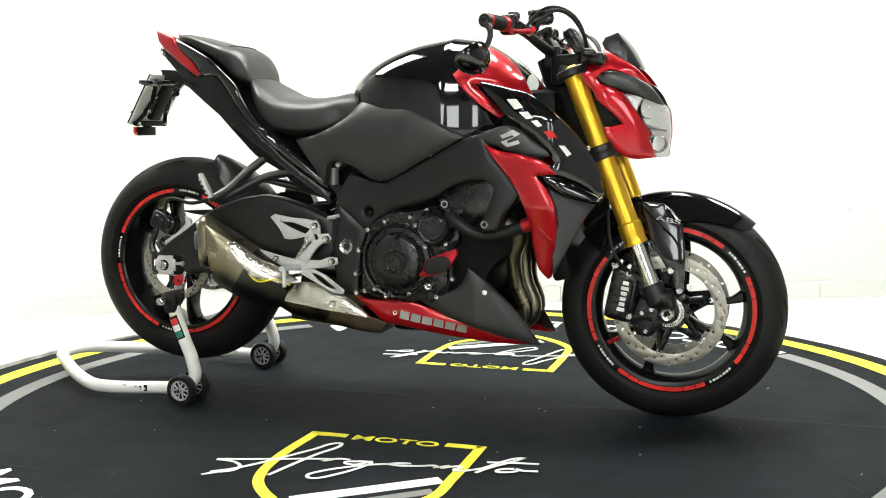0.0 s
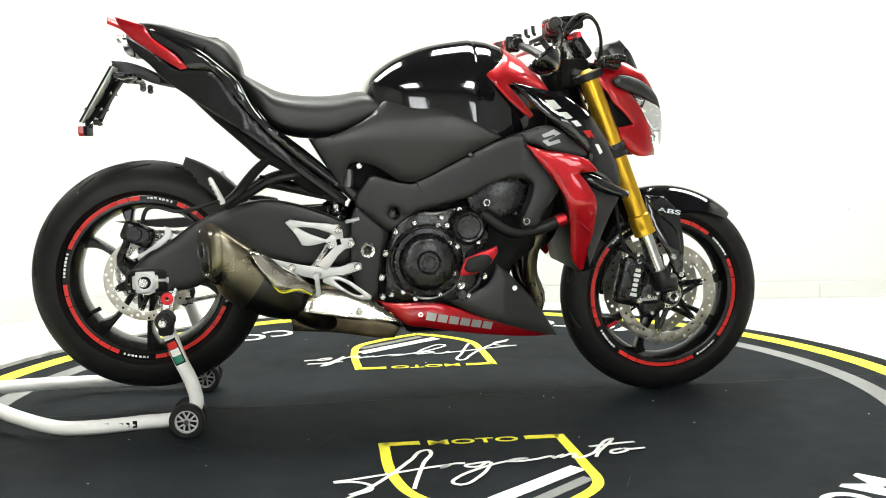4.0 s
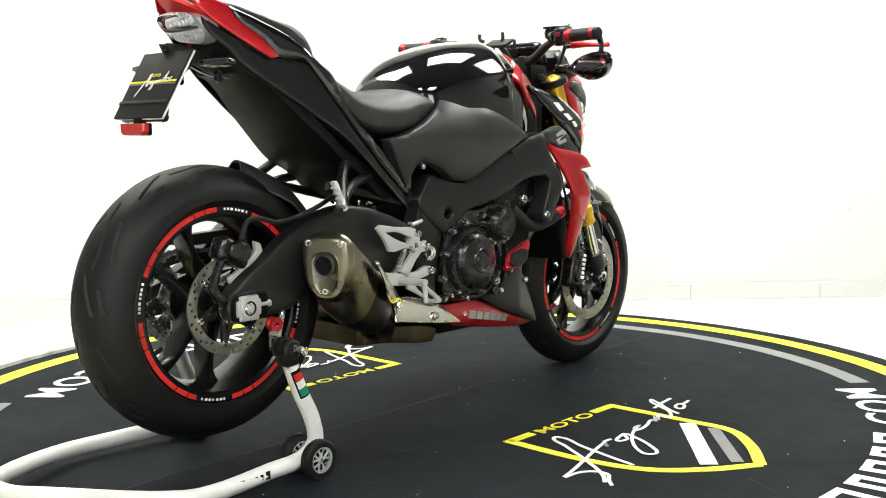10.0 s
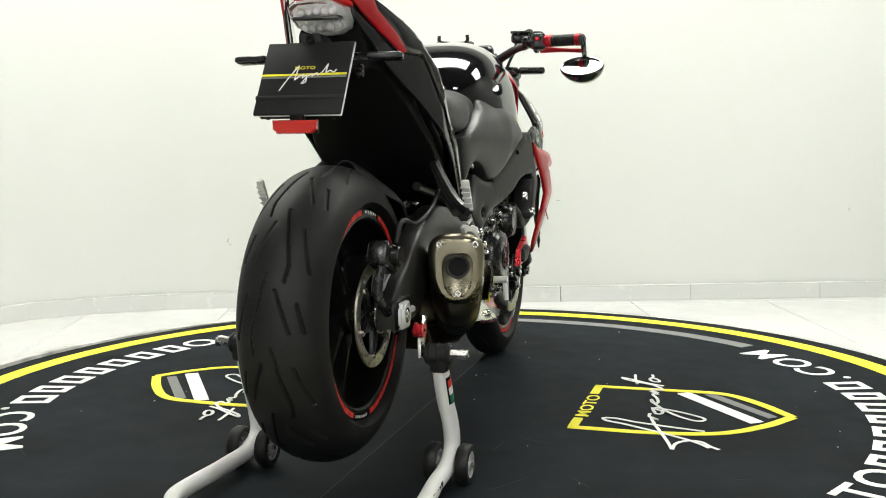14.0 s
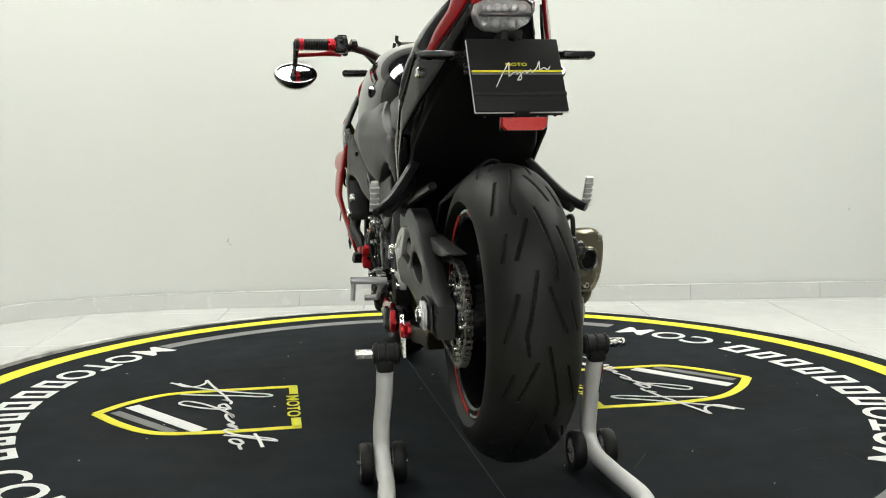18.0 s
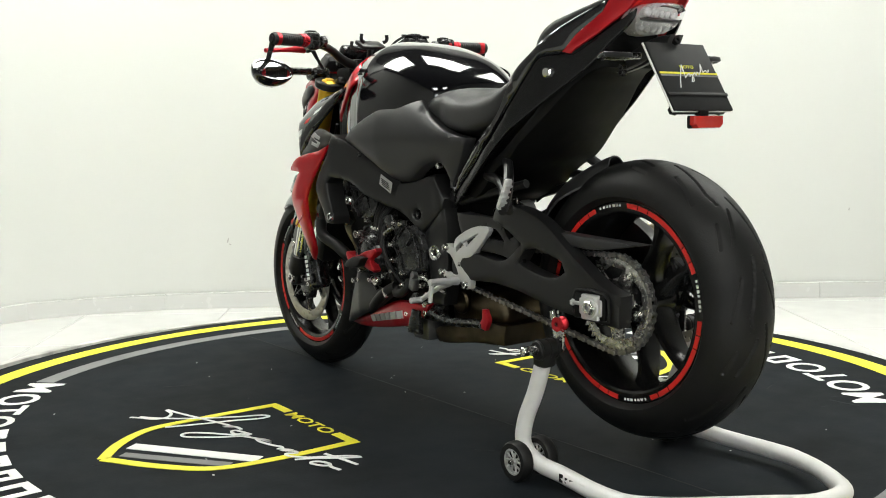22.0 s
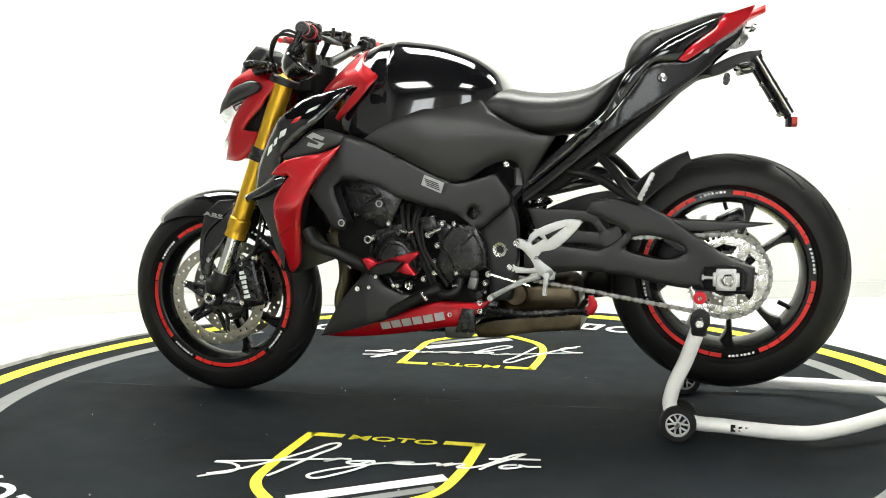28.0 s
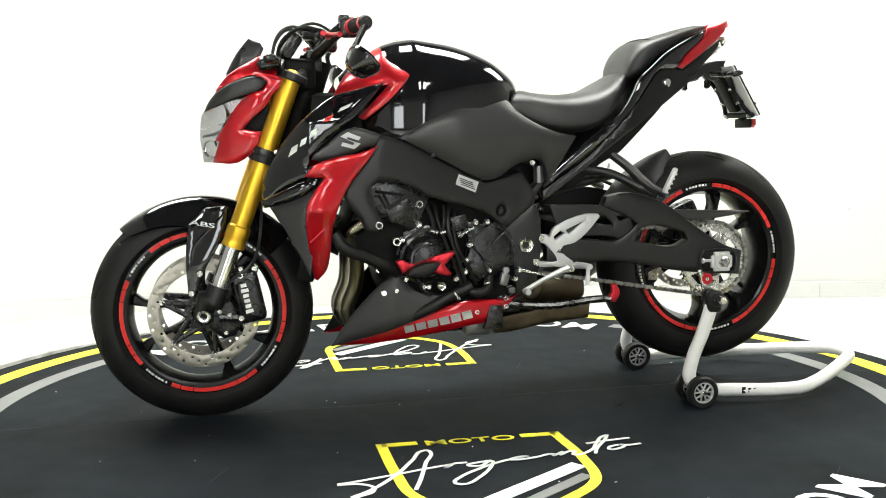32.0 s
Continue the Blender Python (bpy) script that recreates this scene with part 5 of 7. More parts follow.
    right = [[(0.254, 0.856), (0.286, 0.856), (0.311, 0.828), (0.284, 0.822)], [(0.290, 0.822), (0.318, 0.823), (0.339, 0.802), (0.315, 0.798)], [(0.324, 0.798), (0.344, 0.801), (0.361, 0.782), (0.344, 0.779)], [(0.354, 0.773), (0.383, 0.775), (0.401, 0.748), (0.375, 0.749)], [(0.392, 0.738), (0.409, 0.737), (0.429, 0.709), (0.416, 0.702)]]
    for side, group in ((1, marks), (-1, right)):
        for k, m_ in enumerate(group):
            cx, cz = sum(p[0] for p in m_) / 4, sum(p[1] for p in m_) / 4
            m_ = [(cx + (p[0] - cx) * 0.78, cz + (p[1] - cz) * 0.78) for p in m_]
            part("wing_mark", panel(m_, wy, 0.003, 0.0008, step=0.03, per=1, side=side), STRIPE if k == 3 else LETTER, bike, "" if k else "white lettering drawn as bars")
    # data label on the left spar
    lab = part("data_label", panel([(-0.017, 0.660), (-0.071, 0.638), (-0.062, 0.610), (-0.008, 0.633)], 0.2020, 0.002, 0.0008, step=0.03, per=1, side=1), SILVER, bike, "printed metal data label")
    for k in range(4):
        p = Vector((-0.039, 0.202, 0.634)) + Vector((0.0024 - 0.0016 * k * 1.0, 0.0, 0.0085 - 0.0055 * k))
        part("print_line", box(p, (0.040, 0.001, 0.0022), 0, (0, -21, 0)), PIT, lab)


frame_parts()


# ---- engine ----
def engine():
    core = [(-0.209, 0.619), (-0.084, 0.625), (0.040, 0.592), (0.196, 0.621), (0.258, 0.573), (0.266, 0.463), (0.195, 0.401), (0.163, 0.322), (0.099, 0.283), (-0.184, 0.296), (-0.214, 0.391)]
    part("engine_block", slab(core, 0.135, 0.02), PIT, bike, "black engine block")
    part("cylinder_head", box((0.16, 0, 0.60), (0.20, 0.33, 0.12), 0.015, (0, -25, 0)), DARK, bike, "black cylinder head")
    # right: clutch cover and starter cover
    back = [(-0.130, 0.529), (-0.084, 0.559), (-0.008, 0.563), (0.023, 0.573), (0.092, 0.564), (0.114, 0.526), (0.114, 0.480), (0.098, 0.457), (0.082, 0.411), (0.082, 0.364), (0.066, 0.333), (0.020, 0.315), (-0.119, 0.320), (-0.168, 0.337), (-0.166, 0.430)]
    case = part("crankcase_cover", panel(back, 0.172, 0.03, 0.008, 0.004), DARK, bike, "black crankcase cover")
    c = (-0.054, -0.190, 0.426)
    part("clutch_cover", lathe([(0, 0.022), (0.016, 0.022), (0.018, 0.019), (0.026, 0.019), (0.030, 0.022), (0.033, 0.019), (0.060, 0.018), (0.068, 0.014), (0.076, 0.002), (0.078, -0.004), (0.090, -0.006), (0.094, -0.02)], c, (0, -1, 0), 48), DARK, bike, "round black clutch cover")
    s = (0.054, -0.190, 0.519)
    part("starter_cover", lathe([(0, 0.021), (0.030, 0.022), (0.034, 0.019), (0.040, 0.021), (0.046, 0.014), (0.051, -0.004), (0.055, -0.02)], s, (0, -1, 0), 36), DARK, bike, "round black starter cover")
    for p in ((-0.167, -0.182, 0.452), (-0.178, -0.182, 0.387), (-0.177, -0.182, 0.334), (-0.153, -0.182, 0.340), (-0.122, -0.182, 0.347), (-0.090, -0.182, 0.328), (-0.022, -0.182, 0.336), (0.016, -0.182, 0.393), (0.006, -0.182, 0.476), (0.026, -0.182, 0.465), (0.084, -0.182, 0.476),
              (-0.089, -0.182, 0.532), (-0.025, -0.182, 0.524), (-0.001, -0.182, 0.523), (-0.016, -0.182, 0.545), (0.032, -0.182, 0.565), (0.095, -0.182, 0.536), (0.109, -0.182, 0.554), (0.101, -0.182, 0.381), (-0.139, -0.182, 0.509), (0.056, -0.182, 0.331)):
        part("cover_bolt", bolt(p, (0, -1, 0), 0.0062, 0.009) + lathe([(0.0085, 0.001), (0.0085, -0.014), (0, -0.014)], p, (0, -1, 0), 12), STEEL, case)
    part("cover_flange", lathe([(0.096, 0.0), (0.101, 0.002), (0.103, -0.004), (0.103, -0.02)], c, (0, -1, 0), 56), DARK, case)
    part("clutch_mark", lathe([(0.0285, 0.021), (0.0295, 0.0218), (0.0305, 0.021)], c, (0, -1, 0), 40), MATTE, case)
    for p, q in (((0.125, -0.140, 0.599), (0.205, -0.140, 0.612)), ((0.125, -0.140, 0.590), (0.205, -0.140, 0.598)), ((0.116, -0.140, 0.569), (0.199, -0.150, 0.547))):
        both("throttle_rail", tube([p, q], 0.0045, 8), GREYPIPE)
    both("intake_box", box((0.164, -0.110, 0.591), (0.10, 0.06, 0.07), 0.01, (0, 10, 0)), DARK, None, "black throttle body")
    both("case_rib", tube([(0.082, -0.175, 0.459), (0.094, -0.175, 0.412), (0.084, -0.175, 0.359), (0.054, -0.175, 0.336)], 0.006, 8), DARK)
    part("sight_glass", lathe([(0, 0.002), (0.012, 0.002), (0.014, 0.005), (0.016, 0.003), (0.016, -0.01)], (0.039, -0.183, 0.333), (0, -1, 0), 20), DARK, case)
    part("frame_tab", box((-0.256, -0.150, 0.538), (0.022, 0.02, 0.007), 0.002, (0, 10, 0)) + cyl((-0.271, -0.160, 0.536), (-0.234, -0.160, 0.545), 0.005, n=10), ALU, bike)
    sl = [(0.022, 0.392), (0.041, 0.436), (0.083, 0.453), (0.125, 0.468), (0.130, 0.455), (0.109, 0.421), (0.086, 0.402), (0.034, 0.391)]
    pk = [(0.036, 0.411), (0.046, 0.437), (0.098, 0.447), (0.112, 0.434), (0.099, 0.411), (0.069, 0.401), (0.044, 0.402)]
    guard = part("crash_slider", panel(sl, 0.234, 0.012, 0.003, corner=30), REDAN, bike, "red anodised engine slider")
    part("slider_puck", panel(pk, 0.244, 0.02, 0.004), RUBBER, guard, "black slider puck")
    part("oil_bolt", lathe([(0, 0.008), (0.006, 0.006), (0.011, 0.008), (0.013, 0.004), (0.013, -0.01)], (0.034, -0.185, 0.361), (0, -1, 0), 16), STEEL, bike)
    part("gear_hose", tube([(0.095, -0.190, 0.555), (0.127, -0.200, 0.529), (0.172, -0.200, 0.503), (0.233, -0.200, 0.505), (0.301, -0.200, 0.527)], 0.017, 12), RUBBER, bike, "thick black coolant hose")
    part("hose_clip", cyl((0.296, -0.200, 0.525), (0.324, -0.200, 0.537), 0.0185), REDAN, bike, "red hose end")
    # left: alternator cover, slider, sprocket cover
    lc = (0.069, 0.170, 0.433)
    part("alternator_cover", lathe([(0, 0.030), (0.045, 0.030), (0.055, 0.024), (0.064, 0.004), (0.072, 0), (0.074, -0.02)], lc, (0, 1, 0), 40), DARK, bike, "round black alternator cover")
    sk = [(-0.023, 0.542), (-0.084, 0.526), (-0.145, 0.525), (-0.175, 0.471), (-0.179, 0.409), (-0.113, 0.379), (-0.067, 0.364), (-0.036, 0.411), (-0.049, 0.465)]
    part("sprocket_cover", panel(sk, 0.178, 0.03, 0.008, 0.006, side=1), DARK, bike, "black sprocket cover")
    for p in ((-0.022, 0.190, 0.498), (-0.064, 0.190, 0.529), (-0.096, 0.190, 0.529), (-0.048, 0.190, 0.470), (-0.101, 0.190, 0.397), (-0.036, 0.180, 0.395), (0.135, 0.180, 0.487), (0.089, 0.180, 0.527), (-0.038, 0.180, 0.426), (0.128, 0.180, 0.381), (0.078, 0.180, 0.359), (0.066, 0.180, 0.358), (-0.009, 0.190, 0.379), (-0.186, 0.190, 0.395), (-0.176, 0.180, 0.370), (0.152, 0.170, 0.350)):
        part("cover_bolt", bolt(p, (0, 1, 0), 0.0062, 0.009) + lathe([(0.0085, 0.001), (0.0085, -0.014), (0, -0.014)], p, (0, 1, 0), 12), STEEL, bike)
    s1 = [(0.158, 0.432), (0.144, 0.437), (0.116, 0.425), (0.059, 0.442), (0.002, 0.456), (-0.002, 0.447), (0.028, 0.420), (0.007, 0.395), (0.014, 0.388), (0.061, 0.400), (0.040, 0.426), (0.080, 0.428), (0.121, 0.414), (0.140, 0.400), (0.153, 0.422)]
    g2 = part("crash_slider", panel(s1, 0.215, 0.02, 0.004, side=1), REDAN, bike, "red anodised engine slider")
    part("slider_puck", panel([(0.134, 0.399), (0.119, 0.414), (0.079, 0.429), (0.040, 0.427), (0.061, 0.403), (0.087, 0.395), (0.121, 0.394)], 0.236, 0.03, 0.006, side=1), RUBBER, g2, "black slider puck")
    part("oil_bolt", lathe([(0, 0.008), (0.006, 0.006), (0.011, 0.008), (0.013, 0.004), (0.013, -0.01)], (0.032, 0.190, 0.361), (0, 1, 0), 16), STEEL, bike)
    part("coolant_hose", tube([(0.317, 0.200, 0.510), (0.295, 0.210, 0.476), (0.236, 0.200, 0.448), (0.177, 0.190, 0.418), (0.148, 0.170, 0.400)], 0.017, 12), RUBBER, bike, "thick black coolant hose")
    for k, hose in enumerate(([(0.041, 0.150, 0.578), (0.036, 0.180, 0.530), (0.021, 0.185, 0.484), (-0.008, 0.180, 0.414), (-0.035, 0.170, 0.335)], [(-0.000, 0.150, 0.577), (0.011, 0.185, 0.525), (0.001, 0.190, 0.477), (-0.024, 0.185, 0.407), (-0.044, 0.170, 0.343)],
                              [(-0.015, 0.150, 0.557), (-0.004, 0.185, 0.514), (-0.013, 0.195, 0.462), (-0.043, 0.190, 0.407), (-0.069, 0.170, 0.358)], [(0.061, 0.150, 0.574), (0.051, 0.175, 0.534), (0.047, 0.180, 0.510)], [(0.015, 0.150, 0.573), (0.020, 0.178, 0.537), (0.024, 0.180, 0.510)])):
        part("wire_loom", tube(hose, 0.0048 + 0.0012 * (k % 2), 8, 6), RUBBER, bike, "black wiring loom")
    for p, q in (((-0.021, 0.195, 0.498), (-0.058, 0.195, 0.516)), ((0.059, 0.185, 0.511), (0.039, 0.185, 0.503)), ((0.033, 0.185, 0.503), (0.018, 0.185, 0.507)), ((-0.001, 0.190, 0.342), (-0.016, 0.190, 0.320)), ((-0.087, 0.190, 0.362), (-0.102, 0.190, 0.365)), ((0.208, 0.180, 0.411), (0.199, 0.180, 0.402))):
        part("hose_clip", cyl(p, q, 0.006, n=10), STEEL, bike, "bright hose clip")
    part("port_ring", lathe([(0.006, 0.0), (0.007, 0.004), (0.011, 0.004), (0.012, -0.01)], (0.150, 0.180, 0.483), (0, 1, 0), 20), STEEL, bike, "open silver port ring")
    part("lower_hose", tube([(0.136, 0.140, 0.261), (0.065, 0.170, 0.296), (0.003, 0.180, 0.331), (-0.054, 0.180, 0.355)], 0.015, 12, 6), RUBBER, bike, "thick black water hose")
    part("lower_hose", tube([(-0.035, 0.170, 0.360), (-0.062, 0.185, 0.337), (-0.096, 0.185, 0.346), (-0.106, 0.170, 0.378)], 0.012, 12, 6), RUBBER, bike)
    actuator = part("gear_sensor", box((-0.144, 0.185, 0.371), (0.024, 0.02, 0.034), 0.004, (0, -15, 0)) + cyl((-0.149, 0.180, 0.394), (-0.148, 0.195, 0.396), 0.010), GREYPIPE, bike, "grey gear shaft arm")
    part("sensor_plug", cyl((-0.163, 0.185, 0.339), (-0.162, 0.200, 0.341), 0.011), DARK, actuator)
    for rib in ([(-0.108, 0.188, 0.525), (-0.146, 0.190, 0.502), (-0.112, 0.188, 0.470)], [(-0.146, 0.188, 0.502), (-0.170, 0.190, 0.459), (-0.173, 0.188, 0.416)], [(-0.055, 0.186, 0.463), (-0.079, 0.188, 0.436), (-0.093, 0.186, 0.402)], [(-0.092, 0.186, 0.524), (-0.055, 0.190, 0.482)]):
        part("cover_rib", tube(rib, 0.0028, 6), DARK, bike)
    part("alternator_flange", lathe([(0.076, 0.0), (0.079, 0.004), (0.083, 0.002), (0.084, -0.02)], lc, (0, 1, 0), 40, span=(10, 200)), DARK, bike)
    for r_, h_ in ((0.050, 0.031), (0.040, 0.0315)):
        part("cover_ring", lathe([(r_ - 0.0015, h_ - 0.001), (r_, h_ + 0.001), (r_ + 0.0015, h_ - 0.001)], lc, (0, 1, 0), 40), DARK, bike)
    part("throttle_box", box((0.138, 0.150, 0.564), (0.075, 0.04, 0.05), 0.008, (0, 24, 0)), DARK, bike, "black injector housing")
    for p, q in (((0.204, 0.165, 0.618), (0.129, 0.165, 0.606)), ((0.193, 0.165, 0.607), (0.175, 0.165, 0.572)), ((0.182, 0.165, 0.611), (0.163, 0.165, 0.574)), ((0.172, 0.170, 0.569), (0.113, 0.170, 0.606))):
        part("fuel_line", tube([p, q], 0.0045, 8), RUBBER, bike)
    part("head_plate", panel([(0.130, 0.507), (0.062, 0.525), (0.047, 0.515), (0.062, 0.503), (0.116, 0.486), (0.134, 0.467)], 0.172, 0.02, 0.004, side=1, corner=30), DARK, bike)
    part("sensor_box", box((-0.022, 0.170, 0.528), (0.045, 0.03, 0.04), 0.006, (0, 15, 0)), DARK, bike)


engine()


# ---- exhaust and belly pan ----
def exhaust():
    for k, y in enumerate((-0.13, -0.045, 0.045, 0.13)):
        part("header_pipe", tube([(0.235, y, 0.53), (0.270, y * 0.95, 0.50), (0.266 - 0.12 * abs(y), y * 0.8, 0.44), (0.272 - 0.16 * abs(y), y * 0.62, 0.36), (0.296 - 0.18 * abs(y), y * 0.52, 0.285), (0.268 - 0.1 * abs(y), y * 0.5, 0.245), (0.12, y * 0.5, 0.232), (-0.05, y * 0.5, 0.232)], 0.021, 12), TITAN, bike, "heat-stained header pipe")
    coll = [(-0.424, 0.286), (-0.372, 0.287), (-0.279, 0.268), (-0.150, 0.249), (-0.122, 0.236), (-0.139, 0.206), (-0.180, 0.207), (-0.298, 0.226), (-0.418, 0.236)]
    part("collector_box", slab(coll, 0.105, 0.004, corner=25), BURNT, bike, "bronzed exhaust collector box")
    part("sump_guard", box((-0.085, 0.085, 0.235), (0.075, 0.08, 0.06), 0.008), GREYPIPE, bike, "grey sump corner")
    part("sump", box((0.02, 0, 0.26), (0.26, 0.20, 0.09), 0.02), PIT, bike, "black oil sump")
    # silencer: rounded triangular section from a slanted end cap down to the link pipe
    nrm = Vector((-0.92, -0.39, -0.03)).normalized()
    a, b = Vector((-0.622, -0.230, 0.468)), Vector((-0.400, -0.165, 0.305))
    d = (b - a).normalized()
    def sec(c, nor, w, h, n=32):
        up = (Vector((0, 0, 1)) - nor * nor.z).normalized()
        lat = up.cross(nor)
        r = []
        for i in range(n):
            t = 2 * math.pi * i / n
            cx, sz = math.cos(t), math.sin(t)
            ww = 1.1 * w * (1.0 + 0.22 * sz)
            r.append(c + lat * (math.copysign(abs(cx) ** 0.7, cx) * ww) + up * (math.copysign(abs(sz) ** 0.7, sz) * h))
        return r
    mix = lambda s_: nrm.lerp(-d, s_).normalized()
    part("silencer", loft([sec(a - nrm * 0.010, nrm, 0.053, 0.077), sec(a - nrm * 0.014, nrm, 0.055, 0.079), sec(a + d * 0.05, mix(0.35), 0.057, 0.080), sec(a + d * 0.10, mix(0.7), 0.055, 0.077), sec(a + d * 0.14, mix(0.9), 0.053, 0.074)]), TITAN, bike, "bronze titanium silencer")
    # lower end: same titanium, its shaded look put into the colour
    part("silencer_sleeve", loft([sec(a + d * 0.135, mix(0.88), 0.0525, 0.0735), sec(a + d * 0.142, mix(0.92), 0.0535, 0.0745), sec(a + d * 0.18, -d, 0.052, 0.070), sec(a + d * 0.215, -d, 0.047, 0.061), sec(a + d * 0.255, -d, 0.037, 0.046), sec(a + d * 0.28, -d, 0.026, 0.031)]), SHADED_TITAN, bike, "titanium silencer sleeve with shade and dark floor reflection painted in")
    cap = part("silencer_cap", loft([sec(a + nrm * 0.012, nrm, 0.038, 0.060), sec(a + nrm * 0.011, nrm, 0.045, 0.068), sec(a + nrm * 0.004, nrm, 0.052, 0.0755), sec(a - nrm * 0.006, nrm, 0.056, 0.080), sec(a - nrm * 0.012, nrm, 0.056, 0.080), sec(a - nrm * 0.012, nrm, 0.048, 0.07)]), TITAN, bike, "bronze silencer end cap")
    up = Vector((0, 0, 1))
    lat = up.cross(nrm).normalized()
    out = a + nrm * 0.012 + up * 0.008
    part("cap_hollow", loft([sec(a + nrm * 0.0125 - up * 0.012, nrm, 0.031, 0.050), sec(a + nrm * 0.0145 - up * 0.012, nrm, 0.029, 0.048), sec(a + nrm * 0.0128 - up * 0.012, nrm, 0.026, 0.045)]), TITAN, cap)
    part("tail_pipe", lathe([(0.019, 0.0), (0.025, 0.0), (0.0265, 0.010), (0.0245, 0.013), (0.0215, 0.010), (0.020, -0.02), (0, -0.022)], out, nrm, 28), GREYPIPE, cap, "dark tail pipe")
    # black disc just inside the mouth paints the pipe's inner shade
    part("outlet_shade", lathe([(0, 0.0), (0.0212, 0.0), (0.0212, -0.004)], out + nrm * 0.003, nrm, 24), PIT, cap)
    for u, w in ((-0.040, 0.058), (0.040, 0.056), (0.0, -0.052)):
        part("cap_screw", bolt(a + lat * u + up * w + nrm * 0.008, nrm, 0.008, 0.007), STEEL, cap)
    part("exhaust_chamber", box((-0.300, 0.015, 0.318), (0.230, 0.170, 0.095), 0.03, (0, 8, 0), 3) + cyl((-0.245, 0.06, 0.330), (-0.245, 0.112, 0.330), 0.034, n=24), BURNT, bike, "bronzed exhaust chamber")
    part("link_pipe", tube([b - d * 0.03, b + d * 0.03, (-0.33, -0.10, 0.26), (-0.25, -0.03, 0.245)], [0.028, 0.028, 0.027, 0.026], 14), BURNT, bike)
    shield = [(-0.520, 0.477), (-0.495, 0.473), (-0.454, 0.437), (-0.398, 0.400), (-0.353, 0.363), (-0.371, 0.353), (-0.421, 0.364), (-0.456, 0.375), (-0.476, 0.402), (-0.503, 0.446)]
    part("heat_shield", panel(shield, lambda x, z: 0.292 - 0.55 * max(0, x + 0.51) - 0.42 * max(0, z - 0.40 + 0.73 * (x + 0.45)), 0.004, 0.0015, 0.003, 0.012, corner=35), SHIELD, bike, "polished steel heat shield")
    shield = [(-0.372, 0.354), (-0.319, 0.360), (-0.203, 0.323), (-0.130, 0.268), (-0.269, 0.287), (-0.390, 0.307)]
    part("heat_shield", panel(shield, lambda x, z: 0.236 - 0.10 * max(0, x + 0.40) - 0.45 * max(0, z - 0.26), 0.004, 0.0015, 0.003, 0.014, corner=35), SHIELD, bike, "polished steel heat shield")
    part("sleeve_line", tube([(-0.472, -0.268, 0.400), (-0.455, -0.262, 0.376), (-0.441, -0.258, 0.367), (-0.398, -0.234, 0.370), (-0.366, -0.214, 0.352)], 0.0022, 6), YELLOW, bike, "yellow stroke on the silencer sleeve")
    part("shield_bolt", bolt((-0.241, -0.206, 0.301), (0, -1, 0), 0.011, 0.008), STEEL, bike)
    # belly pan
    blk = [(0.138, 0.412), (0.163, 0.393), (0.209, 0.348), (0.260, 0.290), (0.325, 0.194), (0.268, 0.208), (0.143, 0.249), (0.058, 0.282), (-0.008, 0.320), (0.036, 0.332), (0.101, 0.350), (0.126, 0.378)]
    both("belly_pan", panel(blk, lambda x, z: 0.165 - 0.35 * max(0, x - 0.16), 0.004, 0.004, 0.006, 0.03, corner=35), CHAR, None, "matte black belly pan")
    red = [(-0.194, 0.323), (-0.147, 0.313), (-0.037, 0.313), (0.052, 0.285), (0.159, 0.249), (0.321, 0.195), (0.253, 0.196), (0.079, 0.216), (-0.056, 0.241), (-0.108, 0.250), (-0.131, 0.268)]
    both("belly_panel", panel(red, lambda x, z: 0.160 - 0.10 * max(0, x) - 0.12 * max(0, x - 0.2) - 0.25 * max(0, 0.26 - z), 0.004, 0.003, 0.0035, 0.02, corner=35), RED, None, "glossy red belly panel")
    by = lambda x, z: 0.1680 - 0.10 * max(0, x) - 0.12 * max(0, x - 0.2) - 0.25 * max(0, 0.26 - z)
    for k in range(6):
        u, w = (k + 0.04) / 6, (k + 0.86) / 6
        q = [(-0.061 + 0.190 * u, 0.265 - 0.038 * u), (-0.061 + 0.190 * w, 0.265 - 0.038 * w), (-0.056 + 0.190 * w, 0.286 - 0.040 * w), (-0.056 + 0.190 * u, 0.286 - 0.040 * u)]
        both("lettering", panel(q, by, 0.004, 0.0006, step=0.03, per=1), SILVER)
    both("panel_screw", bolt((-0.073, -0.160, 0.279), (0, -1, 0), 0.007), CHROME)
    both("pan_screw", bolt((0.186, -0.170, 0.345), (0, -1, 0), 0.008), CHROME)


exhaust()


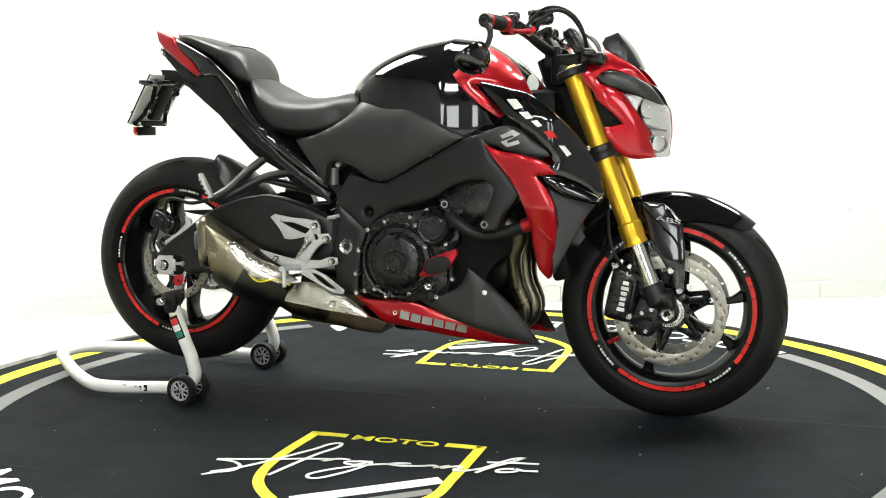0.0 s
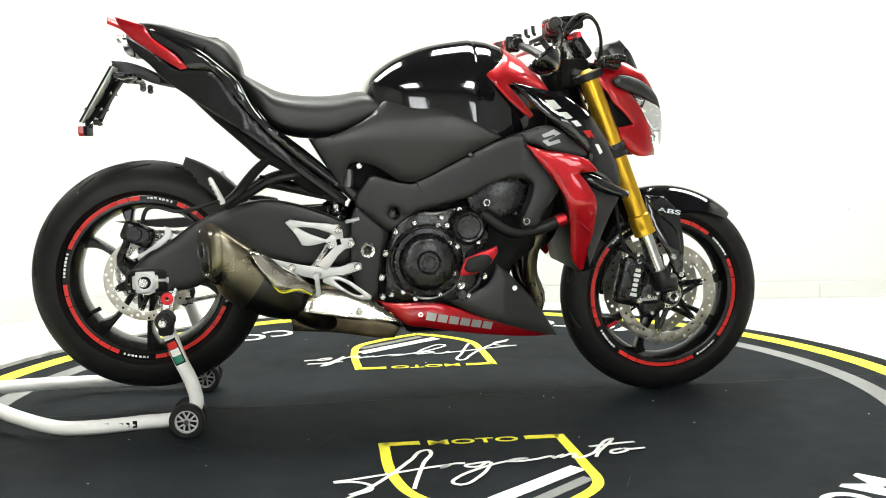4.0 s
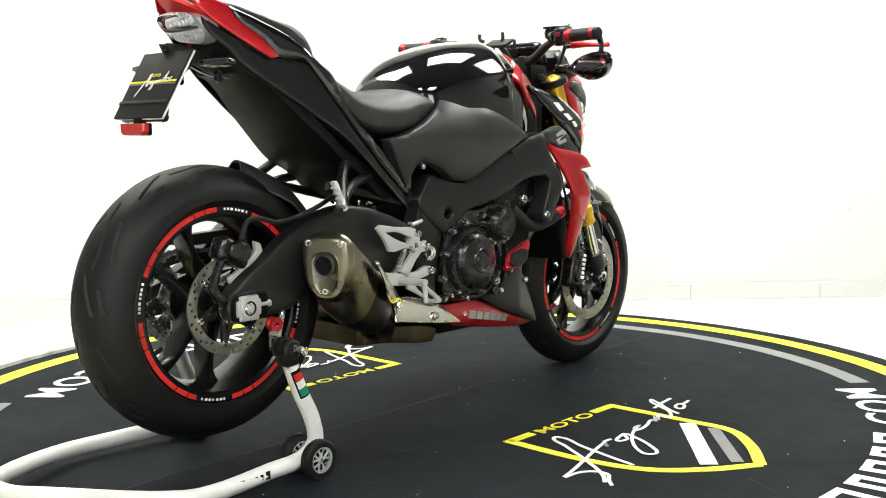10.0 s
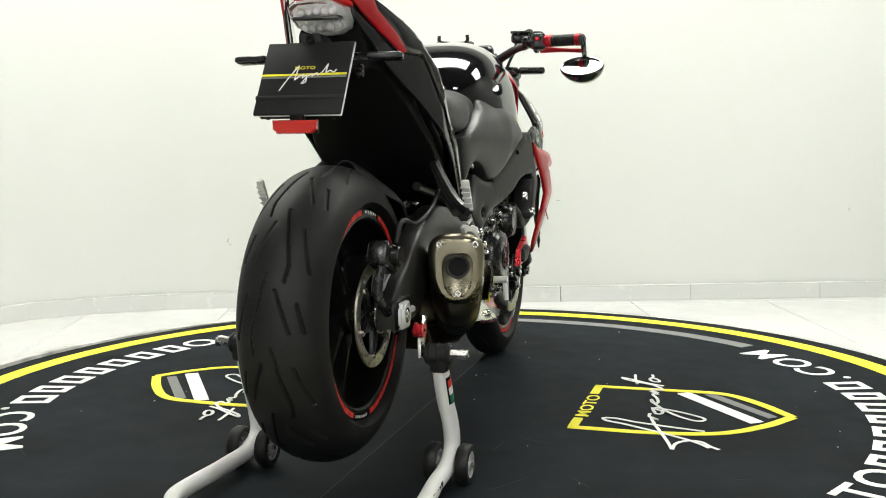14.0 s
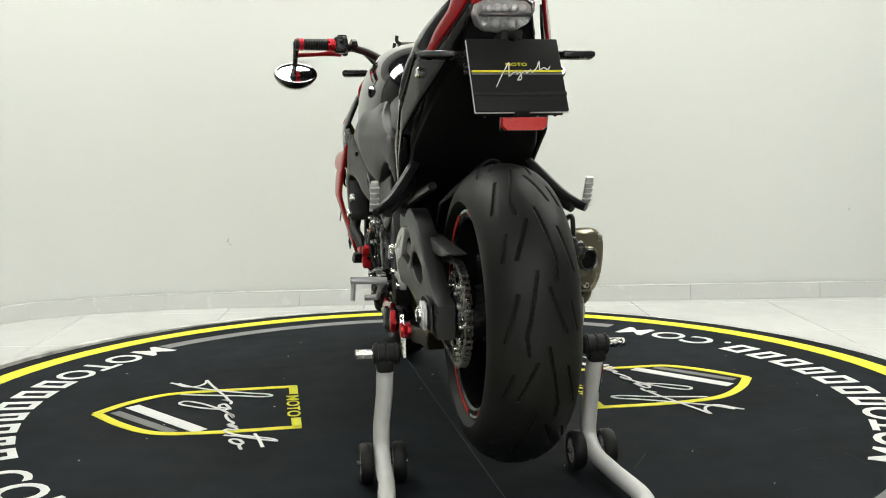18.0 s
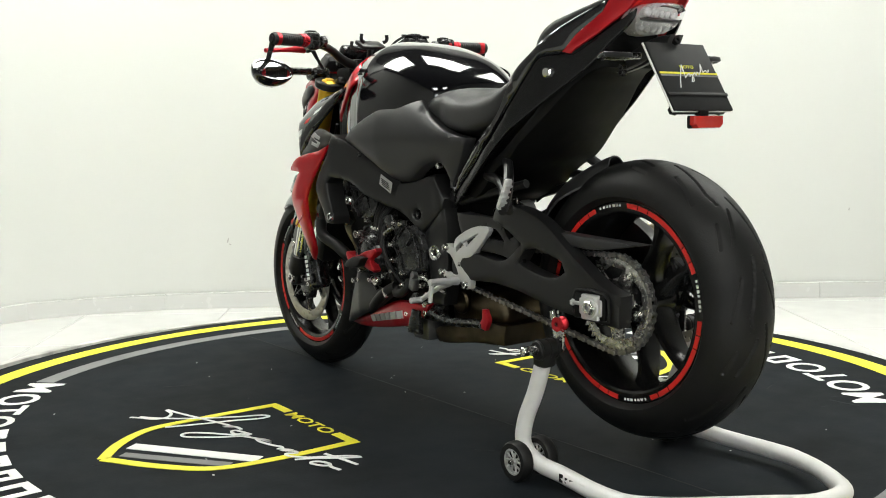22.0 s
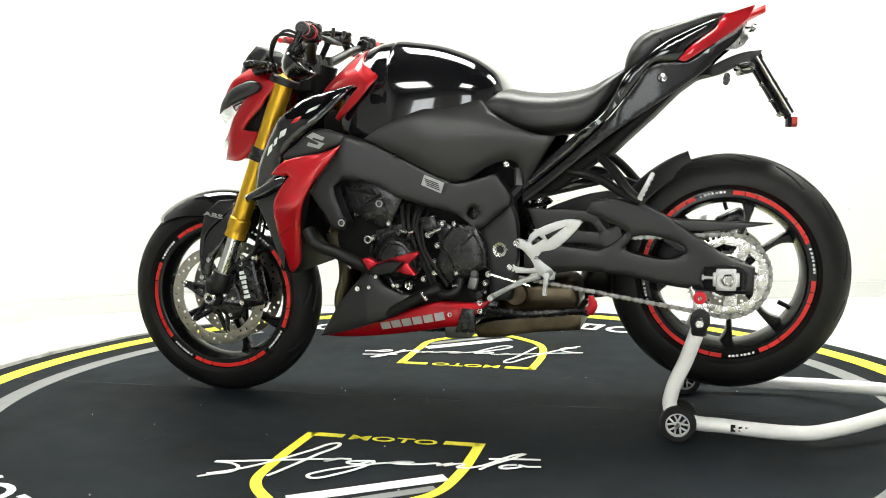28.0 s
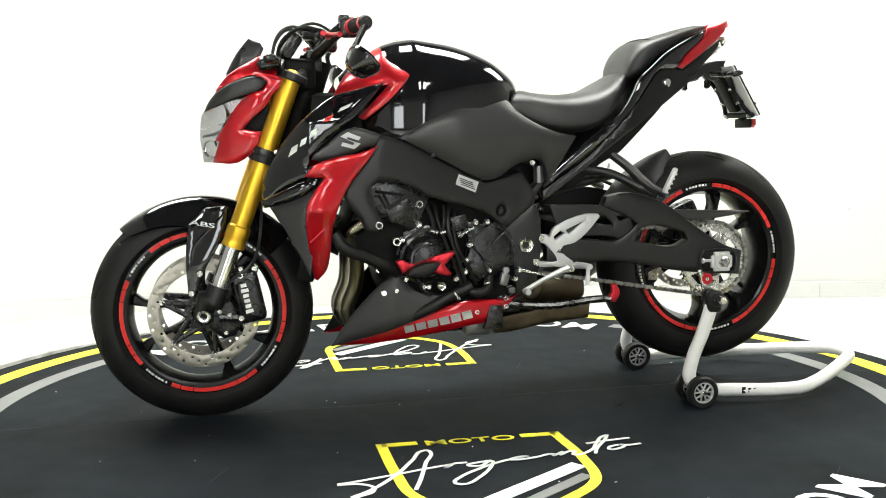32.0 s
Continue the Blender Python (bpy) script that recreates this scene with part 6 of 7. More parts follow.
# ---- swing arm, chain and foot rests ----
def rear_end():
    arm = [(-0.834, 0.421), (-0.799, 0.453), (-0.728, 0.498), (-0.668, 0.541), (-0.542, 0.591), (-0.468, 0.599), (-0.329, 0.562), (-0.261, 0.530), (-0.252, 0.461), (-0.271, 0.415), (-0.394, 0.419), (-0.516, 0.437), (-0.578, 0.438), (-0.664, 0.374), (-0.737, 0.364), (-0.826, 0.365)]
    part("swing_arm", panel(arm, lambda x, z: 0.152, 0.035, 0.006, 0.005, 0.03, corner=35), MATTE, bike, "matte black swing arm")
    la = [(-0.866, 0.420), (-0.861, 0.351), (-0.733, 0.360), (-0.640, 0.373), (-0.547, 0.393), (-0.438, 0.404), (-0.345, 0.401), (-0.276, 0.410), (-0.276, 0.453), (-0.330, 0.471), (-0.438, 0.463), (-0.470, 0.460), (-0.505, 0.475), (-0.545, 0.508), (-0.500, 0.535), (-0.440, 0.558), (-0.452, 0.586), (-0.522, 0.596), (-0.617, 0.568), (-0.712, 0.502), (-0.809, 0.440)]
    lh = [(-0.535, 0.464), (-0.577, 0.450), (-0.664, 0.440), (-0.696, 0.456), (-0.684, 0.479), (-0.592, 0.502), (-0.560, 0.496)]
    part("swing_arm", panel(la, 0.158, 0.035, 0.004, 0.002, 0.02, holes=[lh], side=1, corner=35), MATTE, bike, "matte black braced swing arm")
    part("swing_arm_bridge", box((-0.36, 0, 0.47), (0.10, 0.26, 0.10), 0.02), PIT, bike)
    for k in (-1, 1):
        yk = 0.162 if k < 0 else 0.172
        part("axle_block", box((RA[0] + 0.004, k * yk, RA[2]), (0.050, 0.014, 0.056), 0.004) + box((RA[0] + 0.004, k * yk, RA[2]), (0.066, 0.010, 0.036), 0.004) + lathe([(0.0165, -0.006), (0.0165, 0.009), (0.0235, 0.009), (0.0255, 0.005), (0.0255, -0.006)], (RA[0] + 0.003, k * yk, RA[2]), (0, k, 0), 24), ALU, bike, "silver chain adjuster block")
        if k < 0:
            # flat black disc in place of the dark bore of the axle
            part("axle_hollow_shade", lathe([(0, 0.004), (0.0165, 0.004), (0.0165, -0.004)], (RA[0] + 0.003, k * (yk + 0.0045), RA[2]), (0, k, 0), 24), PIT, bike)
        part("slot_lip", panel([(RA[0] - 0.045, RA[2] - 0.030), (RA[0] + 0.06, RA[2] - 0.030), (RA[0] + 0.072, RA[2]), (RA[0] + 0.06, RA[2] + 0.034), (RA[0] - 0.03, RA[2] + 0.034), (RA[0] - 0.045, RA[2] + 0.02)], yk - 0.003, 0.004, 0.002, holes=[[(RA[0] - 0.040, RA[2] - 0.026), (RA[0] + 0.056, RA[2] - 0.026), (RA[0] + 0.066, RA[2]), (RA[0] + 0.055, RA[2] + 0.029), (RA[0] - 0.027, RA[2] + 0.029), (RA[0] - 0.040, RA[2] + 0.017)]], step=0.02, side=k, per=2), MATTE, bike)
        # no opening is cut: a black box gives the slot its shaded depth
        part("axle_slot_shade", box((RA[0] + 0.012, k * (yk - 0.008), RA[2]), (0.095, 0.014, 0.058), 0.008), PIT, bike)
        part("adjuster_bolt", cyl((RA[0] + 0.03, k * yk, RA[2] + 0.004), (RA[0] + 0.062, k * yk, RA[2] + 0.004), 0.0042) + cyl((RA[0] + 0.058, k * yk, RA[2] + 0.004), (RA[0] + 0.064, k * yk, RA[2] + 0.004), 0.008, n=6), ALU, bike)
    # sprocket and chain
    y = 0.100
    teeth, r = 44, 0.106
    ol = []
    for i in range(teeth):
        for da, rr in ((-0.3, r - 0.006), (-0.12, r + 0.003), (0.12, r + 0.003), (0.3, r - 0.006)):
            t = 2 * math.pi * (i + da) / teeth
            ol.append((RA[0] + rr * math.cos(t), RA[2] + rr * math.sin(t)))
    holes = []
    for i in range(5):
        t0 = 2 * math.pi * i / 5 + 0.2
        holes.append([(RA[0] + q * math.cos(t0 + w), RA[2] + q * math.sin(t0 + w)) for q, w in ((0.058, -0.30), (0.080, -0.42), (0.084, 0.0), (0.080, 0.42), (0.058, 0.30))])
    part("sprocket", panel(ol, y + 0.004, 0.006, 0.001, holes=holes, step=0.02, side=1, per=1), STEEL, rear_wheel, "silver rear sprocket")
    part("sprocket_carrier", lathe([(0.02, -0.05), (0.06, -0.05), (0.055, 0.0), (0.05, 0.012), (0.02, 0.016)], (RA[0], y, RA[2]), (0, 1, 0), 32), DARK, rear_wheel)
    for i in range(5):
        t = 2 * math.pi * i / 5 + 0.83
        part("sprocket_nut", bolt((RA[0] + 0.072 * math.cos(t), y + 0.005, RA[2] + 0.072 * math.sin(t)), (0, 1, 0), 0.008, 0.008), STEEL, rear_wheel)
    fr = (-0.175, 0.43)
    run = []
    q0 = math.atan2(fr[1] - RA[2], fr[0] - RA[0])
    ang = math.acos((0.108 - 0.040) / math.hypot(fr[0] - RA[0], fr[1] - RA[2]))
    for i in range(33):
        t = q0 + ang + (2 * math.pi - 2 * ang) * i / 32
        run.append((RA[0] + 0.108 * math.cos(t), RA[2] + 0.108 * math.sin(t)))
    for i in range(9):
        t = q0 - ang + 2 * ang * i / 8
        run.append((fr[0] + 0.040 * math.cos(t), fr[1] + 0.040 * math.sin(t)))
    run.append(run[0])
    ln = [0.0]
    for p, q in zip(run, run[1:]):
        ln.append(ln[-1] + math.hypot(q[0] - p[0], q[1] - p[1]))
    n = round(ln[-1] / 0.0159)
    xs, zs = [p[0] for p in run], [p[1] for p in run]
    chain = part("chain", tube([(RA[0], y - 0.006, RA[2] + 0.108), (RA[0] - 0.02, y - 0.006, RA[2] + 0.106)], 0.003, 6), CHAINM, bike, "steel drive chain")
    def link_geo(w):
        ol = [(-0.0125, 0.0), (-0.0085, 0.0062), (0, 0.0036), (0.0085, 0.0062), (0.0125, 0.0), (0.0085, -0.0062), (0, -0.0036), (-0.0085, -0.0062)]
        a_ = panel(ol, w, 0.0012, 0.0006, step=0.05, per=1, side=1)
        g = a_ + a_.flip()
        for s in (-1, 1):
            g += cyl((s * 0.008, -w - 0.001, 0), (s * 0.008, w + 0.001, 0), 0.0036, n=8)
        return g
    l1, l2 = mesh_of("chain_link", link_geo(0.0085), CHAINM), mesh_of("chain_link", link_geo(0.0062), GREYPIPE)
    for i in range(n):
        s = ln[-1] * i / n
        p = (np.interp(s, ln, xs), np.interp(s, ln, zs))
        q = (np.interp((s + 0.004) % ln[-1], ln, xs), np.interp((s + 0.004) % ln[-1], ln, zs))
        ob = new("chain_link", (l1, l2)[i % 2])
        ob.parent = chain
        ob.matrix_basis = Matrix.Translation((p[0], y, p[1])) @ Matrix.Rotation(-math.atan2(q[1] - p[1], q[0] - p[0]), 4, "Y")
    part("chain_guard", panel([(-0.283, 0.567), (-0.441, 0.554), (-0.642, 0.542), (-0.907, 0.531), (-0.829, 0.518), (-0.736, 0.510), (-0.627, 0.521), (-0.425, 0.533), (-0.325, 0.547)], 0.135, 0.03, 0.004, side=1), CHAR, bike, "black chain guard")
    gp = [(-0.287, 0.567), (-0.437, 0.562), (-0.514, 0.555), (-0.530, 0.511), (-0.543, 0.462), (-0.528, 0.450), (-0.484, 0.469), (-0.438, 0.476), (-0.345, 0.477), (-0.307, 0.515)]
    part("guard_plate", panel(gp, 0.150, 0.010, 0.003, holes=[[(-0.471, 0.543), (-0.545, 0.536), (-0.493, 0.515)], [(-0.407, 0.538), (-0.447, 0.534), (-0.475, 0.506), (-0.422, 0.510)]], side=1, corner=40), MATTE, bike, "black guard plate with openings")
    part("guard_bolt", bolt((-0.518, 0.152, 0.455), (0, 1, 0), 0.008, 0.006), STEEL, bike)
    part("stand_foot", panel([(-0.450, 0.345), (-0.464, 0.346), (-0.475, 0.319), (-0.463, 0.294), (-0.444, 0.297), (-0.443, 0.310), (-0.451, 0.322)], 0.201, 0.010, 0.003, side=1), REDAN, bike, "red anodised foot of the side stand")
    # rear caliper
    g = box((-0.812, -0.125, 0.515), (0.085, 0.05, 0.055), 0.014, (0, 25, 0), 3) + cyl((-0.80, -0.13, 0.515), (-0.80, -0.160, 0.515), 0.022) + tube([(-0.84, -0.13, 0.50), (-0.86, -0.13, 0.44), (-0.83, -0.14, 0.40)], 0.010, 8)
    part("caliper_bracket", panel([(-0.746, 0.534), (-0.730, 0.528), (-0.724, 0.509), (-0.751, 0.486), (-0.790, 0.464), (-0.815, 0.445), (-0.819, 0.458), (-0.783, 0.479), (-0.752, 0.505), (-0.744, 0.514)], 0.128, 0.008, 0.002, corner=30), ALU, bike, "silver caliper bracket")
    part("caliper_cap", lathe([(0, 0.006), (0.018, 0.006), (0.0205, 0.003), (0.0205, -0.01)], (-0.818, -0.160, 0.520), (0, -1, 0), 24), DARK, bike)
    part("rear_caliper", g, DARK, bike, "black rear brake caliper")
    part("rear_hose", tube([(-0.80, -0.15, 0.545), (-0.78, -0.155, 0.585), (-0.70, -0.16, 0.575), (-0.60, -0.165, 0.60), (-0.48, -0.15, 0.64), (-0.38, -0.12, 0.62)], 0.0055, 8, 6), RUBBER, bike, "black brake hose")
    # hugger
    secs = []
    for i in range(15):
        a = radians(92 - 50 * i / 14)
        w = 0.035 + 0.070 * min(1, i / 6)
        r = 0.326
        ring_ = [(RA[0] + (r + 0.012 - 0.05 * abs(t) ** 3) * math.cos(a - 0.35), w * t, RA[2] + (r + 0.012 - 0.05 * abs(t) ** 3) * math.sin(a - 0.35)) for t in np.linspace(-1, 1, 9)]
        ring_ += [(RA[0] + (r + 0.008 - 0.05 * abs(t) ** 3) * math.cos(a - 0.35), w * 0.97 * t, RA[2] + (r + 0.008 - 0.05 * abs(t) ** 3) * math.sin(a - 0.35)) for t in np.linspace(1, -1, 9)]
        secs.append(ring_)
    part("rear_hugger", loft(secs), CHAR, bike, "matte black rear hugger")
    # passenger foot rests
    pb = (-0.590, -0.248, 0.592)
    both("peg_bracket", tube([(-0.465, -0.130, 0.710), (-0.507, -0.160, 0.672), (-0.556, -0.210, 0.615), pb], [0.012, 0.013, 0.013, 0.010], 10) + tube([(-0.390, -0.130, 0.664), (-0.463, -0.150, 0.651), (-0.533, -0.190, 0.613), (pb[0] + 0.012, pb[1] + 0.03, pb[2] - 0.002)], [0.012, 0.012, 0.012, 0.010], 10), MATTE, None, "black passenger peg bracket")
    peg = box((-0.598, -0.249, 0.632), (0.012, 0.019, 0.076), 0.005, (0, -27, 0))
    for k in range(5):
        t = -0.032 + 0.014 * k
        peg += box((-0.598 + 0.454 * t * -1 - 0.003, -0.249, 0.632 + 0.89 * t - 0.004), (0.007, 0.021, 0.005), 0.001, (0, -27, 0))
    both("passenger_peg", peg, ALU, None, "folded silver passenger peg")
    # rider foot rests
    plate = [(-0.430, 0.541), (-0.417, 0.549), (-0.365, 0.540), (-0.300, 0.532), (-0.281, 0.519), (-0.279, 0.495), (-0.256, 0.497), (-0.248, 0.482), (-0.259, 0.471), (-0.275, 0.468), (-0.323, 0.412), (-0.350, 0.427), (-0.305, 0.472), (-0.326, 0.487), (-0.367, 0.479), (-0.388, 0.481), (-0.402, 0.507)]
    low_arm = [(-0.476, 0.449), (-0.404, 0.431), (-0.346, 0.421), (-0.288, 0.420), (-0.255, 0.431), (-0.233, 0.428), (-0.231, 0.412), (-0.252, 0.405), (-0.307, 0.397), (-0.347, 0.390), (-0.398, 0.402), (-0.419, 0.412)]
    ph = [(-0.401, 0.529), (-0.358, 0.526), (-0.309, 0.509), (-0.324, 0.494), (-0.366, 0.510)]
    lp = [(-0.246, 0.481), (-0.252, 0.487), (-0.271, 0.486), (-0.285, 0.478), (-0.293, 0.500), (-0.309, 0.512), (-0.387, 0.540), (-0.425, 0.539), (-0.431, 0.532), (-0.409, 0.505), (-0.372, 0.470), (-0.353, 0.458), (-0.325, 0.452), (-0.316, 0.439), (-0.350, 0.410), (-0.359, 0.397), (-0.356, 0.380), (-0.337, 0.376), (-0.321, 0.391), (-0.246, 0.397), (-0.233, 0.402), (-0.229, 0.413), (-0.236, 0.421), (-0.249, 0.421), (-0.258, 0.411), (-0.296, 0.409), (-0.304, 0.413), (-0.271, 0.459), (-0.252, 0.465)]
    lh_ = [[(-0.295, 0.479), (-0.316, 0.496), (-0.326, 0.487), (-0.299, 0.470)], [(-0.331, 0.497), (-0.387, 0.522), (-0.339, 0.485)]]
    rs = [part("rearset_plate", panel(plate, 0.196, 0.008, 0.002, holes=[ph, [(-0.299, 0.493), (-0.289, 0.496), (-0.284, 0.481), (-0.295, 0.477)]], step=0.03, corner=40) + panel(low_arm, 0.192, 0.008, 0.002, step=0.03, corner=40), ALU, bike, "silver rearset plate"),
          part("rearset_plate", panel(lp, 0.160, 0.012, 0.003, holes=lh_, step=0.03, side=1, corner=40), ALU, bike, "silver rearset plate")]
    for ob, k, ps in ((rs[0], -1, ((-0.293, -0.200, 0.518), (-0.259, -0.200, 0.483), (-0.244, -0.200, 0.420), (-0.314, -0.200, 0.480), (-0.415, -0.200, 0.423))), (rs[1], 1, ((-0.257, 0.162, 0.477), (-0.240, 0.162, 0.412), (-0.339, 0.162, 0.388)))):
        for p in ps:
            part("rearset_bolt", bolt((p[0], p[1], p[2]), (0, k, 0), 0.009, 0.007), STEEL, ob)
    q = (-0.349, -0.200, 0.402)
    both("foot_peg", tube([(q[0], -0.195, q[2]), (q[0] - 0.004, -0.24, q[2] + 0.004), (q[0] - 0.006, -0.285, q[2] + 0.006)], [0.010, 0.009, 0.008], 10), ALU, None, "ribbed silver foot peg")
    both("peg_feeler", tube([(q[0] - 0.004, -0.277, q[2] + 0.006), (q[0], -0.280, q[2] - 0.045)], 0.006, 8), ALU)
    lev = [(-0.336, 0.393), (-0.296, 0.397), (-0.208, 0.341), (-0.211, 0.332), (-0.239, 0.334), (-0.290, 0.360), (-0.336, 0.383)]
    lvh = [(-0.307, 0.387), (-0.289, 0.385), (-0.231, 0.345), (-0.246, 0.344), (-0.289, 0.370)]
    part("brake_pedal", panel(lev, 0.204, 0.006, 0.0015, holes=[lvh], step=0.03), ALU, bike, "silver brake pedal")
    part("pedal_shaft", tube([(-0.292, -0.180, 0.533), (-0.328, -0.180, 0.465), (-0.360, -0.180, 0.420)], 0.008, 8), STEEL, bike)
    sh = [(-0.199, 0.200, 0.338), (-0.263, 0.200, 0.372), (-0.324, 0.200, 0.397)]
    part("gear_lever", tube(sh, [0.007, 0.007, 0.010], 8) + cyl((sh[0][0], 0.2, sh[0][2]), (sh[0][0], 0.235, sh[0][2]), 0.008), ALU, bike, "silver gear lever")
    part("gear_rod", tube([(-0.188, 0.190, 0.395), (-0.301, 0.200, 0.367)], 0.004, 8), STEEL, bike)
    part("side_stand", tube([(-0.129, 0.140, 0.298), (-0.281, 0.170, 0.288), (-0.433, 0.185, 0.303), (-0.452, 0.195, 0.302)], 0.011, 8), DARK, bike, "black folded side stand")
    part("collector_plate", panel([(-0.109, 0.298), (-0.143, 0.296), (-0.145, 0.232), (-0.089, 0.232)], 0.174, 0.012, 0.004, side=1, corner=30), DARK, bike, "glossy black cover plate")
    part("stand_bracket", box((-0.168, 0.130, 0.295), (0.07, 0.04, 0.05), 0.008), DARK, bike)
    for p in ((-0.156, 0.155, 0.314), (-0.156, 0.155, 0.290), (-0.207, 0.155, 0.290), (-0.167, 0.155, 0.343)):
        part("bracket_bolt", bolt(p, (0, 1, 0), 0.008, 0.008), STEEL, bike)
    # shock absorber
    part("shock_body", cyl((-0.30, -0.02, 0.64), (-0.27, -0.02, 0.44), 0.024), STEEL, bike, "rear shock absorber")
    coil = [(-0.30 + 0.03 * s + 0.0 , -0.02 + 0.032 * math.cos(s * 34), 0.63 - 0.17 * s + 0.032 * 0) for s in np.linspace(0, 1, 60)]
    coil = [(p[0] + 0.032 * math.sin(s * 34), p[1], p[2]) for p, s in zip(coil, np.linspace(0, 1, 60))]
    part("shock_spring", tube(coil, 0.006, 6, 1), DARK, bike, "black shock spring")
    part("preload_collar", cyl((-0.303, -0.02, 0.655), (-0.300, -0.02, 0.64), 0.034), BLUE, bike, "blue preload collar")
    both("rear_lug", tube([(-0.259, -0.130, 0.675), (-0.260, -0.130, 0.629)], 0.014, 10), GREYPIPE)
    both("subframe_tube", tube([(-0.502, -0.100, 0.646), (-0.393, -0.110, 0.622), (-0.270, -0.120, 0.594)], 0.011, 8), MATTE, None, "black subframe tube")


rear_end()


# ---- the paddock stand ----
stand = thing("paddock_stand", "white tubular rear paddock stand with four small black wheels", "paddock stand")


def paddock_stand():
    a = [(-0.735, -0.235, 0.285), (-0.705, -0.236, 0.20), (-0.672, -0.240, 0.12), (-0.668, -0.240, 0.075), (-0.70, -0.241, 0.048), (-0.80, -0.245, 0.038), (-0.985, -0.257, 0.034), (-1.03, -0.245, 0.037), (-1.24, -0.095, 0.066), (-1.282, -0.05, 0.070), (-1.292, 0.0, 0.071)]
    full = a + [(x, -y, z) for x, y, z in a[-2::-1]]
    part("stand_tube", tube(full, 0.0185, 16, 5), WHITEP, stand, "white bent steel tube")
    for s in (-1, 1):
        for y0, y1 in ((0.262, 0.292), (0.190, 0.220)):
            hub = (-0.688, s * (y0 + y1) / 2, 0.045)
            w = part("castor", lathe([(0.030, -0.014), (0.041, -0.014), (0.045, -0.008), (0.045, 0.008), (0.041, 0.014), (0.030, 0.014)], hub, (0, 1, 0), 28, True), RUBBER, stand, "small black rubber wheel")
            g = lathe([(0.026, -0.012), (0.031, -0.012), (0.031, 0.012), (0.026, 0.012)], hub, (0, 1, 0), 28, True) + lathe([(0, -0.012), (0.008, -0.012), (0.008, 0.012), (0, 0.012)], hub, (0, 1, 0), 16)
            for k in range(5):
                t = 2 * math.pi * k / 5 + 0.3
                for o in (-0.008, 0.008):
                    for lean in (-0.35, 0.35):
                        g += tube([(hub[0] + 0.008 * math.cos(t), hub[1] + o, hub[2] + 0.008 * math.sin(t)), (hub[0] + 0.029 * math.cos(t + lean), hub[1] + o, hub[2] + 0.029 * math.sin(t + lean))], 0.0026, 6, 1)
            part("castor_hub", g, ALU, w, "grey star-shaped hub")
            part("hub_disc", cyl((hub[0], hub[1] - 0.004, hub[2]), (hub[0], hub[1] + 0.004, hub[2]), 0.028), PIT, w)
        part("castor_axle", cyl((-0.688, s * 0.185, 0.045), (-0.688, s * 0.298, 0.045), 0.006), STEEL, stand)
        # rubber pad and hook
        part("pad_block", cyl((-0.737, s * 0.205, 0.300), (-0.737, s * 0.262, 0.300), 0.022, n=18) + box((-0.735, s * 0.236, 0.285), (0.040, 0.040, 0.05), 0.010), RUBBER, stand, "black rubber pad block")
        for k in range(3):
            part("pad_rib", lathe([(0.021, -0.003), (0.0245, -0.002), (0.0245, 0.002), (0.021, 0.003)], (-0.737, s * (0.214 + k * 0.020), 0.300), (0, 1, 0), 18), RUBBER, stand)
        part("pad_pin", cyl((-0.737, s * 0.262, 0.302), (-0.737, s * 0.300, 0.302), 0.011, n=6), STEEL, stand, "silver square pin")
        part("hook", panel([(-0.752, 0.292), (-0.722, 0.292), (-0.720, 0.330), (-0.708, 0.375), (-0.716, 0.380), (-0.735, 0.345), (-0.752, 0.335)], 0.200, 0.006, 0.002, side=s, step=0.03), STEEL, stand, "steel spool hook")
        part("spool", lathe([(0.005, 0.010), (0.016, 0.010), (0.016, 0.004), (0.010, 0.0), (0.016, -0.006), (0.016, -0.012)], (-0.735, s * 0.192, 0.350), (0, s, 0), 20), REDAN, stand, "red swing arm spool")
        # stickers: a three-colour flag and lettering bars
        if s < 0:
            ax = Vector((-0.705, -0.236, 0.20))
            d = Vector((0.033, 0, -0.08)).normalized()
            part("flag_backing", curved(ax - d * 0.022, d, 0.070, 0.0196, s, 46), PIT, stand)
            for k, m_ in enumerate((STRIPE, LETTER, GREEN)):
                part("flag_stripe", curved(ax + d * (-0.040 + 0.0195 * k), d, 0.0185, 0.0202, s, 34), m_, stand, "three-colour flag sticker")
        for k in range(8):
            x = -0.82 - 0.0175 * k
            part("tube_mark", box((x, s * (0.245 + 0.065 * (-0.80 - x) + 0.0182), 0.0385 - 0.002 * k * 0.3), (0.0115 - 0.003 * (k % 2), 0.0012, 0.012 + 0.006 * (k % 4 == 0)), 0), PIT if s < 0 or k < 3 else WHITEP, stand)


def curved(c, d, ln, r, side, half):
    """A sticker bent round a tube: centred at c along d."""
    u = Vector((0, side, 0))
    w = d.cross(u)
    g = Geo()
    n = 8
    for i in range(2):
        for k in range(n + 1):
            t = radians(-half + 2 * half * k / n)
            p = c + d * (ln * (i - 0.5)) + (u * math.cos(t) + w * math.sin(t)) * r
            g.v.append(tuple(p))
    for i in range(2):
        for k in range(n + 1):
            t = radians(-half + 2 * half * k / n)
            p = c + d * (ln * (i - 0.5)) + (u * math.cos(t) + w * math.sin(t)) * (r - 0.0008)
            g.v.append(tuple(p))
    m = n + 1
    for k in range(n):
        g.f += [(k, k + 1, m + k + 1, m + k), (2 * m + k, 3 * m + k, 3 * m + k + 1, 2 * m + k + 1), (k, 2 * m + k, 2 * m + k + 1, k + 1), (m + k, m + k + 1, 3 * m + k + 1, 3 * m + k)]
    g.f += [(0, m, 3 * m, 2 * m), (n, 2 * m + n, 3 * m + n, m + n)]
    return g


paddock_stand()
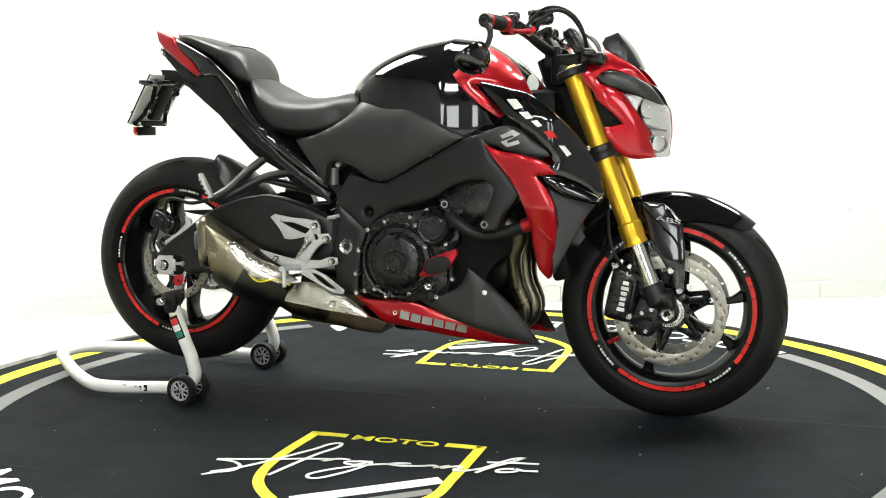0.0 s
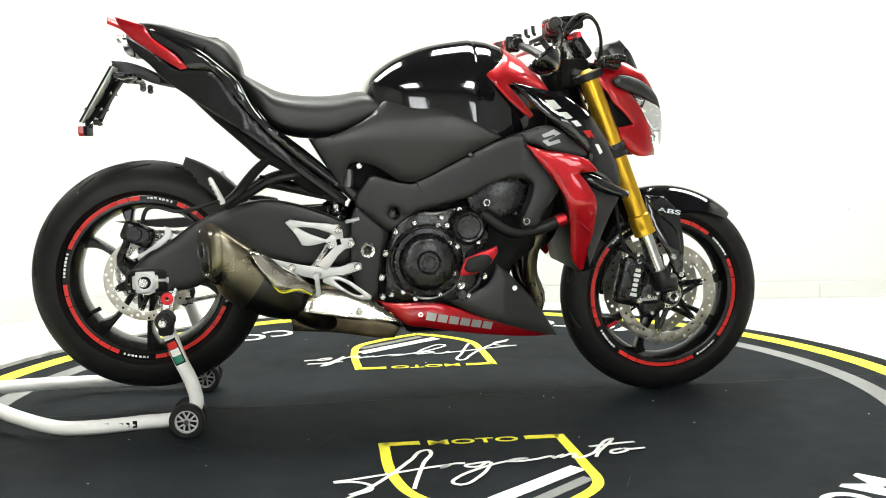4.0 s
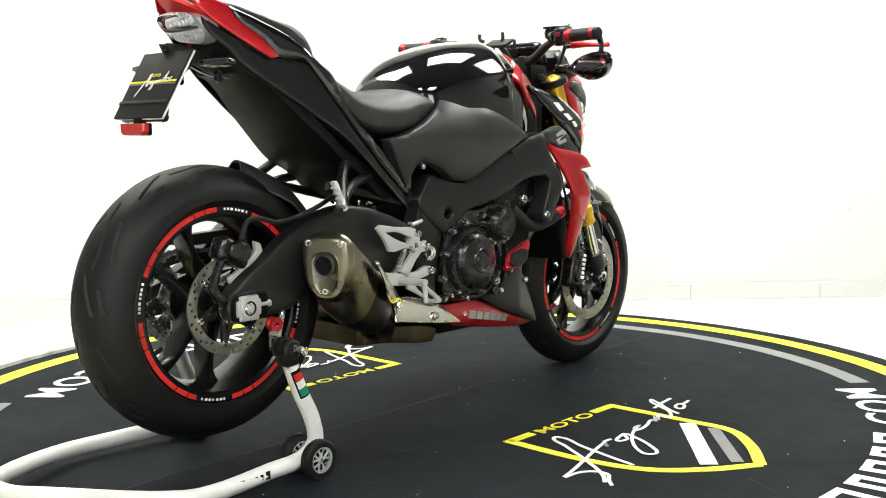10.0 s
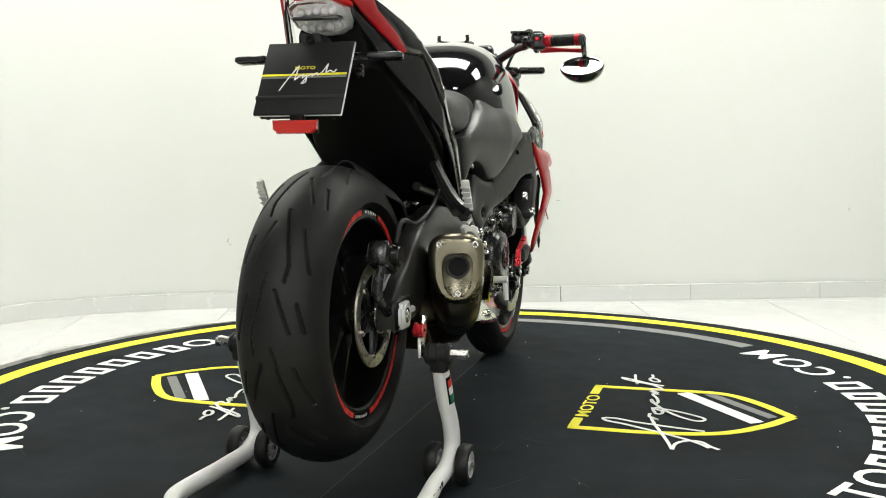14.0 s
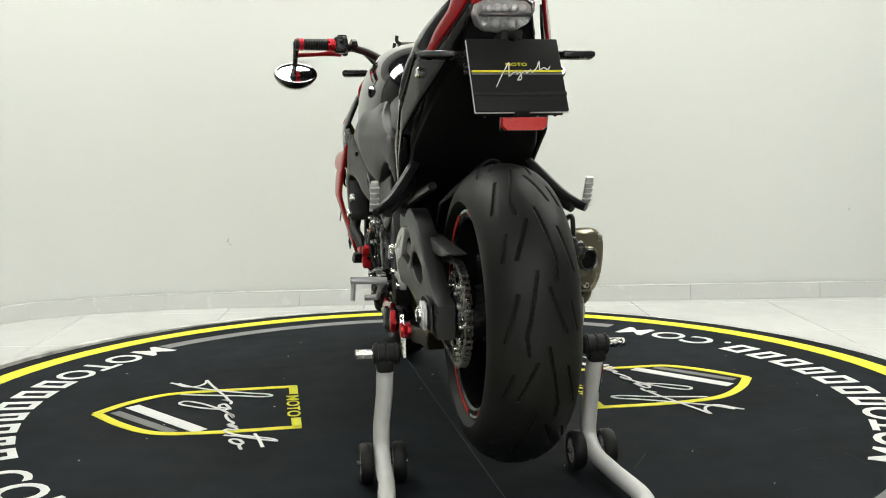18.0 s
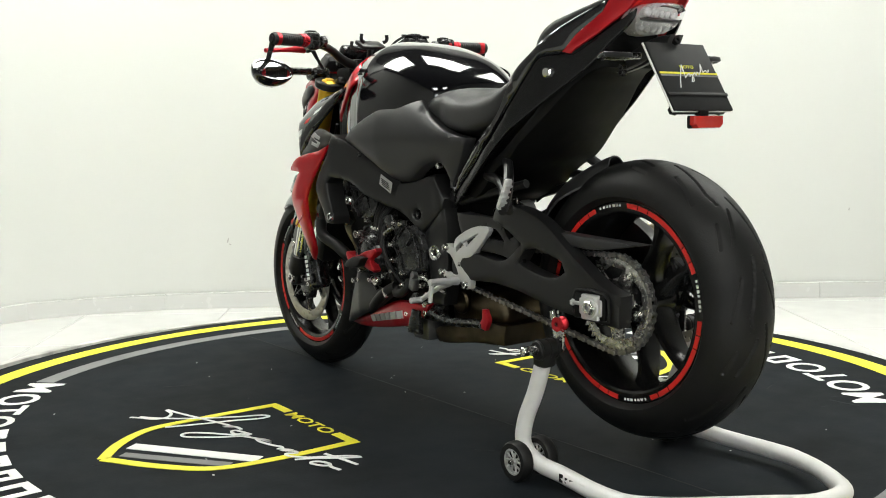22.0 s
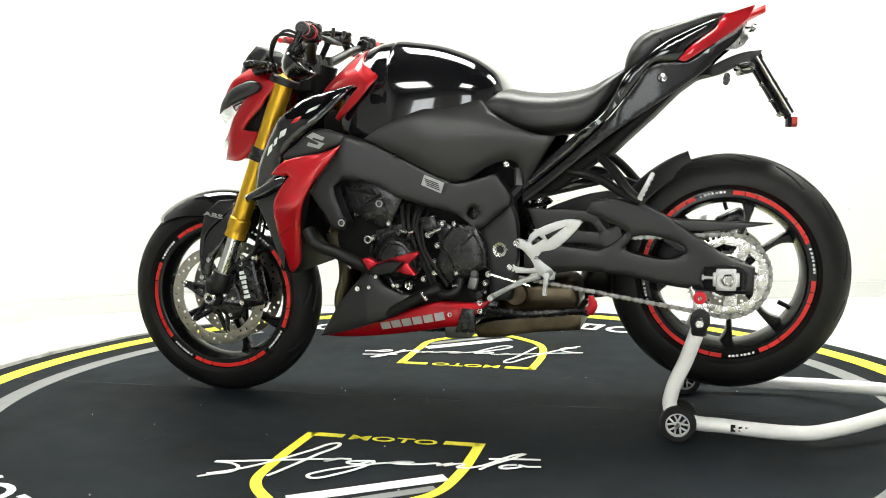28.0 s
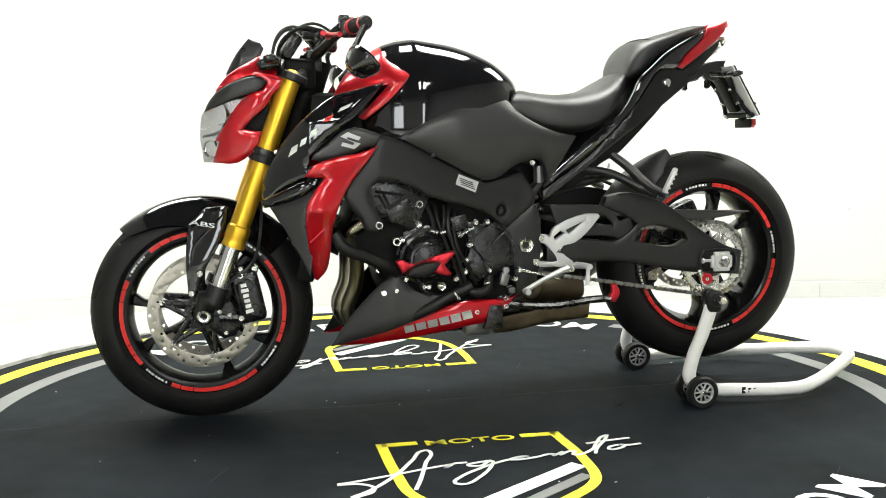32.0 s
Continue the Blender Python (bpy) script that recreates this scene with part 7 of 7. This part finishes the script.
skirting()
floor_tiles()


def motions():
    """Platform, stand and machine turn together about the platform's middle."""
    walk(platform, rows())
    walk(stand, rows())
    walk(bike, rows(1.0))


motions()
